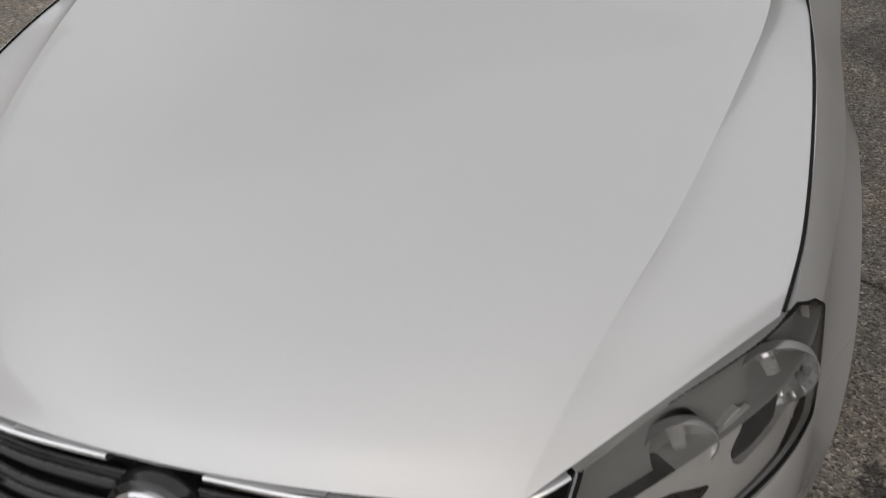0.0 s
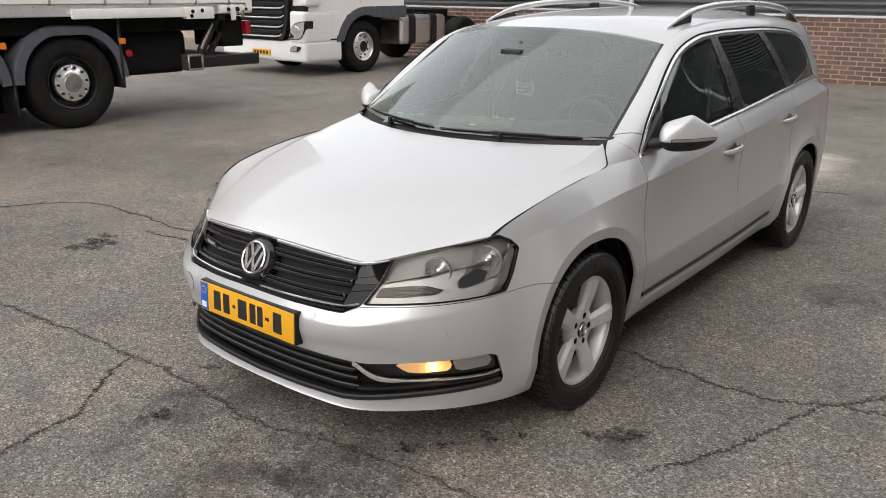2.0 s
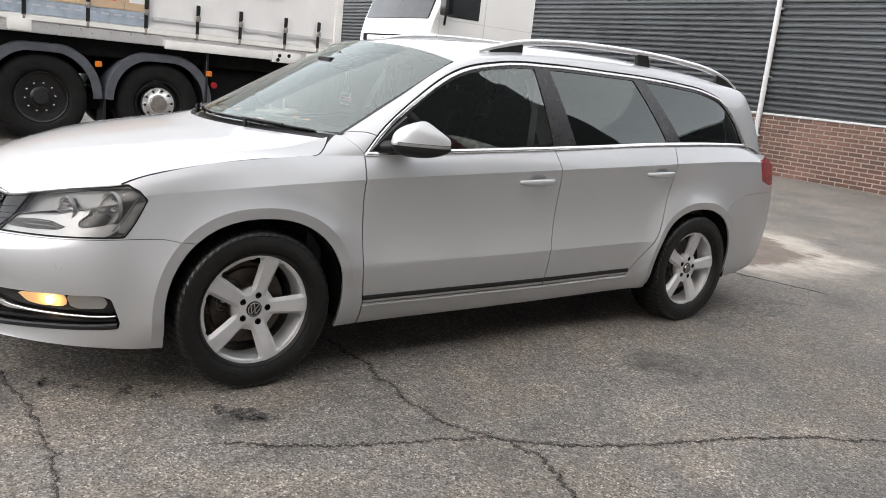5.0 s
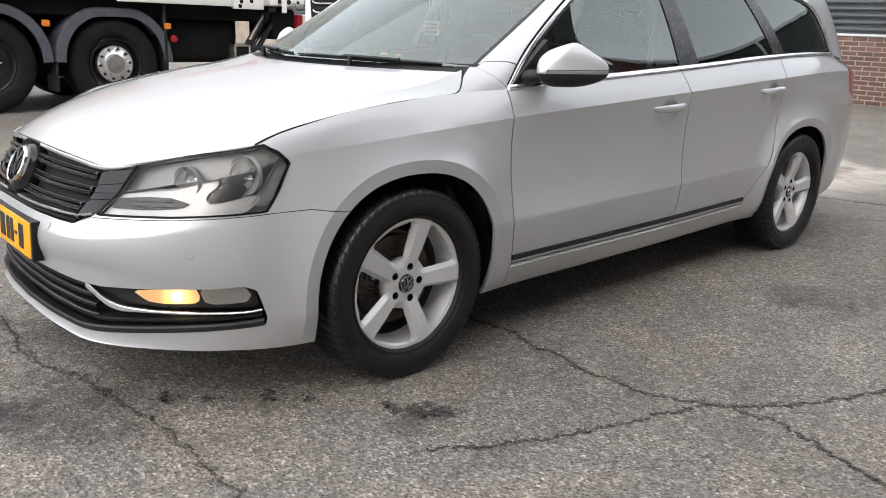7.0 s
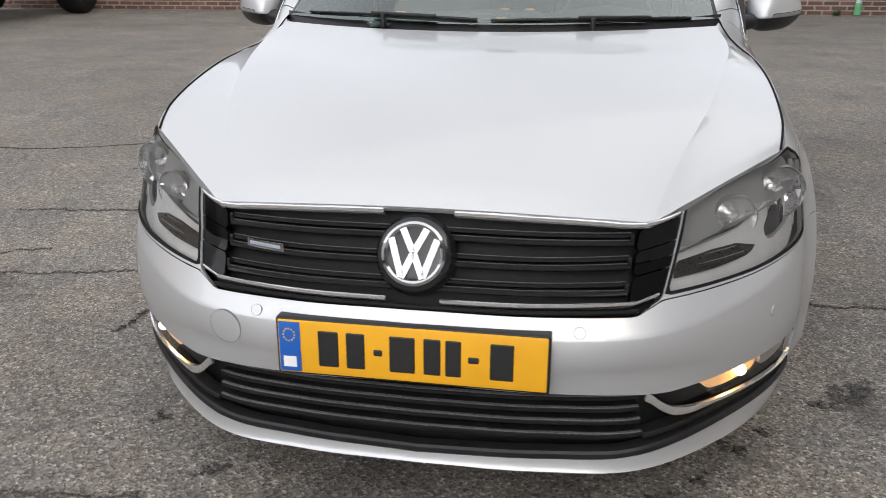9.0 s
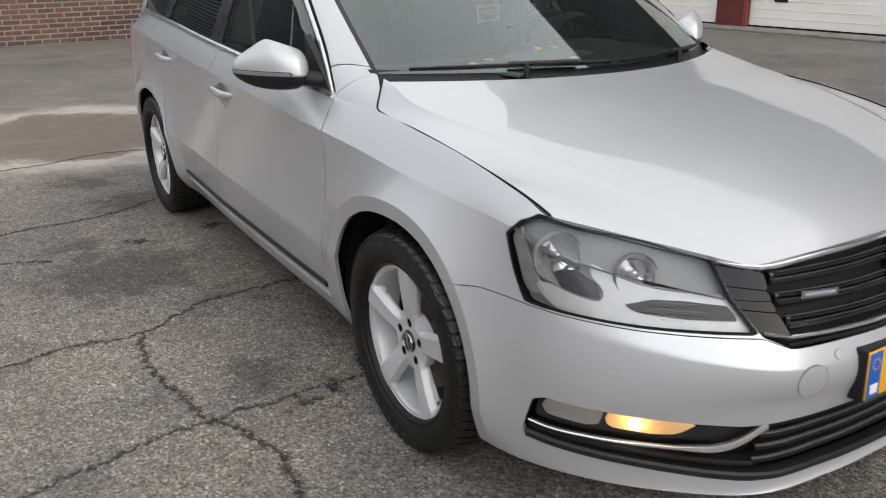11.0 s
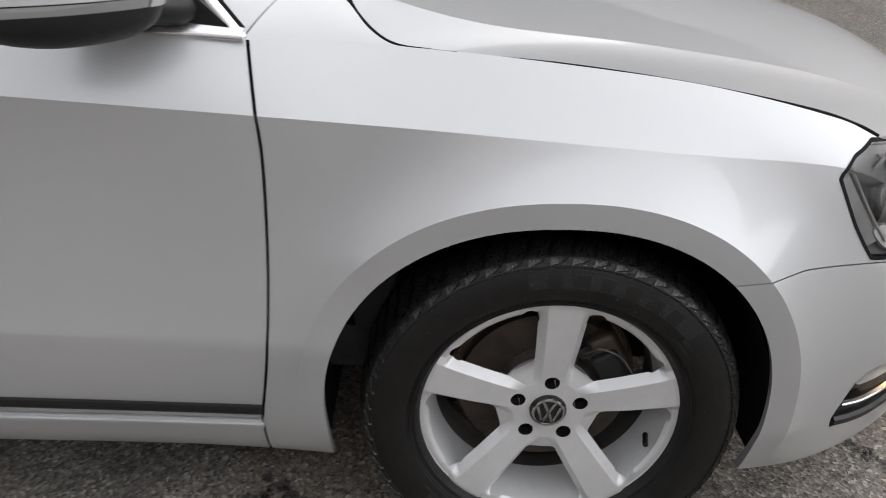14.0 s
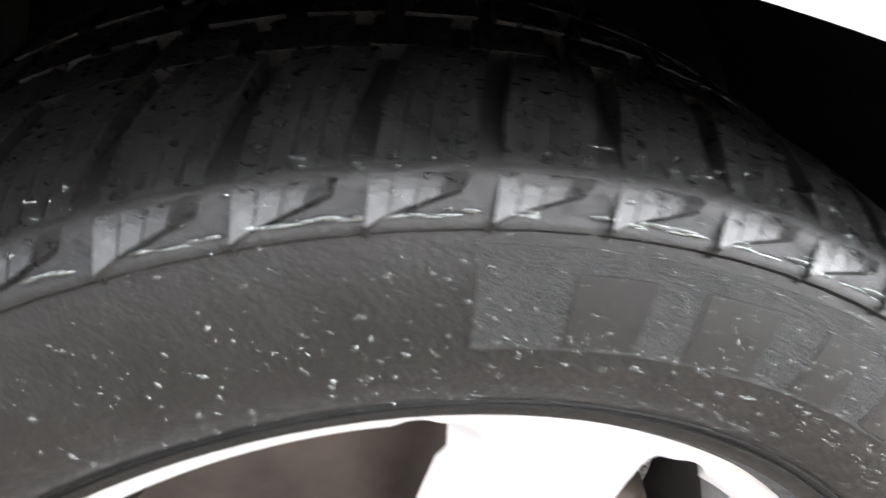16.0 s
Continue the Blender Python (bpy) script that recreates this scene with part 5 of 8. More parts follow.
def stroke(a, b, w, y0=-.019, y1=-.010):
    """A straight bevelled bar on the badge face."""
    bm = bmesh.new()
    a, b = Vector(a), Vector(b)
    d = (b - a).normalized()
    n = Vector((-d.y, d.x)) * w / 2
    prism(bm, [tuple(a + n), tuple(b + n), tuple(b - n), tuple(a - n)], "y", y0, y1, BADGE)
    return bm


for sx in (1, -1):
    part("badge_bar", stroke((.023 * sx, .047), (.001 * sx, .003), .0125), CHROME, badge)
    part("badge_bar", stroke((.044 * sx, .028), (.0205 * sx, -.044), .0125), CHROME, badge)
    part("badge_bar", stroke((.0205 * sx, -.046), (.001 * sx, .000), .0125), CHROME, badge)

# number plate, its characters as plain bars
PLATE = Matrix.Translation((0, -.944, .472)) @ Matrix.Rotation(radians(-2.5), 4, "X")
plate = part("number_plate", blk((-.265, -.006, -.060), (.265, .03, .059), .005, 3, PLATE), TRIM, car, "yellow number plate in a black holder")
part("plate_face", blk((-.26, -.0095, -.055), (.26, -.004, .055), .003, 2, PLATE), YELLOW, plate, "yellow reflective plate")
part("plate_band", blk((-.258, -.0115, -.052), (-.215, -.008, .052), .002, 2, PLATE), BLUE, plate, "blue band")
for k in range(12):
    a = 2 * math.pi * k / 12
    part("plate_dot", blk((-.2385 + .0125 * math.cos(a) * .9, -.0125, .024 + .0125 * math.sin(a)), (-.2355 + .0125 * math.cos(a) * .9, -.011, .027 + .0125 * math.sin(a)), m=PLATE), YELLOW, plate)
part("plate_mark", blk((-.250, -.0125, -.042), (-.224, -.011, -.020), m=PLATE), WHITEINK, plate)
for a, b, h in ((.155, .232, .074), (.262, .332, .074), (.365, .398, .013), (.425, .520, .074), (.552, .615, .074), (.632, .690, .074), (.715, .755, .013), (.795, .88, .074)):
    part("plate_bar", blk((-.26 + .52 * a, -.0115, -h / 2), (-.26 + .52 * b, -.008, h / 2), .002, 1, PLATE), INK, plate)

# headlights
u_, v_ = (lamp_skin.uv - lamp_skin.uv.mean(0)).T
terms = np.stack([np.ones_like(u_), u_, v_, u_ * u_, u_ * v_, v_ * v_], 1)
even = terms @ np.linalg.lstsq(terms, lamp_skin.no, rcond=None)[0]
back = terms @ np.linalg.lstsq(terms, lamp_skin.co, rcond=None)[0]
inside = np.clip(-poly_distance(lamp_skin.uv, LAMP) / .022, 0, 1)[:, None]
lamp_even = Skin(lamp_skin.co + (back - lamp_skin.co) * inside, even / np.linalg.norm(even, axis=1, keepdims=True), lamp_skin.uv, lamp_skin.faces)
# the back of the cavity is smooth too
lamp_back = Skin(back - lamp_even.no * .075, lamp_even.no, lamp_skin.uv, lamp_skin.faces)
for sx in (1, -1):
    flip = (lambda k: k) if sx > 0 else (lambda k: k.mirrored())
    head = flip(lamp_back).piece("headlight", LAMP_GREY, car, "clear-lens halogen headlight", 0.0)
    wall = Skin(lamp_skin.co, lamp_skin.no, lamp_skin.uv, lamp_skin.faces).rim(.078)
    wall = Skin(wall.co, wall.no, wall.uv, wall.faces[len(lamp_skin.faces):]).tidy()
    flip(wall).piece("lamp_wall", LAMP_GREY, head, "", 0.0)
    ob = flip(lamp_even).piece("lens", LENS_HEAD, head, "clear plastic lens", 0.0)
    ob.visible_shadow = False
    # moulded housing with round openings for the two bowls
    bowls = ((.872, .708, .055, "main_reflector"), (.688, .684, .047, "high_beam_reflector"))
    shell = lamp_even.moved(-.028)
    for s, z, r, name in bowls:
        shell = shell.split(np.hypot(shell.uv[:, 0] - s, shell.uv[:, 1] - z) - r * .93)[1]
    flip(shell).piece("lamp_housing", LAMP_GREY, head, "satin grey moulded housing", .004)
    edge = lamp_skin.split(poly_distance(lamp_skin.uv, LAMP) + .0055)[1]
    flip(edge.moved(.0015)).piece("lamp_seal", GAP, head, "", .004)
    for s, z, r, name in bowls:
        p, n = front_at(s * sx, z, -.020)
        ahead = Vector((.30 * sx, -.95, .05)).normalized()
        m = Matrix.Translation(p) @ ahead.to_track_quat("Y", "Z").to_matrix().to_4x4()
        part(name, revolve(bmesh.new(), [(r * .98, .001), (r * .93, -.010), (r * .7, -.024), (r * .35, -.034), (0.001, -.036)], "y", 22, m), LAMPBOWL, head, "bright faceted reflector bowl", 4)
        part("reflector_rim", revolve(bmesh.new(), [(r * .975, .0), (r * .99, .002), (r * 1.015, .002), (r * 1.03, -.012)], "y", 48, m), LAMP_GREY, head)
        part("bulb_shield", revolve(bmesh.new(), [(.001, -.002), (r * .20, -.004), (r * .24, -.03), (r * .2, -.04)], "y", 20, m), BRIGHT, head)
    def plate_in(name, pts, depth, material, label="", thick=.018, round_=True):
        """A moulded plate behind the lens."""
        cut_ = lamp_even.split(poly_distance(lamp_even.uv, spline(pts + pts[:1], 60)[:-1] if round_ else pts))[0]
        return flip(cut_.moved(-depth)).piece(name, material, head, label, thick)
    plate_in("bright_bezel", [(.486, .584), (.520, .645), (.60, .655), (.663, .663), (.742, .684), (.795, .700), (.790, .672), (.765, .655), (.768, .640), (.85, .638), (.93, .652), (.962, .648), (.94, .622), (.90, .604), (.70, .590)], .016, LAMP_PALE, "pale bezel along the lower edge")
    q_ = np.linspace(0, 1, 16)
    bar_on_front("bezel_ridge", np.interp(q_, [0, .5, .8, 1], [.523, .663, .742, .80]) * sx, np.interp(q_, [0, .5, .8, 1], [.648, .664, .685, .700]), [-.011] * 16, .004, .010, LAMP_PALE, head)
    ind = plate_in("indicator_window", [(.512, .606), (.519, .631), (.60, .640), (.663, .641), (.732, .627), (.69, .615), (.60, .608)], .011, LAMP_SMOKE, "smoked indicator window", .01, False)
    for k in range(4):
        bar_on_front("indicator_rib", np.linspace(.54, .70 - .012 * k, 12) * sx, np.linspace(.6125 + k * .0065, .618 + k * .0062, 12), [-.0095] * 12, .0018, .004, LAMP_GREY if k % 2 else LAMP_DARK, ind)
    plate_in("dark_bezel", [(.776, .636), (.776, .660), (.832, .688), (.900, .680), (.885, .648), (.82, .636)], .0225, LAMP_DARK, "dark lower window", .004, False)
    plate_in("side_bezel", [(.940, .628), (.985, .622), (1.04, .690), (1.070, .735), (1.045, .752), (.99, .700)], .018, LAMP_SIDE)
    q_ = np.linspace(0, 1, 14)
    bar_on_front("side_rib", (.925 + .115 * q_) * sx, .628 + .127 * q_, [-.012] * 14, [.008] * 14, .010, LAMP_PALE, head)

# lower intake and fog lamps
intake = intake_skin.moved(-.05)
intake = intake + intake.mirrored()
intake_ob = intake.piece("lower_intake", INTAKE_BLACK, car, "black lower air intake with slats", 0.0)
walls = intake_skin.rim(.05)
walls = Skin(walls.co, walls.no, walls.uv, walls.faces[len(intake_skin.faces):]).tidy()
walls.faces = [f for f in walls.faces if max(abs(walls.co[i][0]) for i in f) > .004]
for k in (walls, walls.mirrored()):
    k.piece("intake_wall", INTAKE_BLACK, intake_ob, "", 0.0)
for z, half, o, h in ((.275, .46, -.010, .016), (.305, .455, -.014, .015), (.335, .45, -.016, .015), (.365, .445, -.016, .014)):
    st = np.linspace(-half, half, 45)
    bar_on_front("slat", st, [z - .012 * (1 - (abs(q) / half) ** 2) * (z < .26) for q in st], [o] * 45, h * .8, .03, INTAKE_BLACK, intake_ob)
    # pale bar drawn as the highlight on the slat
    bar_on_front("slat_edge", st, [z + h * .36] * 45, [o - .002] * 45, .0026, .006, SLAT_GLINT, intake_ob)
lip_s = np.linspace(-.95, .95, 81)
bar_on_front("intake_lip", lip_s, np.interp(np.abs(lip_s), [0, .40, .46, .90, .95], [.232, .238, .243, .281, .287]), [.004] * 81, .020, .03, TRIM, intake_ob, "black lip under the intake")
for sx in (1, -1):
    for z0, z1, o in ((.272, .307, -.004),):
        st = np.linspace(.46, .945, 24) * sx
        bar_on_front("slat", st, [z0 + (z1 - z0) * (abs(q) - .46) / .485 for q in st], [o] * 24, .012, .03, INTAKE_BLACK, intake_ob)
    pod = intake_skin.split(poly_distance(intake_skin.uv, [(.47, .372), (.53, .322), (.94, .325), (.925, .395), (.50, .380)]))[0]
    flip = (lambda k: k) if sx > 0 else (lambda k: k.mirrored())
    pod_ob = flip(pod.moved(-.022)).piece("fog_lamp_pod", TRIM, car, "black pod with a lit fog lamp and chrome edge", .02)
    pts = [(.452, .378), (.462, .372), (.485, .350), (.515, .328), (.54, .319), (.60, .315), (.70, .314), (.80, .316), (.90, .319), (.945, .324)]
    sp = spline(pts, 40)
    bar_on_front("chrome_trim", sp[:, 0] * sx, sp[:, 1], [.001] * 40, np.interp(np.arange(40), [0, 8, 14, 39], [.020, .017, .008, .005]).tolist(), .008, BRIGHT, pod_ob, "angled chrome trim")
    lit = intake_skin.split(poly_distance(intake_skin.uv, [(.585, .362), (.615, .337), (.66, .332), (.745, .338), (.765, .352), (.755, .386), (.70, .380), (.585, .368)]))[0]
    flip(lit.moved(-.018)).piece("fog_lamp", FOG_REFLECTOR, pod_ob, "fog lamp glowing warm yellow", .012)
    clear = intake_skin.split(poly_distance(intake_skin.uv, [(.768, .386), (.772, .345), (.80, .338), (.90, .345), (.915, .365), (.90, .391)]))[0]
    flip(clear.moved(-.014)).piece("side_reflector", LAMP_PALE, pod_ob, "clear side lamp", .012)
    cover = intake_skin.split(poly_distance(intake_skin.uv, [(.575, .370), (.61, .333), (.66, .329), (.90, .338), (.925, .36), (.91, .395), (.70, .387)]))[0]
    ob = flip(cover.moved(-.004)).piece("lens", LENS, pod_ob, "clear lens", 0.0)
    ob.visible_shadow = False
    p, n = front_at(.70 * sx, .357, -.014)
    bm = bmesh.new()
    bmesh.ops.create_icosphere(bm, subdivisions=3, radius=.012)
    bmesh.ops.transform(bm, matrix=Matrix.Translation(p), verts=bm.verts)
    part("bulb", bm, FOG_GLOW, pod_ob, "glowing warm bulb", 180)


def disc_on(s, z, r, name, material, parent, out=.0015, rim=None):
    p, n = front_at(s, z, 0)
    m = Matrix.Translation(p) @ n.to_track_quat("Y", "Z").to_matrix().to_4x4()
    ob = part(name, revolve(bmesh.new(), [(.0005, out), (r * .93, out), (r, out * .3), (r, -.01)], "y", 32, m), material, parent)
    part("joint", revolve(bmesh.new(), [(r, .0), (r, out * .6), (r * 1.02, out * .6), (r * 1.02, -.004)], "y", 32, m), FINE_JOINT, ob)
    return ob


for s, z in ((.765, .492), (-.765, .492), (.315, .527), (-.315, .527)):
    disc_on(s, z, .0115, "parking_sensor", PAINT, car)
disc_on(-.385, .485, .036, "tow_eye_cover", PAINT, car, .001)


# door handles
def handle(y, z, sx):
    pts, rs = [], []
    for q in np.linspace(-1, 1, 17):
        p, n = side_at(y + .113 * q, z + .004 * q, 0)
        lift = .034 * (1 - abs(q) ** 4) - .004
        pts.append((p.x * sx + sx * lift, p.y, p.z))
        rs.append(.0165 * (1 - .45 * abs(q) ** 3))
    bm = tube(bmesh.new(), pts, rs, 12, flat=.62)
    ob = part("door_handle", bm, PAINT, car, "", 60)
    return ob


for sx in (1, -1):
    handle(1.395, .824, sx)
    handle(2.318, .870, sx)

# black moulding along the sills
ys = np.linspace(.475, 2.155, 60)
pts = [np.array(side_at(y, .326 + (y - .47) * .0095)[0]) for y in ys]
nn = [np.array(side_at(y, .326 + (y - .47) * .0095)[1]) for y in ys]
strip(pts, nn, .020, .007, "sill_moulding", TRIM, "black rubbing strip")
pts = [np.array(side_at(y, .287 + (y - .47) * .0095)[0]) for y in ys]
strip(pts, nn, .010, .006, "sill_ridge", PAINT, "")

# roof rails
for sx in (1, -1):
    line = [(.535, 1.20, 1.400), (.533, 1.30, 1.428), (.528, 1.45, 1.462), (.522, 1.70, 1.490), (.517, 2.05, 1.504), (.515, 2.4, 1.504), (.515, 2.75, 1.490), (.520, 3.0, 1.466), (.526, 3.18, 1.426), (.530, 3.30, 1.380)]
    sp = spline(line, 60) * np.array((sx, 1, 1))
    rr = [.0165 * min(1, .35 + 6 * min(k, 59 - k) / 59) for k in range(60)]
    rail = part("roof_rail", tube(bmesh.new(), sp.tolist(), rr, 14, flat=.8), ALUMRAIL, car, "satin aluminium roof rail on black feet", 60)
    for y0, y1, name in ((1.27, 1.47, "rail_foot"), (2.34, 2.43, "rail_foot"), (3.08, 3.26, "rail_foot")):
        bm = bmesh.new()
        top = [(y, float(np.interp(y, sp[:, 1], sp[:, 2])) - .008) for y in np.linspace(y0, y1, 8)]
        lean = .035 if 2 < y0 < 3 else 0
        low = [(y, float(np.interp(y, [p[1] for p in R_E], [p[2] for p in R_E])) - .004) for y in np.linspace(y1 + lean, y0 + lean * .3, 8)]
        x = float(np.interp((y0 + y1) / 2, sp[:, 1], sp[:, 0]))
        prism(bm, top + low, "x", x - .010, x + .010)
        part(name, bm, TRIM, rail, "black rail foot")

# door mirrors
MV = [0, .2, .45, .75, 1]


def cap_joint(skin):
    """Height over the dark joint between the mirror's cap and its indicator strip."""
    return skin.co[:, 2] - .9862 - .03 * (skin.co[:, 0] - .86)


# section of the housing: shares of its depth (front to glass side) and height
MIRROR_LOOP = [(0, .40), (.03, .60), (.12, .78), (.30, .92), (.50, 1.0), (.60, .985), (.86, .82), (.97, .68), (1.0, .45), (.97, .22), (.86, .06), (.64, 0), (.34, .03), (.10, .18)]
for sx in (1, -1):
    n, m = 48, 34
    grid = np.zeros((m, n, 3))
    loop = spline(MIRROR_LOOP + MIRROR_LOOP[:1], n)
    for i, v in enumerate(.5 - .5 * np.cos(np.linspace(0, math.pi, m))):
        prof = max(1 - abs(2 * v - 1) ** 13, 0) ** .5
        yr, yf = np.interp(v, MV, [.655, .676, .704, .730, .750]), float(spline([(.575, 0, 0), (.540, 0, 0), (.556, 0, 0), (.618, 0, 0), (.700, 0, 0)], np.array([v]), MV)[0, 0])
        zt = 1.090 - (.072 * math.hypot(max(v - .56, 0) * 2.2, .08) + .046 * math.hypot(max(.56 - v, 0) * 1.8, .08))
        zb = float(spline([(.946, 0, 0), (.929, 0, 0), (.927, 0, 0), (.938, 0, 0), (.966, 0, 0)], np.array([v]), MV)[0, 0])
        yc, zc = (yr + yf) / 2 + .008, zb + (zt - zb) * .45
        grid[i, :, 0] = .806 + .200 * v
        grid[i, :, 1] = yc + (yr - yf) * prof * (loop[:, 0] - .5)
        grid[i, :, 2] = zc + (zt - zb) * prof * (loop[:, 1] - .45)
    k = Skin.grid(grid)
    if (k.no * (k.co - np.array((.905, .66, 1.015)))).sum(1).mean() < 0:
        k = Skin(k.co, -k.no, k.uv, [f[::-1] for f in k.faces])
    low, cap = k.split(k.co[:, 2] - .974 - .03 * (k.co[:, 0] - .86))
    cap = cap.split(cap.co[:, 1] - .735)[0]
    clear, cap = cap.split(np.maximum(cap.co[:, 2] - .988 - .03 * (cap.co[:, 0] - .86), .880 - cap.co[:, 0]))
    clear = clear.split(np.maximum(cap_joint(clear), .8825 - clear.co[:, 0]))[0]
    f = (lambda q: q) if sx > 0 else (lambda q: q.mirrored())
    mirror = f(cap).piece("door_mirror", PAINT, car, "silver door mirror with black underside", .004)
    f(clear.moved(-.001)).piece("mirror_indicator", LAMP_GREY, mirror, "clear indicator strip", 0.0)
    f(k.moved(-.006)).piece("mirror_joint", GAP, mirror, "", 0.0)
    f(low.moved(-.0015)).piece("mirror_underside", TRIM, mirror, "black mirror underside", 0.0)
    part("mirror_glass", blk((-.056, -.004, -.034), (.056, .004, .034), .02, 3, Matrix.Translation((.882 * sx, .698, 1.000)) @ Matrix.Rotation(radians(12 * sx), 4, "Z")), REFLECTOR, mirror)
    bm = tube(bmesh.new(), [(.765 * sx, .555, .955), (.80 * sx, .565, .960), (.84 * sx, .605, .968), (.88 * sx, .65, .975)], [.028, .025, .024, .026], 12, flat=1.3)
    part("mirror_arm", bm, TRIM, mirror, "black mirror arm", 60)
    bm = bmesh.new()
    tri = [(.485, .932), (.66, .940), (.655, 1.085), (.60, 1.040), (.53, .975)]
    prism(bm, tri, "x", sx * .770, sx * .792)
    part("mirror_base", bm, TRIM, mirror, "black triangular mirror base")

# cowl, wipers
cow = []
for q in np.linspace(-1, 1, 41):
    cow.append(((.684 * q, .07 + .27 * q * q, .958 + .012 * q * q), (.70 * q, .13 + .285 * abs(q) ** 2, .985 + .012 * abs(q) ** 2.2)))
bm = bmesh.new()
va, vb, vc = ([bm.verts.new(p) for p in pts] for pts in ([(a[0], a[1] - .03, a[2] - .02) for a, _ in cow], [(a[0], a[1] + .03, a[2] - .012) for a, _ in cow], [b for _, b in cow]))
for k in range(40):
    bm.faces.new((va[k], va[k + 1], vb[k + 1], vb[k]))
    bm.faces.new((vb[k], vb[k + 1], vc[k + 1], vc[k]))
bmesh.ops.recalc_face_normals(bm, faces=bm.faces)
part("cowl_panel", bm, TRIM, car, "black plastic cowl under the windscreen")


def screen_at(x, q, out=0.0):
    """A point on the windscreen, q from its base to its top."""
    e, c = spline(WS_E, np.array([q]), np.linspace(0, 1, 4))[0], spline(WS_C, np.array([q]), np.linspace(0, 1, 4))[0]
    b = abs(x) / e[0]
    return Vector((x, c[1] + (e[1] - c[1]) * b ** 2 - .45 * out, c[2] + (e[2] - c[2]) * b ** 2.2 + .9 * out))


for x0, x1, q0, q1 in ((.60, .02, .012, .020), (-.02, -.60, .022, .040)):
    pts = [screen_at(x0 + (x1 - x0) * k / 14, q0 + (q1 - q0) * k / 14 + .008 * math.sin(math.pi * k / 14), .004) for k in range(15)]
    wiper = part("wiper", tube(bmesh.new(), pts, [.004, .005, .005, .005, .005, .005, .005, .005, .004, .004, .004, .004, .004, .003, .003], 8), TRIM, car, "black windscreen wiper", 60)
    mid = [p + Vector((0, -.012, .004)) for p in pts[3:9]]
    part("wiper_arm", tube(bmesh.new(), mid, .006, 8), TRIM, wiper, "", 60)
    part("wiper_knuckle", revolve(bmesh.new(), [(.001, .010), (.007, .009), (.009, .0), (.009, -.03)], "z", 16, Matrix.Translation(pts[7] + Vector((0, -.03, -.005)))), TRIM, wiper)

# wheel wells and underbody
for cy in (0.01, 2.70):
    for sx in (1, -1):
        bm = bmesh.new()
        revolve(bm, [(.372, .40), (.372, .828)], "x", 48, Matrix.Translation((0, cy, .322)) @ Matrix.Diagonal((sx, 1, 1, 1)), -13, 193)
        part("wheel_well", bm, UNDER, car, "", 60)
        bm = bmesh.new()
        revolve(bm, [(.0, .40), (.372, .40)], "x", 40, Matrix.Translation((0, cy, .322)) @ Matrix.Diagonal((sx, 1, 1, 1)), -12, 192)
        part("wheel_well", bm, UNDER, car, "", 60)
part("underbody", blk((-.50, -.74, .20), (.50, 3.66, .30), .02), UNDER, car)
part("underbody", blk((-.78, .42, .20), (.78, 2.28, .30), .02), UNDER, car)
part("underbody", blk((-.55, -.70, .195), (.55, -.40, .26), .02), UNDER, car)
part("underbody", blk((-.66, 3.10, .26), (.66, 3.66, .36), .02), UNDER, car)
for sx in (1, -1):
    part("bumper_filler", blk((min(.45 * sx, .70 * sx), -.58, .27), (max(.45 * sx, .70 * sx), -.372, .56), .02), UNDER, car)
# unseen block added in the engine bay to keep daylight out
part("daylight_block", blk((-.43, -.60, .30), (.43, .30, .66), .02), UNDER, car)
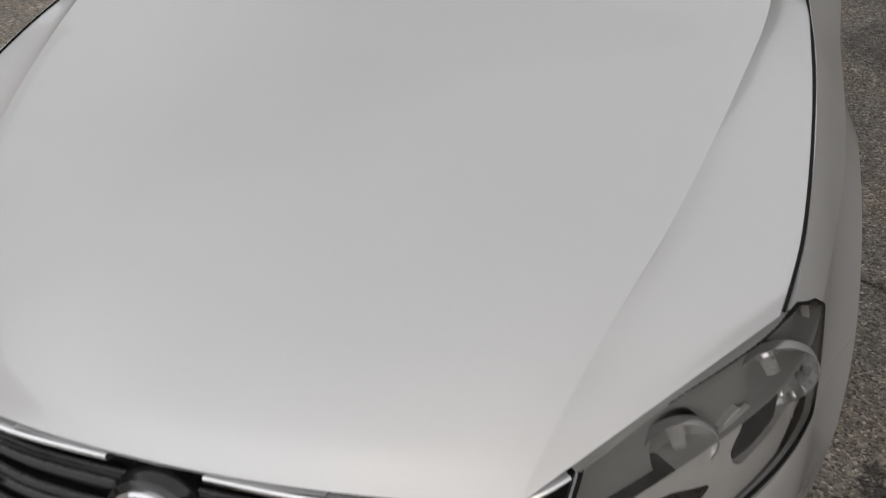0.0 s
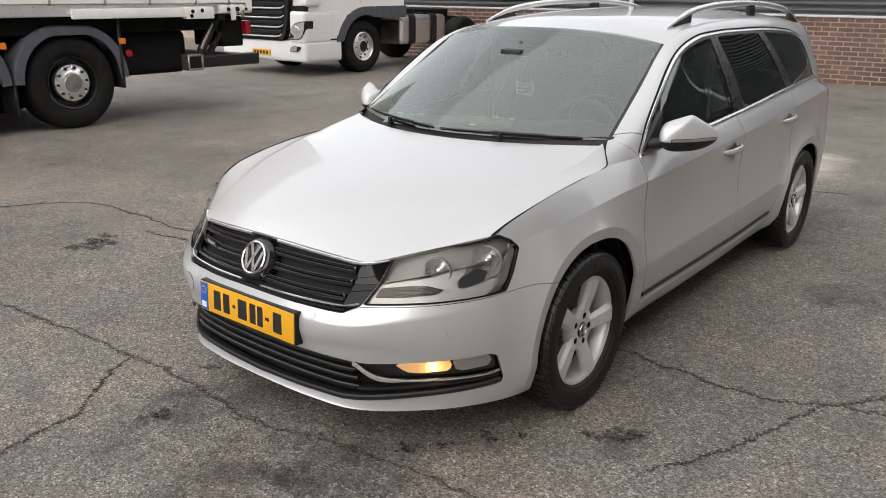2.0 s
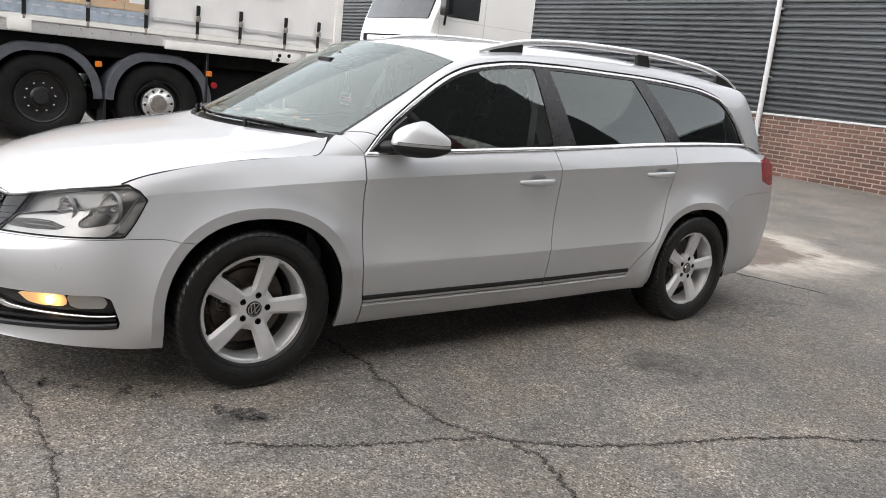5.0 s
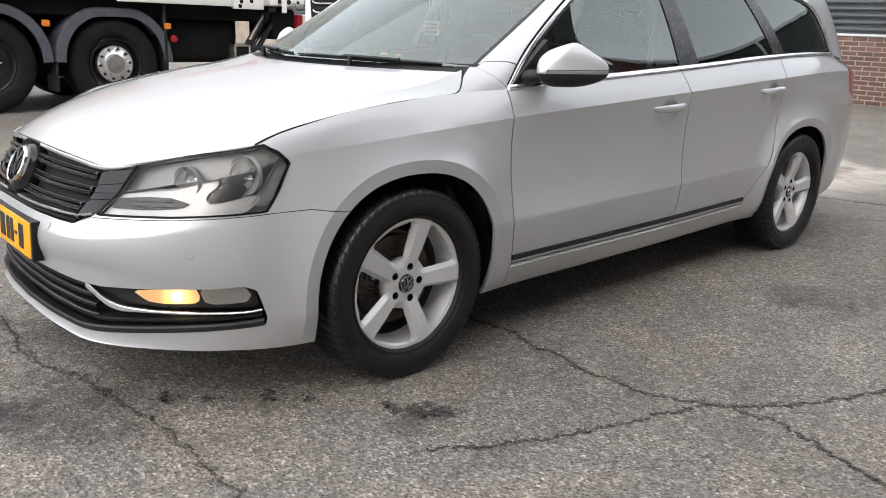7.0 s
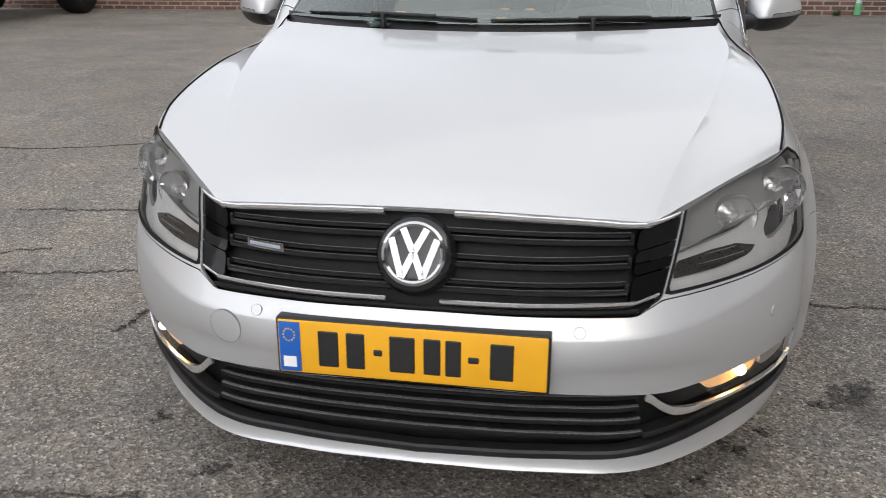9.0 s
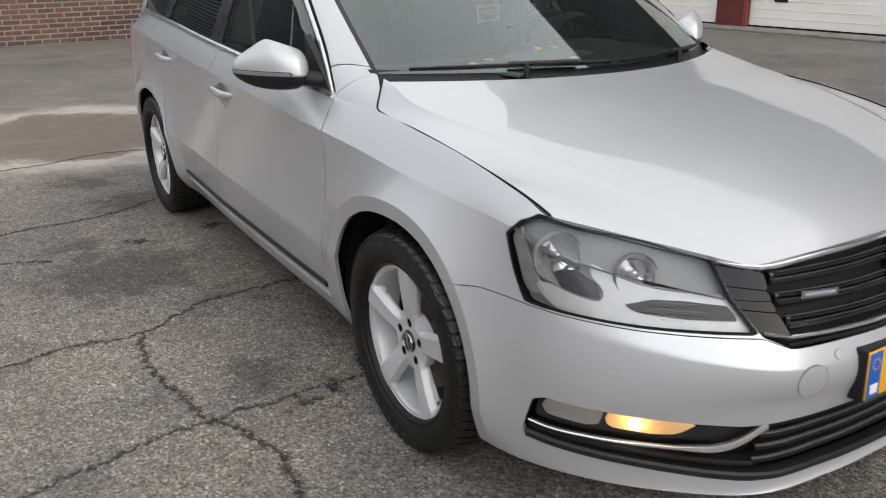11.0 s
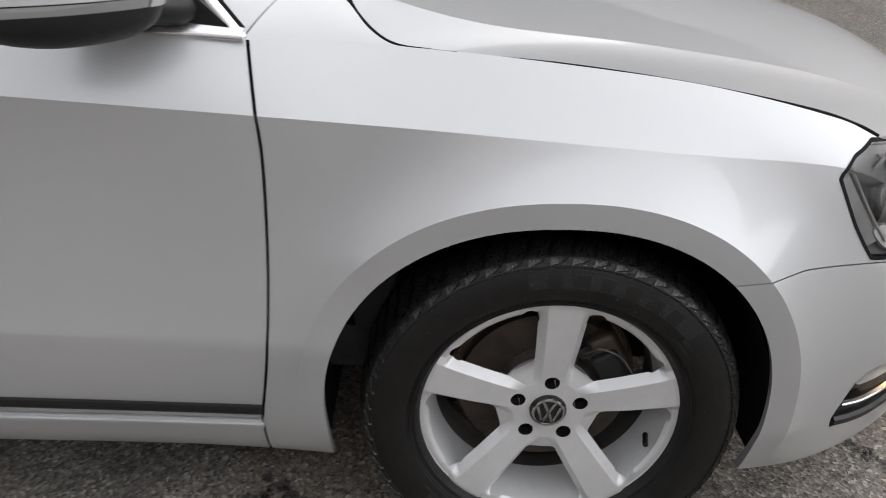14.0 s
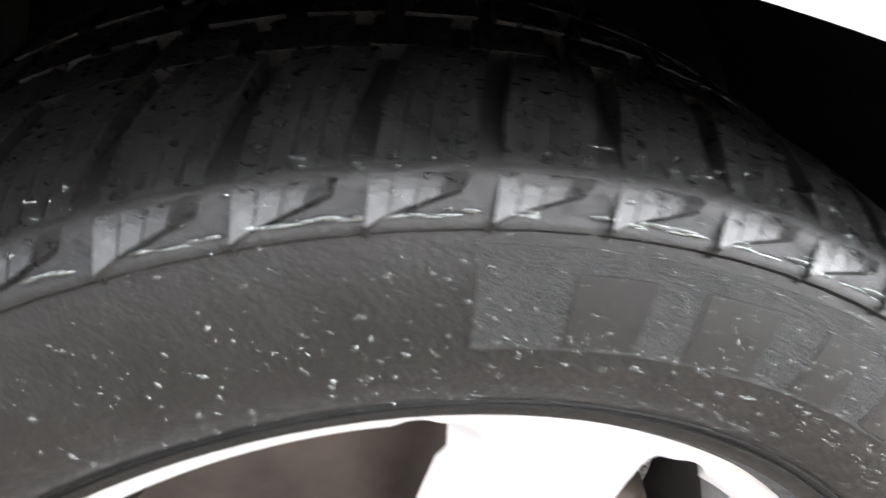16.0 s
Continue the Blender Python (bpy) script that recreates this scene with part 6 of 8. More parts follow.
# ---- wheels ----
def wheel_face(turn, n=520, m=84):
    """The spoked face of the alloy wheel: five flat paddles with ramped flanks over a lower rim band, five windows, five bolt holes."""
    th = np.linspace(0, 2 * math.pi, n)
    rr = np.linspace(.030, .2105, m)
    R, T = np.meshgrid(rr, th, indexing="ij")
    y, z = R * np.cos(T), R * np.sin(T)
    x = np.interp(R, [.03, .044, .060, .085, .13, .18, .205, .2105], [.838, .838, .8385, .8435, .8505, .8555, .8565, .8555])
    near = np.full(R.shape, 9.0)
    for k in range(5):
        a = radians(turn + 72 * k)
        off = -y * math.sin(a) + z * math.cos(a)
        along = y * math.cos(a) + z * math.sin(a)
        near = np.where((along > 0) & (np.abs(off) < np.abs(near)), off, near)
    half = SPOKE_IN + SPOKE_OUT * np.clip((R - .07) / .13, 0, 1)
    ramp = np.clip((np.abs(near) - half) / .0125, 0, 1)
    x = x - .017 * ramp * np.clip((R - .058) / .035, 0, 1) * np.interp(R, [.0, .190, .2, .22], [1, 1, .40, .34])
    k = Skin.grid(np.stack([x, y, z], -1))
    if k.no[:, 0].mean() < 0:
        k = Skin(k.co, -k.no, k.uv, [f[::-1] for f in k.faces])
    for q in range(5):
        a0, a1 = radians(turn + 72 * q), radians(turn + 72 * q + 72)
        pts = []
        for a, sg in ((a0, 1), (a1, -1)):
            edge = []
            for r in np.linspace(.086, .182, 8):
                h = SPOKE_IN + SPOKE_OUT * (r - .07) / .13 + .0125 + .013
                edge.append((r * math.cos(a) - sg * h * math.sin(a), r * math.sin(a) + sg * h * math.cos(a)))
            pts.append(edge)
        o0 = math.atan2(pts[0][-1][1], pts[0][-1][0])
        o1 = math.atan2(pts[1][-1][1], pts[1][-1][0])
        if o1 < o0:
            o1 += 2 * math.pi
        arc = [(.1820 * math.cos(a), .1820 * math.sin(a)) for a in np.linspace(o0, o1, 14)]
        poly = pts[0] + arc + pts[1][::-1]
        k = k.split(poly_distance(k.co[:, 1:], poly) - .013)[1]
        b = radians(turn + 72 * q)
        k = k.split(np.hypot(k.co[:, 1] - .054 * math.cos(b), k.co[:, 2] - .054 * math.sin(b)) - .0125)[1]
    return k


SPOKE_IN, SPOKE_OUT = .0185, .0090


def make_wheel(cy, sx, turn, out=0.0):
    """A wheel on its axle end; sx is the flank."""
    flip = (lambda q: q) if sx > 0 else (lambda q: q.mirrored())
    base = Vector(((-.022 + out) * sx, cy, .314))

    def put(skin):
        return Skin(skin.co * np.array((1, 1.03, 1.03)) + np.array(base), skin.no, skin.uv, skin.faces)
    M = Matrix.Translation(base) @ Matrix.Diagonal((sx, 1.03, 1.03, 1))
    # the wheel that is seen closest is the finest
    face = wheel_face(turn, 1200, 130) if cy == 0 and sx < 0 else wheel_face(turn)
    wheel = put(flip(face)).piece("road_wheel", ALLOY, car, "five-spoke silver alloy wheel", .0)
    rim = face.rim(.034)
    rim = Skin(rim.co, rim.no, rim.uv, rim.faces[len(face.faces):]).tidy()
    ob = put(flip(rim)).piece("spoke_side", ALLOY, wheel, "", 0.0)
    prof = [(.2075, .846), (.2095, .8485), (.2115, .8520), (.2140, .8560), (.2165, .8625), (.2195, .8635), (.2212, .8605), (.2215, .853), (.219, .845)]
    part("rim_lip", revolve(bmesh.new(), prof, "x", 96, M), ALLOY, wheel, "bright machined rim edge", 60)
    part("rim_well", revolve(bmesh.new(), [(.2045, .846), (.1970, .82), (.1870, .765)], "x", 64, M), ALLOY, wheel, "", 60)
    # the deeper half of the barrel is darker
    part("rim_well", revolve(bmesh.new(), [(.1870, .765), (.185, .74), (.186, .70), (.205, .67)], "x", 64, M), RIM_DARK, wheel, "darker inner part of the rim", 60)
    # hub cap with a plain ring and bars
    cap = part("hub_cap", revolve(bmesh.new(), [(.0005, .846), (.028, .8445), (.0305, .841), (.031, .83)], "x", 40, M), GLOSSBLACK, wheel, "black hub cap with a chrome emblem")
    part("cap_ring", revolve(bmesh.new(), [(.0225, .8452), (.0232, .8472), (.0262, .8472), (.0270, .8452)], "x", 40, M), CHROME, cap)
    for a, b in (((.0095, .0205), (.0005, .0015)), ((.019, .012), (.0085, -.019)), ((.0085, -.020), (.0005, 0)),
                 ((-.0095, .0205), (-.0005, .0015)), ((-.019, .012), (-.0085, -.019)), ((-.0085, -.020), (-.0005, 0))):
        ca, sa = math.cos(radians(turn - 90)), math.sin(radians(turn - 90))
        bm = bmesh.new()
        p, q = Vector(a), Vector(b)
        d = (q - p).normalized()
        nn_ = Vector((-d.y, d.x)) * .0021
        quad = [p + nn_, q + nn_, q - nn_, p - nn_]
        prism(bm, [(v.x * ca - v.y * sa, v.x * sa + v.y * ca) for v in quad], "x", .8445, .8472, M)
        part("cap_bar", bm, CHROME, cap)
    for q in range(5):
        b = radians(turn + 72 * q)
        m2 = M @ Matrix.Translation((0, .054 * math.cos(b), .054 * math.sin(b)))
        part("bolt_recess", revolve(bmesh.new(), [(.0125, .8375), (.0122, .815), (.001, .815)], "x", 20, m2), GAP, wheel)
        part("wheel_bolt", revolve(bmesh.new(), [(.001, .826), (.0070, .825), (.0085, .822), (.0085, .812)], "x", 6, m2), GLOSSBLACK, wheel)
    vb = radians(turn + 36 + 72 * 1)
    part("tyre_valve", tube(bmesh.new(), [M @ Vector((.815, .187 * math.cos(vb), .187 * math.sin(vb))), M @ Vector((.845, .180 * math.cos(vb), .180 * math.sin(vb)))], .005, 8), GLOSSBLACK, wheel)
    # brake
    part("brake_disc", revolve(bmesh.new(), [(.065, .790), (.068, .775), (.145, .775), (.145, .750), (.06, .750)], "x", 64, M), DISC, wheel, "brown worn brake disc")
    part("brake_hub", revolve(bmesh.new(), [(.001, .806), (.060, .806), (.0700, .797), (.0745, .793), (.0745, .772)], "x", 48, M), RUST, wheel, "rust-edged brake bell")
    part("hub_ring", revolve(bmesh.new(), [(.0745, .800), (.0765, .802), (.0800, .801), (.0810, .795), (.0810, .774)], "x", 64, M), STEEL, wheel, "bright turned ring")
    part("brake_shield", revolve(bmesh.new(), [(.03, .742), (.155, .742), (.16, .735)], "x", 48, M), RUST, wheel)
    mc = M @ Matrix.Rotation(radians(180 - 28), 4, "X") @ Matrix.Translation((0, .118, 0))
    calp = part("brake_caliper", blk((.742, -.030, -.066), (.800, .030, .066), .016, 3, mc), DISC, wheel, "dark brake caliper")
    part("caliper_bridge", blk((.775, -.024, -.040), (.812, .024, .040), .012, 3, mc), TRIM, calp)
    for z in (-.056, .056):
        part("caliper_sleeve", tube(bmesh.new(), [mc @ Vector((.745, -.022, z)), mc @ Vector((.806, -.022, z))], .011, 12), TRIM, calp, "", 60)
    pts = [mc @ Vector(v) for v in ((.800, -.034, -.052), (.818, .004, -.058), (.820, .026, -.030), (.820, .030, .0), (.820, .026, .030), (.818, .004, .058), (.800, -.034, .052))]
    part("caliper_spring", tube(bmesh.new(), spline([tuple(p) for p in pts], 30).tolist(), .0020, 8), RIM_DARK, calp, "", 60)
    part("caliper_bolt", revolve(bmesh.new(), [(.001, .822), (.008, .821), (.009, .808)], "x", 6, mc @ Matrix.Translation((0, 0, .022))), STEEL, calp)
    make_tyre(wheel, Matrix.Translation(base) @ Matrix.Diagonal((sx, 1, 1, 1)), sx, cy)
    return wheel


def make_tyre(wheel, M, sx, cy):
    prof = [(.2165, .852), (.2205, .8605), (.225, .866), (.2285, .8655), (.2325, .8690), (.243, .8760), (.258, .8800), (.275, .8795), (.288, .8765), (.2955, .8735),
            (.2970, .8750), (.2995, .8745), (.3010, .8720), (.3075, .8690), (.3105, .8655), (.3115, .8600), (.3120, .850), (.313, .835), (.314, .77), (.313, .705), (.309, .68), (.300, .669), (.25, .661), (.205, .68)]
    way = -sx
    tyre = part("tyre", revolve(bmesh.new(), prof, "x", 120, M), RUBBER, wheel, "black treaded tyre with raised sidewall marks", 50)
    # tread: sawtooth shoulder blocks with fine sipes, and rows of blocks inwards
    bm = bmesh.new()
    count = 58

    def wheel_point(x, r, a):
        return bm.verts.new(M @ Vector((x, r * math.cos(a), r * math.sin(a))))

    def block(top, low):
        vt, vl = [wheel_point(*p) for p in top], [wheel_point(*p) for p in low]
        bm.faces.new(vt)
        n = len(top)
        for j in range(n):
            bm.faces.new((vt[j], vl[j], vl[(j + 1) % n], vt[(j + 1) % n]))

    step = 2 * math.pi / count
    SHOULDER = ((.802, .3205, -1.2), (.820, .3202, -.5), (.834, .3190, .1), (.846, .3168, .6), (.858, .3132, 1.0), (.8640, .3108, 1.2), (.8690, .3080, 1.45))
    lean = sx * .20 * step
    for x0, x1, shift in ((.762, .795, .1), (.722, .757, .6), (.684, .717, .2)):
        for k in range(count):
            a0 = step * (k + shift)
            corners = [(x0, a0), (x0, a0 + step * .78), (x1, a0 + step * .78 + lean), (x1, a0 + lean)]
            block([(x, .3190, a) for x, a in corners], [(x, .308, a) for x, a in corners])
    side_r, side_x = [p[0] for p in prof[9:15]], [p[1] for p in prof[9:15]]
    for k in range(count):
        a0 = step * k
        # four lamellae a block, parted by hair-thin sipes; the foot slants like a saw tooth
        for j in range(4):
            u0, u1 = a0 + step * .78 * (j / 4 + .008), a0 + step * .78 * ((j + 1) / 4 - .008)
            f0, f1 = (.3070 - .0075 * (1 - q if way > 0 else q) for q in (j / 4, (j + 1) / 4))
            ends = [(float(np.interp(f, side_r, side_x)) + .0024, f) for f in (f0, f1)]
            rows_ = [((x, r, u0 + lean * tilt), (x, r, u1 + lean * tilt)) for x, r, tilt in SHOULDER]
            rows_.append(((*ends[0], u0 + lean * 1.8), (*ends[1], u1 + lean * 1.8)))
            tops = [[wheel_point(*p) for p in row] for row in rows_]
            lows = [[wheel_point(x - .005, r - .009, a) for x, r, a in row] for row in rows_]
            for q in range(len(rows_) - 1):
                bm.faces.new((tops[q][0], tops[q][1], tops[q + 1][1], tops[q + 1][0]))
                for e in (0, 1):
                    bm.faces.new((tops[q][e], tops[q + 1][e], lows[q + 1][e], lows[q][e]))
            for q in (0, -1):
                bm.faces.new((tops[q][0], tops[q][1], lows[q][1], lows[q][0]))
    bmesh.ops.recalc_face_normals(bm, faces=bm.faces)
    tread = part("tread", bm, WETTREAD, tyre, "", 40)
    tread["kind"] = "stuff"

    def arc_bar(name, r0, r1, a0, a1, lift, material):
        """A raised plate on the sidewall between two radii and two angles."""
        bm = bmesh.new()
        n = max(3, int(abs(a1 - a0) / .03))
        sw_r, sw_x = [p[0] for p in prof[4:15]], [p[1] for p in prof[4:15]]
        rows_ = []
        for j in range(n + 1):
            a = a0 + (a1 - a0) * j / n
            row = []
            for q in (0, .33, .67, 1):
                r = r0 + (r1 - r0) * q
                row.append((r, a, float(np.interp(r, sw_r, sw_x))))
            rows_.append(row)
        v1 = [[bm.verts.new(M @ Vector((x + lift, r * math.cos(a), r * math.sin(a)))) for r, a, x in row] for row in rows_]
        v0 = [[bm.verts.new(M @ Vector((x - .002, r * math.cos(a), r * math.sin(a)))) for r, a, x in row] for row in rows_]
        for j in range(n):
            for q in range(3):
                bm.faces.new((v1[j][q], v1[j][q + 1], v1[j + 1][q + 1], v1[j + 1][q]))
            for q in (0, 3):
                bm.faces.new((v1[j][q], v1[j + 1][q], v0[j + 1][q], v0[j][q]))
        for j in (0, n):
            for q in range(3):
                bm.faces.new((v1[j][q], v1[j][q + 1], v0[j][q + 1], v0[j][q]))
        bmesh.ops.recalc_face_normals(bm, faces=bm.faces)
        return part(name, bm, material, tyre, "", 40)

    # two fields of raised marks; the writing is plain bars
    for start in (math.radians(86), math.radians(266)):
        arc_bar("sidewall_field", .2625, .2925, start - way * .14, start + way * .92, .0006, RUBBER_DULL)
        for j, (w, r0, r1) in enumerate(((.085, .264, .286), (.095, .264, .286), (.070, .264, .286), (.10, .264, .286), (.10, .264, .286), (.085, .264, .286))):
            c = start + way * .148 * j
            arc_bar("sidewall_bar", r0, r1, c - w * .50, c + w * .50, .0009, RUBBER_MARK)
    for k in range(2):
        c = math.radians(140 + 180 * k)
        arc_bar("sidewall_bar", .246, .250, c - .10, c + .10, .0012, RUBBER_DULL)
        arc_bar("sidewall_bar", .254, .262, c - .05, c + .02, .0012, RUBBER_DULL)
    for r in (.2325, .2365):
        part("bead_ring", revolve(bmesh.new(), [(r - .0008, .8688 + (r - .2325) * .6), (r, .8705 + (r - .2325) * .6), (r + .0008, .8690 + (r - .2325) * .6)], "x", 96, M), RUBBER, tyre, "", 60)


for cy, sx, turn, out in ((0, -1, 92.5, 0), (0, 1, 74, .010), (2.712, 1, 80, 0), (2.712, -1, 98, 0)):
    make_wheel(cy, sx, turn, out)



# ---- rain drops ----
def bead(bm, p, n, along, long_, wide, high):
    """A small flattened drop on a surface."""
    n, along = Vector(n).normalized(), Vector(along)
    along = (along - n * along.dot(n)).normalized()
    side = n.cross(along)
    p = Vector(p)
    lows = [bm.verts.new(p + along * math.cos(a) * long_ + side * math.sin(a) * wide - n * .0003) for a in (math.pi * k / 3 for k in range(6))]
    tops = [bm.verts.new(p + along * math.cos(a) * long_ * .6 + side * math.sin(a) * wide * .6 + n * high * .75) for a in (math.pi * k / 3 for k in range(6))]
    tip = bm.verts.new(p + n * high)
    for k in range(6):
        bm.faces.new((lows[k], lows[(k + 1) % 6], tops[(k + 1) % 6], tops[k]))
        bm.faces.new((tops[k], tops[(k + 1) % 6], tip))


rng = random.Random(11)
bm = bmesh.new()
for k in range(2200):
    a = radians(rng.gauss(100, 34))
    r = rng.choice((rng.uniform(.236, .300), rng.uniform(.262, .302), rng.uniform(.300, .317)))
    x = float(np.interp(r, [.2325, .243, .258, .275, .288, .2955, .301, .3075, .3105, .3182], [.869, .876, .880, .8795, .8765, .8745, .8725, .8695, .8665, .8595])) + .0007
    nx = float(np.interp(r, [.236, .26, .285, .30, .32], [.95, 1.0, .97, .85, .75]))
    nr = math.sqrt(max(0, 1 - nx * nx)) * (1 if r > .26 else -1)
    size = rng.choice((.0003, .0004, .0005, .0007)) * rng.uniform(.8, 1.2)
    p = (-(x - .022), r * math.cos(a), .314 + r * math.sin(a))
    bead(bm, p, (-nx, nr * math.cos(a), nr * math.sin(a)), (0, rng.uniform(-1, 1), rng.uniform(-1, 1)), size * rng.uniform(1, 1.8), size, size * .8)
for k in range(110):
    a = radians(rng.gauss(98, 30))
    r = .3005 + rng.uniform(-.0012, .0012)
    p = (-(.8735 - .022), r * math.cos(a), .314 + r * math.sin(a))
    bead(bm, p, (-.8, .5 * math.cos(a), .6 * math.sin(a)), (0, -math.sin(a), math.cos(a)), rng.uniform(.002, .007), .0011, .0010)
wet = part("rain_drop", bm, TYREWATER, car, "rain drops on the tyre", 180)
wet["kind"] = "stuff"
bm = bmesh.new()
for k in range(170):
    y, z = rng.gauss(.24, .14), rng.gauss(.725, .055)
    if k % 5 == 0:
        y, z = rng.uniform(-.1, 1.2), rng.uniform(.60, .90)
    if math.hypot(y, z - .32) < .41 or math.hypot(y - 2.71, z - .32) < .41:
        continue
    p, n = side_at(y, z, .0002)
    size = rng.choice((.0007, .0009, .0011, .0014)) * rng.uniform(.8, 1.2)
    bead(bm, (-p.x, p.y, p.z), (-n.x, n.y, n.z), (0, 1, rng.uniform(-.5, .5)), size * rng.uniform(1.1, 2.1), size, size * .75)
wet = part("rain_drop", bm, WATER, car, "rain drops on the wing and door", 180)
wet["kind"] = "stuff"

# ---- cabin ----
part("cabin_floor", blk((-.70, .30, .30), (.70, 3.40, .40), .03), INTERIOR, car)
part("firewall", blk((-.72, .26, .40), (.72, .34, .90), .02), INTERIOR, car)
for sx in (1, -1):
    for y0, y1 in ((.47, 1.50), (1.56, 2.42)):
        bm = bmesh.new()
        prism(bm, [(y0, .36), (y1, .36), (y1, .95 + (y1 - .5) * .04), (y0, .90)], "x", sx * .735, sx * .765)
        part("door_card", bm, INTERIOR, car)
    part("boot_trim", blk((.66 * sx, 2.45, .40), (.71 * sx, 3.40, 1.00), .02), INTERIOR, car)
    # inner window pillars
    for a, b in (((.700, 1.53, .99), (.585, 1.50, 1.30)),):
        part("inner_pillar", tube(bmesh.new(), [(a[0] * sx, a[1] + .04, a[2]), (b[0] * sx, b[1] + .03, b[2])], .045, 10), HEADLINER, car, "pale inner pillar trim")
    part("seat_belt", blk((.672 * sx, 1.455, .62), (.676 * sx, 1.50, 1.28), .001, 1), BELT_GREY, car, "grey seat belt")
roof_in = bowed([(p[0] - .03, p[1] + .02, p[2] - .03) for p in R_E], [(p[0], p[1] + .03, p[2] - .03) for p in R_C], 40, 21, 2.0, 3.0)
roof_in.piece("headliner", HEADLINER, car, "pale cloth headliner", 0.0)


def swept(sections, name, material, parent=None, label="", closed=True, smooth=50):
    """A body through equal-count sections."""
    bm = bmesh.new()
    rings = [[bm.verts.new(p) for p in sec] for sec in sections]
    n = len(sections[0])
    for a, b in zip(rings[:-1], rings[1:]):
        for j in range(n if closed else n - 1):
            bm.faces.new((a[j], a[(j + 1) % n], b[(j + 1) % n], b[j]))
    if closed:
        bm.faces.new(rings[0])
        bm.faces.new(rings[-1])
    bmesh.ops.recalc_face_normals(bm, faces=bm.faces)
    return part(name, bm, material, parent or car, label, smooth)


# dashboard
secs = []
for x in np.linspace(-.70, .70, 29):
    hood = .035 * math.exp(-((x - .36) / .17) ** 2)
    secs.append([(x, .30 + .18 * (x / .7) ** 2 * .6, .945), (x, .50, .955 + hood * .3), (x, .70, .965 + hood), (x, .80, .950 + hood), (x, .85, .90), (x, .83, .78), (x, .74, .62), (x, .55, .55), (x, .36, .55)])
dash = swept(secs, "dashboard", INTERIOR, car, "dark grey moulded dashboard")
part("instrument_hood", revolve(bmesh.new(), [(.15, 0), (.165, .05), (.15, .12)], "y", 32, Matrix.Translation((.36, .70, .93)), 0, 180), INTERIOR, dash)
part("centre_screen", blk((-.11, .842, .80), (.11, .852, .92), .006, 2), GLOSSBLACK, dash)
# clear-backed board lying on the dashboard
board_m = Matrix.Translation((-.12, .36, .978)) @ Matrix.Rotation(radians(27), 4, "Z") @ Matrix.Rotation(radians(5), 4, "X")
board = part("paper_folder", blk((-.30, -.09, 0), (.30, .09, .012), .004, 2, board_m), BOARD_GREEN, None)
tagged(board, "dark green folder with orange tabs on the dashboard", "folder")
for x, y in ((-.26, .085), (-.16, .085), (.20, .085), (.28, .06), (.12, -.085)):
    part("tab", blk((x - .014, y - .012, .0125), (x + .014, y + .012, .0145), .001, 1, board_m), ORANGE, board, "orange tab")
# steering wheel
sw = Matrix.Translation((.36, .985, .915)) @ Matrix.Rotation(radians(-66), 4, "X")
wheel_ring = part("steering_wheel", tube(bmesh.new(), [sw @ Vector((.185 * math.cos(a), .185 * math.sin(a), 0)) for a in np.linspace(0, 2 * math.pi, 40)[:-1]], .016, 12, closed=True), INTERIOR, car, "black leather steering wheel", 60)
part("steering_boss", blk((-.075, -.055, -.05), (.075, .055, .012), .025, 3, sw), INTERIOR, wheel_ring)
for a in (0, 180, 270):
    part("steering_spoke", blk((.06, -.022, -.02), (.18, .022, 0), .008, 2, sw @ Matrix.Rotation(radians(a), 4, "Z")), INTERIOR, wheel_ring)
part("steering_column", tube(bmesh.new(), [(.36, .98, .90), (.36, .75, .80)], .05, 16), INTERIOR, wheel_ring)


def car_seat(x, y, wide=.26, label="dark grey cloth front seat"):
    seat = part("seat_base", blk((x - wide, y - .26, .42), (x + wide, y + .26, .62), .06, 4), CLOTH, car, label)
    m = Matrix.Translation((x, y + .24, .60)) @ Matrix.Rotation(radians(-20), 4, "X")
    part("backrest", blk((-wide * .96, -.07, 0), (wide * .96, .07, .62), .06, 4, m), CLOTH, seat)
    part("headrest", blk((-.13, -.05, .66), (.13, .05, .84), .045, 4, m), CLOTH, seat)
    for q in (-.05, .05):
        part("headrest_post", tube(bmesh.new(), [m @ Vector((q, 0, .58)), m @ Vector((q, 0, .70))], .007, 8), STEEL, seat)
    for q in (-1, 1):
        part("side_bolster", blk((q * wide * .98 - .05, -.11, .05), (q * wide * .98 + .03, .04, .48), .035, 3, m), CLOTH, seat)
    return seat


car_seat(.36, 1.28)
car_seat(-.36, 1.28)
rear = part("rear_bench", blk((-.62, 1.98, .42), (.62, 2.46, .62), .06, 3), CLOTH, car, "dark grey cloth rear bench")
m = Matrix.Translation((0, 2.44, .58)) @ Matrix.Rotation(radians(-22), 4, "X")
part("backrest", blk((-.62, -.07, 0), (.62, .07, .55), .05, 3, m), CLOTH, rear)
for x in (-.40, 0, .40):
    part("headrest", blk((x - .11, -.045, .55), (x + .11, .045, .70), .04, 3, m), CLOTH, rear)
part("load_cover", blk((-.66, 2.62, .98), (.66, 3.38, .995), .004, 1), INTERIOR, car)
# inside mirror with a small hanging sign
mm = Matrix.Translation((0, .80, 1.275)) @ Matrix.Rotation(radians(-8), 4, "X")
inmirror = part("inside_mirror", blk((-.125, -.018, -.036), (.125, .018, .036), .016, 3, mm), GLOSSBLACK, car, "black inside mirror")
part("mirror_stalk", tube(bmesh.new(), [(0, .79, 1.30), (0, .745, 1.322)], .014, 10), TRIM, inmirror)
